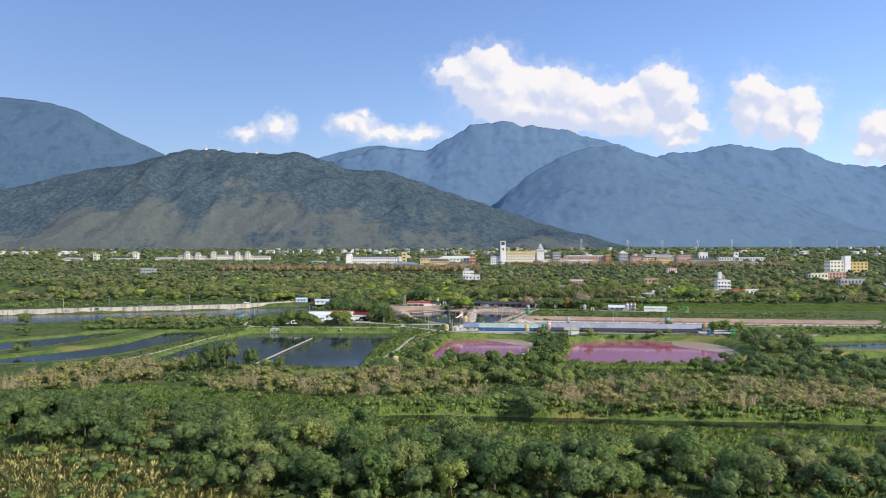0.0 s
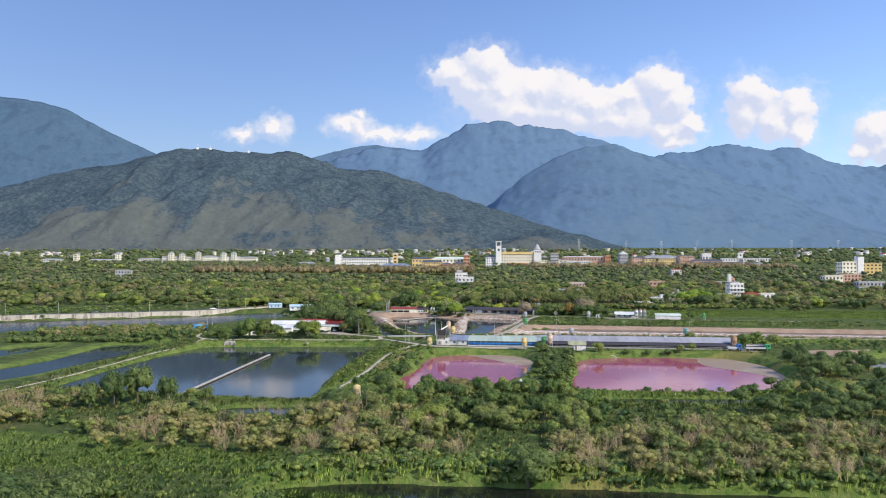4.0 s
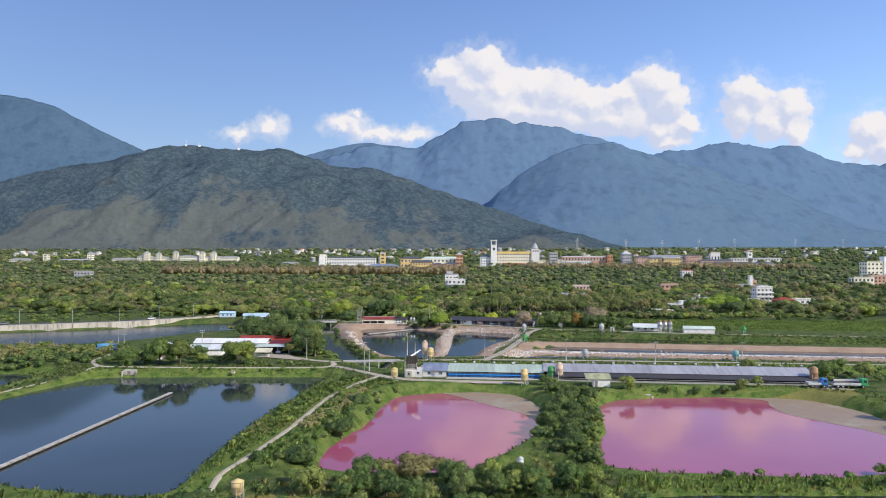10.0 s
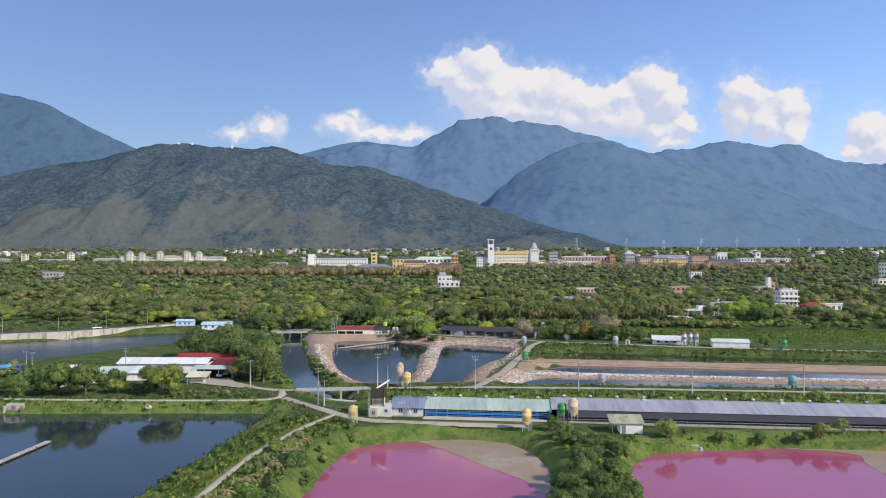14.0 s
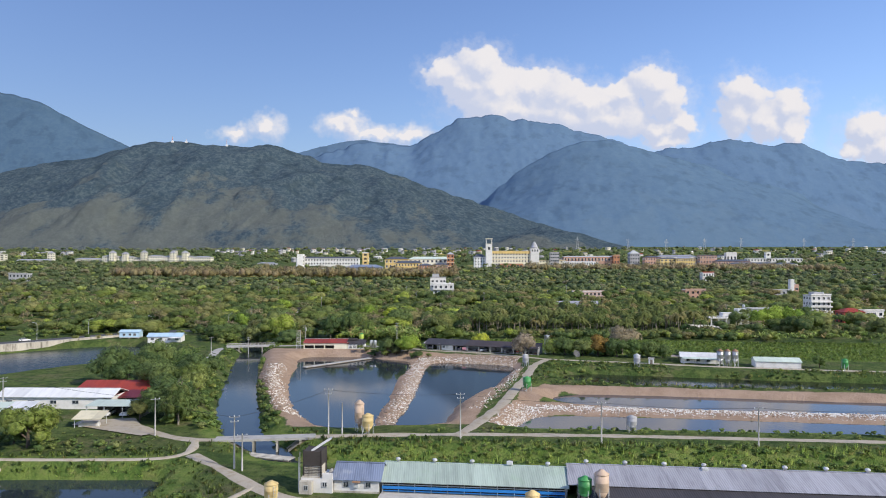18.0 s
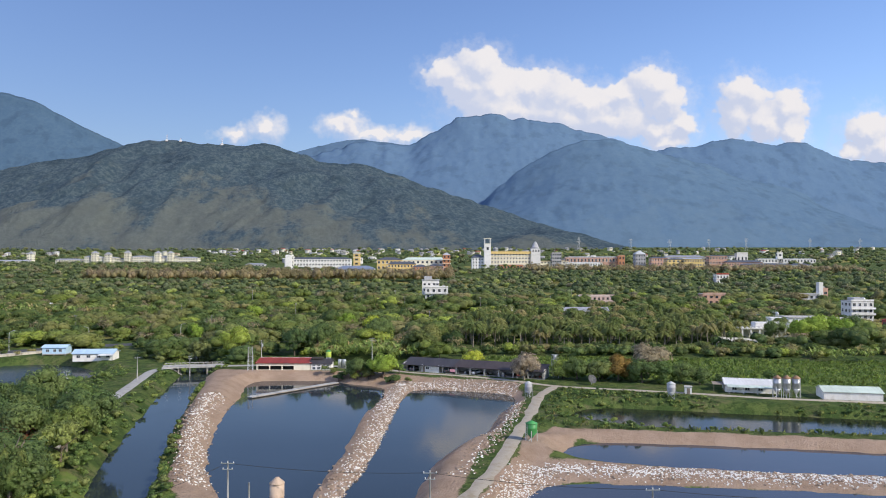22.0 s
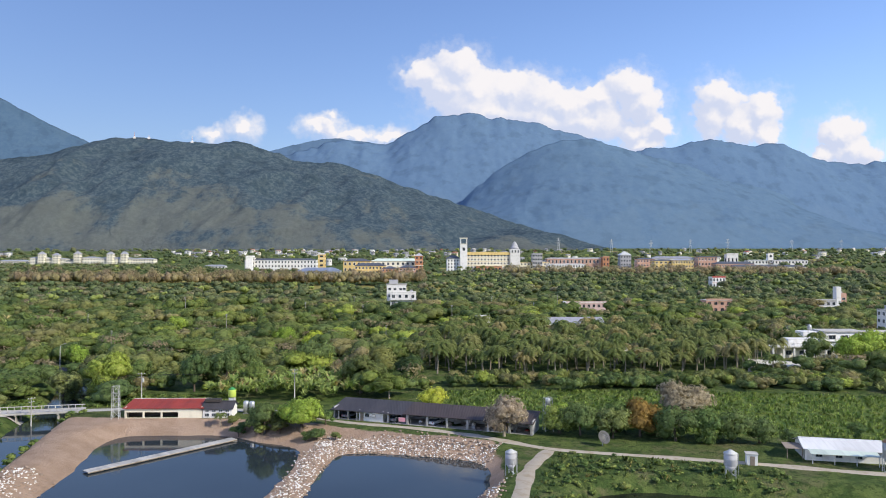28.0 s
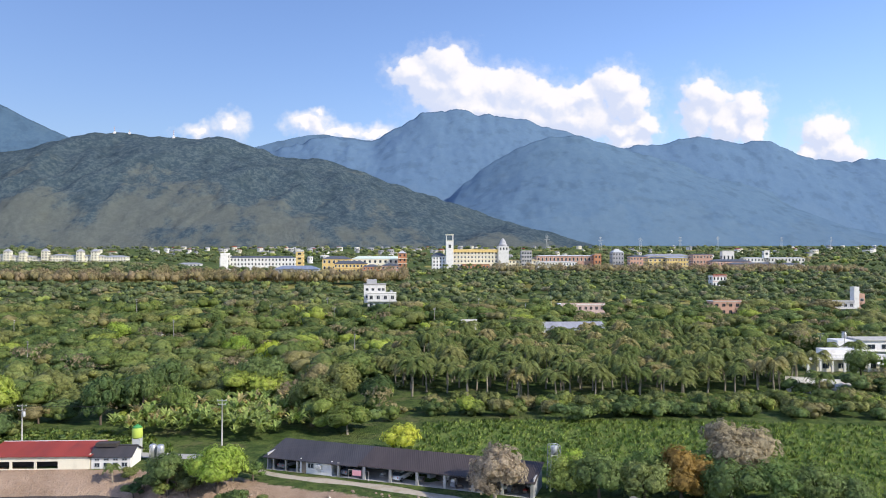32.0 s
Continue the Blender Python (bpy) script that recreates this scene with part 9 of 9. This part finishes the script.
fill(dark_scrub, BUSH, [(-60, 104), (-55, 148), (-10, 146), (25, 130), (90, 126), (120, 104)], 4.2, 411, 0.8, 1.7, 0, keep=0.5)
fill(dark_scrub, TREE_THICK, [(-130, 212), (-190, 370), (-320, 420), (-420, 300), (-240, 180)], 12.0, 412, 0.8, 1.4, 0, keep=0.25)
fill(dark_scrub, TREE_THICK, [(150, 120), (170, 260), (190, 260), (260, 380), (420, 420), (420, 200), (260, 120)], 11.0, 413, 0.8, 1.5, 0, keep=0.5)
fill(dark_scrub, BUSH, [(-190, 372), (-190, 410), (-112, 425), (-92, 410), (-96, 376)], 5.0, 414, 1.2, 2.2, 0, keep=0.7)
fill(dark_scrub, TREE_THICK, [(72, 222), (92, 256), (118, 268), (140, 250), (150, 206), (110, 178), (96, 206)], 6.2, 415, 0.75, 1.15, 0, trunk=TRUNKS)
fill(dark_scrub, TREE_THICK, [(-38, 108), (-42, 140), (-12, 147), (6, 138), (30, 130), (60, 127), (90, 124), (84, 112), (40, 106)], 8.0, 416, 0.9, 1.4, 0, trunk=TRUNKS)
fill(dark_scrub, TREE_THICK, [(-118, 140), (-112, 172), (-70, 168), (-40, 152), (-40, 130), (-70, 136)], 8.0, 417, 0.9, 1.4, 0, trunk=TRUNKS)
dark_scrub.build("thicket", (LEAF_DARK, BARK), "dark green thicket of bushes", "bushes")

dry_scrub = Bag()
for poly, sd, kp in (([(24, 172), (30, 196), (60, 206), (110, 198), (112, 166), (80, 168)], 421, 0.75), ([(-72, 190), (-60, 222), (-20, 228), (14, 206), (10, 182), (-20, 184)], 422, 0.5), ([(-125, 178), (-120, 240), (-82, 240), (-84, 205)], 423, 0.5), ([(40, 112), (60, 140), (100, 140), (110, 112)], 424, 0.25), ([(-180, 380), (-170, 412), (-110, 420), (-98, 396)], 425, 0.4)):
    fill(dry_scrub, TWIGS, poly, 4.0, sd, 1.0, 1.8, 1, keep=kp)
    fill(dry_scrub, SCRUB, poly, 3.4, sd + 50, 0.9, 1.9, 0, keep=kp)
dry_scrub.build("dry_scrub", (LEAF_DRY, TWIG_BARK), "tan, half-bare shrubs with pale twigs", "shrubs")

# grasses and reeds
grass = Bag()
fill(grass, TUFTS, [(-125, 98), (-128, 164), (-60, 172), (-20, 150), (30, 132), (150, 124), (150, 98)], 1.5, 431, 0.7, 1.5, 0, keep=0.75, water=0.2)
fill(grass, TUFTS, [(-125, 206), (-130, 262), (-36, 246), (40, 256), (140, 256), (150, 172), (20, 184), (-30, 190), (-80, 208)], 1.5, 437, 0.7, 1.4, 0, keep=0.7, water=0.2)
fill(grass, TUFTS, [(-118, 262), (-128, 372), (-20, 372), (4, 350), (-14, 300), (-30, 244)], 1.3, 432, 0.5, 1.0, 0, keep=0.6, water=0.1, track=0.2)
fill(grass, TUFTS, [(-10, 262), (60, 256), (128, 262), (132, 332), (4, 346)], 1.4, 433, 0.5, 1.1, 0, keep=0.5, water=0.1, track=0.2)
fill(grass, TUFTS, [(-34, 374), (0, 372), (140, 356), (140, 372), (20, 384), (-4, 392)], 1.3, 434, 0.6, 1.2, 0, keep=0.7, water=0.2, track=0.3)
fill(grass, TUFTS, [(52, 448), (66, 494), (130, 474), (220, 456), (230, 428), (130, 440)], 1.8, 435, 0.7, 1.3, 0, keep=0.6, water=0.2, track=0.3)
grass.build("rough_grass", (GRASS_BLADES,), "rough green grass and reeds", "grass")
lush = Bag()
fill(lush, TUFTS, LUSH_CLEAR, 0.95, 441, 0.35, 0.8, 0, keep=0.9)
fill(lush, TUFTS, [(-128, 160), (-120, 180), (-30, 190), (-14, 184), (-24, 174), (-60, 172)], 1.1, 454, 0.4, 0.9, 0, keep=0.85)
fill(lush, TUFTS, [(-56, 146), (-50, 176), (-12, 178), (-4, 165), (-10, 148)], 1.0, 457, 0.4, 0.9, 0, keep=0.9, water=0.1)
fill(lush, TUFTS, OPEN_SUMP, 1.0, 455, 0.35, 0.8, 0, keep=0.85, water=0.2)
fill(lush, TUFTS, OPEN_EAST, 1.2, 456, 0.5, 1.0, 0, keep=0.85, water=0.2)
fill(lush, TUFTS, LUSH_FIELD, 1.15, 442, 0.7, 1.15, 0, keep=0.8, track=0.6)
fill(lush, TUFTS, [(-28, 244), (-26, 300), (-14, 352), (-2, 348), (-6, 300), (-12, 258)], 1.2, 443, 0.6, 1.2, 0, keep=0.5, water=0.1)
fill(lush, TUFTS, [(-24, 360), (-108, 364), (-112, 374), (-22, 374)], 1.2, 444, 0.6, 1.1, 0, keep=0.6, water=0.1)
fill(lush, REEDS, [(-30, 173), (-12, 183), (60, 179), (120, 174), (150, 156), (84, 165), (27, 171), (-8, 174)], 0.9, 436, 0.4, 0.8, 0, keep=0.95, water=0.1)
fill(lush, REEDS, [(44, 250), (46, 257), (64, 255), (90, 253), (106, 257), (104, 250), (80, 249)], 1.0, 450, 0.3, 0.6, 0, keep=0.9, water=0.1)
fill(lush, TUFTS, [(-20, 160), (-20, 172), (6, 166), (60, 160), (150, 149), (150, 143), (60, 154)], 1.1, 448, 0.7, 1.3, 0, keep=0.8, water=0.1)
fill(lush, TUFTS, [(-16, 150), (-20, 168), (20, 162), (60, 156), (150, 146), (150, 128), (30, 136)], 1.0, 445, 0.6, 1.3, 0, keep=0.9, water=0.3)
fill(lush, REEDS, LUSH_DAM, 1.6, 446, 0.45, 0.75, 0, keep=0.8, water=0.2, track=0.4)
fill(lush, TUFTS, LUSH_DYKE, 1.5, 447, 0.6, 1.1, 0, keep=0.6, water=0.2, track=0.2)
fill(lush, TUFTS, [(-62, 539), (-60, 556), (-10, 554), (4, 536), (-30, 540)], 1.1, 449, 0.7, 1.2, 0, keep=0.9, track=0.4)
lush.build("lush_grass", (GRASS_LUSH,), "tall bright green field grass", "grass")
straw = Bag()
fill(straw, TUFTS, DRY_NEAR, 0.9, 451, 1.0, 1.7, 0, keep=0.9)
fill(straw, TUFTS, [(40, 100), (60, 128), (130, 140), (150, 100)], 2.2, 452, 0.8, 1.5, 0, keep=0.5)
fill(straw, TUFTS, [(20, 258), (40, 262), (44, 256), (30, 250)], 1.6, 453, 0.9, 1.5, 0, keep=0.5)
straw.build("dry_grass", (GRASS_DRY,), "straw-coloured dry grass", "grass")

# woodland of the plain
wood = Bag()
WOODLAND = [(-520, 470), (-330, 560), (-120, 600), (-66, 566), (-30, 548), (-16, 560), (22, 560), (26, 530), (38, 528), (44, 560), (46, 575), (70, 590), (140, 578), (340, 545), (460, 520), (640, 820), (-640, 820)]
NEARWOOD = [(-150, 560), (-60, 545), (-30, 543), (-14, 560), (22, 574), (46, 600), (130, 690), (190, 690), (230, 620), (330, 820), (-280, 820)]
fill(wood, DOME, NEARWOOD, 21.0, 499, 1.5, 2.5, 0, keep=0.75, water=4, track=4, squash=(0.6, 0.95))
fill(wood, DOME, NEARWOOD, 12.5, 500, 0.7, 1.5, 0, keep=0.75, water=2, track=2.5, squash=(0.75, 1.25))
fill(wood, TREE_MID, NEARWOOD, 10.0, 501, 0.5, 1.3, 0, keep=0.4, trunk=MIDTRUNK, water=1.5, track=1.5)
fill(wood, TREE_MID, WOODLAND, 14.0, 510, 0.6, 2.2, 0, keep=0.8, water=2, track=2)
fill(wood, BUSH, [(50, 560), (52, 572), (110, 574), (180, 566), (178, 552), (110, 560)], 3.4, 508, 1.6, 3.0, 0, keep=0.85)
fill(wood, LOWBUSH, [(44, 598), (58, 690), (176, 694), (172, 600), (110, 586)], 7.5, 522, 0.7, 1.3, 0, keep=0.5)
fill(wood, DOME, [(132, 556), (140, 576), (190, 600), (260, 590), (260, 540)], 7.0, 509, 0.5, 0.95, 0, keep=0.8)
fill(wood, LOWBUSH, NEARWOOD, 8.0, 516, 1.0, 2.2, 0, keep=0.5, water=1, track=1)
fill(wood, LOWBUSH, [(40, 566), (44, 604), (70, 592), (150, 586), (180, 572), (110, 574), (60, 568)], 5.0, 517, 0.6, 1.4, 0, keep=0.6)
wood.build("woodland", (LEAF_WOOD, BARK), "mixed green woodland on the plain", "trees")
for i, (tx, ty, ts, tl, mt, lab) in enumerate((
        (26, 556, 2.5, 0.95, LEAF_WOOD, "broad olive-green dome of a tree behind the brown shed"),
        (34, 549, 1.7, 0.9, LEAF_WOOD, "rounded olive tree behind the brown shed"),
        (-40, 556, 2.6, 1.0, LEAF_WOOD, "broad grey-green dome of a tree behind the red-roofed house"),
        (-56, 562, 2.2, 1.0, LEAF_MIX, "broad leafy tree behind the red-roofed house"),
        (-20, 560, 1.7, 1.4, LEAF_DARK, "tall dark tree behind the red-roofed house"),
        (-12, 562, 1.6, 1.5, LEAF_DARK, "tall dark tree beside the banana patch"),
        (-3, 560, 1.3, 1.5, LEAF_MIX, "tall green tree beside the banana patch"),
        (10, 585, 2.6, 1.0, LEAF_DARK, "wide dark green tree behind the banana patch"),
        (-14, 586, 2.3, 1.0, LEAF_DARK, "wide dark green tree behind the banana patch"),
        (30, 582, 2.2, 1.0, LEAF_WOOD, "wide olive tree beside the coconut grove"),
        (40, 572, 1.9, 1.0, LEAF_WOOD, "wide olive tree beside the coconut grove"),
        (-72, 570, 2.0, 1.0, LEAF_WOOD, "broad olive tree at the edge of the woodland"),
        (2, 640, 1.9, 1.2, LEAF_LIME, "bright yellow-green tree standing above the woodland"),
        (-12, 655, 1.9, 1.2, LEAF_BRIGHT, "bright green tree standing above the woodland"),
        (-70, 600, 1.6, 1.2, LEAF_BRIGHT, "light green tree standing above the woodland"),
        (-70, 700, 1.9, 1.1, LEAF_BRIGHT, "bright yellow-green tree standing above the woodland"))):
    plant("tree", TREE_NEAR, TRUNKS, mt, BARK, tx, ty, ts, lab, "tree", 3700 + i, "woodland trees", tall=tl)
dark_wood = Bag()
fill(dark_wood, DOME, NEARWOOD, 18.0, 502, 0.8, 1.7, 0, keep=0.5, water=2, track=2)
fill(dark_wood, TREE_MID, WOODLAND, 20.0, 514, 0.9, 1.6, 0, keep=0.5, water=2, track=2)
fill(dark_wood, BUSH, [(76, 556), (78, 566), (160, 562), (160, 550), (110, 558)], 5.0, 503, 1.6, 2.8, 0, keep=0.6)
dark_wood.build("dark_trees", (LEAF_DARK,), "dark green trees among the woodland", "trees")
bare_wood = Bag()
fill(bare_wood, FARBARE, WOODLAND, 16.0, 504, 2.0, 3.2, 0, keep=0.6, water=2, track=2)
BELT_WEST = [(-330, 1030), (-330, 1062), (50, 1048), (50, 1018)]
BELT_EAST = [(150, 1180), (150, 1225), (330, 1225), (560, 1190), (560, 1150), (330, 1180)]
fill(bare_wood, TREE_FAR, BELT_WEST, 7.0, 507, 1.0, 1.4, 0, keep=0.9, squash=(1.5, 2.1))
fill(bare_wood, DRYBUSH, BELT_WEST, 8.0, 505, 2.6, 3.6, 0, keep=0.9, squash=(1.5, 2.2))
fill(bare_wood, TREE_FAR, BELT_EAST, 9.0, 515, 1.0, 1.4, 0, keep=0.8, squash=(1.2, 1.8))
fill(bare_wood, FARBARE, BELT_EAST, 9.0, 506, 2.6, 3.6, 0, keep=0.8, squash=(1.2, 1.8))
bare_wood.build("leafless_trees", (LEAF_BARE,), "leafless grey-brown trees", "trees")
far_wood = Bag()
fill(far_wood, TREE_FAR, [(-600, 810), (-680, 1010), (-300, 1010), (30, 975), (60, 1040), (110, 1180), (720, 1180), (600, 810)], 11.5, 511, 0.7, 1.4, 0, keep=0.85)
fill(far_wood, TREE_FAR, [(-330, 1066), (-330, 1130), (-100, 1140), (-90, 1125), (60, 1125), (60, 1052)], 9.5, 518, 0.7, 1.2, 0, keep=0.9, squash=(0.8, 1.1))
fill(far_wood, TREE_FAR, [(50, 1130), (60, 1262), (96, 1270), (190, 1266), (520, 1262), (640, 1170), (300, 1170), (150, 1180)], 10.5, 519, 0.7, 1.2, 0, keep=0.85, squash=(0.8, 1.15))
fill(far_wood, TREE_FAR, [(-760, 1440), (-760, 1486), (-350, 1486), (-180, 1290), (-80, 1280), (-80, 1220), (-260, 1230)], 11.5, 520, 0.8, 1.3, 0, keep=0.9, squash=(0.8, 1.2))
fill(far_wood, TREE_FAR, [(-680, 1020), (-860, 1300), (-860, 1440), (-330, 1220), (-330, 1040)], 17.0, 521, 0.8, 1.6, 0, keep=0.85)
fill(far_wood, TREE_FAR, [(-900, 1500), (-1300, 1900), (1300, 1900), (900, 1200), (650, 1300), (300, 1370), (-200, 1450), (-340, 1530)], 26.0, 512, 1.1, 2.0, 0, keep=0.75)
fill(far_wood, TREE_FAR, [(-1300, 1900), (-1900, 2750), (1900, 2900), (1300, 1900)], 44.0, 513, 1.2, 2.4, 0, keep=0.6)
far_wood.build("far_woodland", (LEAF_FAR_HAZE,), "distant tree belts on the rising plain, haze in their leaf colour", "trees")

# coconut grove, banana patch and dyke plants
PALM_CROWN = [rosette(s, 24, 3.6, 0.34, 0.60, 1.30, (0, 0, 0), segs=7) for s in range(3)]
PALM_TRUNK = [tube_arrays([(0, 0, -0.4), (0.15, 0.05, 2.4), (0.05, 0.2, 5.1)], [0.20, 0.14, 0.11], 6)]
PALM_MESH = [mesh_of("crown", v + np.array([0.05, 0.2, 5.0]), q, mats=(LEAF_PALM,), tint=np.zeros(len(v))) for v, q in PALM_CROWN]
PALM_TRUNK_MESH = mesh_of("trunk", *PALM_TRUNK[0], mats=(PALE_BARK,))


def palm(x, y, scale, label, group, seed, z=None):
    rng = random.Random(seed)
    zz = float(ground_z(np.array([x]), np.array([y]))[0]) if z is None else z
    ob = thing("palm_tree", Matrix.LocRotScale((x, y, zz), Euler((0, 0, rng.uniform(0, 6.28))), (scale, scale, scale * rng.uniform(0.70, 1.15))), label, "palm", group)
    part("trunk", PALM_TRUNK_MESH, None, ob)
    part("crown", PALM_MESH[rng.randrange(3)], None, ob)


gx, gy, gz, grng = scatter(GROVE, 6.0, 601, jitter=0.5)
for i in range(len(gx)):
    palm(float(gx[i]), float(gy[i]), float(grng.uniform(1.2, 1.6)), "coconut palm with drooping fronds in a grove", "coconut grove", 6000 + i, float(gz[i]))
for i, (px, py, ps) in enumerate(((152, 578, 1.4), (135, 612, 1.5), (188, 632, 1.5), (198, 634, 1.5), (178, 640, 1.4), (230, 800, 1.3), (120, 1250, 1.6), (128, 1255, 1.6), (140, 1252, 1.6), (160, 1250, 1.6), (100, 1250, 1.6), (182, 1254, 1.6), (172, 1250, 1.6), (110, 1246, 1.6))):
    palm(px, py, ps, "tall slender palm beside the houses", "tall palms", 6500 + i)
palm(-3.0, 522.6, 0.55, "young leaning palm on the bare earth bank", "young palms", 6600)
bananas = Bag()
BANANA = [banana_template(s) for s in range(4)]
fill(bananas, BANANA, [(-14, 546), (-10, 572), (24, 572), (28, 552), (18, 540), (6, 545)], 1.7, 611, 0.8, 1.4, 0, keep=0.85)
fill(bananas, BANANA, [(-240, 700), (-240, 730), (-110, 730), (-110, 700)], 4.0, 612, 1.3, 1.9, 0, keep=0.8)
fill(bananas, BANANA, [(160, 540), (170, 556), (230, 548), (220, 530)], 3.0, 613, 0.8, 1.2, 0, keep=0.5)
bananas.build("banana_patch", (LEAF_BANANA,), "tattered banana plants in a dense patch", "banana plants")
spiky = Bag()
SPIKY = [rosette(s + 9, 16, 1.5, 0.5, 0.22, 1.0, (0, 0, 0.5), segs=4) for s in range(3)]
fill(spiky, SPIKY, [(-16, 284), (-15, 320), (-8, 336), (-4, 330), (-8, 306), (-11, 288)], 2.0, 621, 0.8, 1.4, 0, keep=0.75, water=0.3)
spiky.build("screw_pines", (foliage("screw_pine_leaves", (0.22, 0.24, 0.09), (0.30, 0.26, 0.13)),), "spiky screw pines along the dyke", "plants")
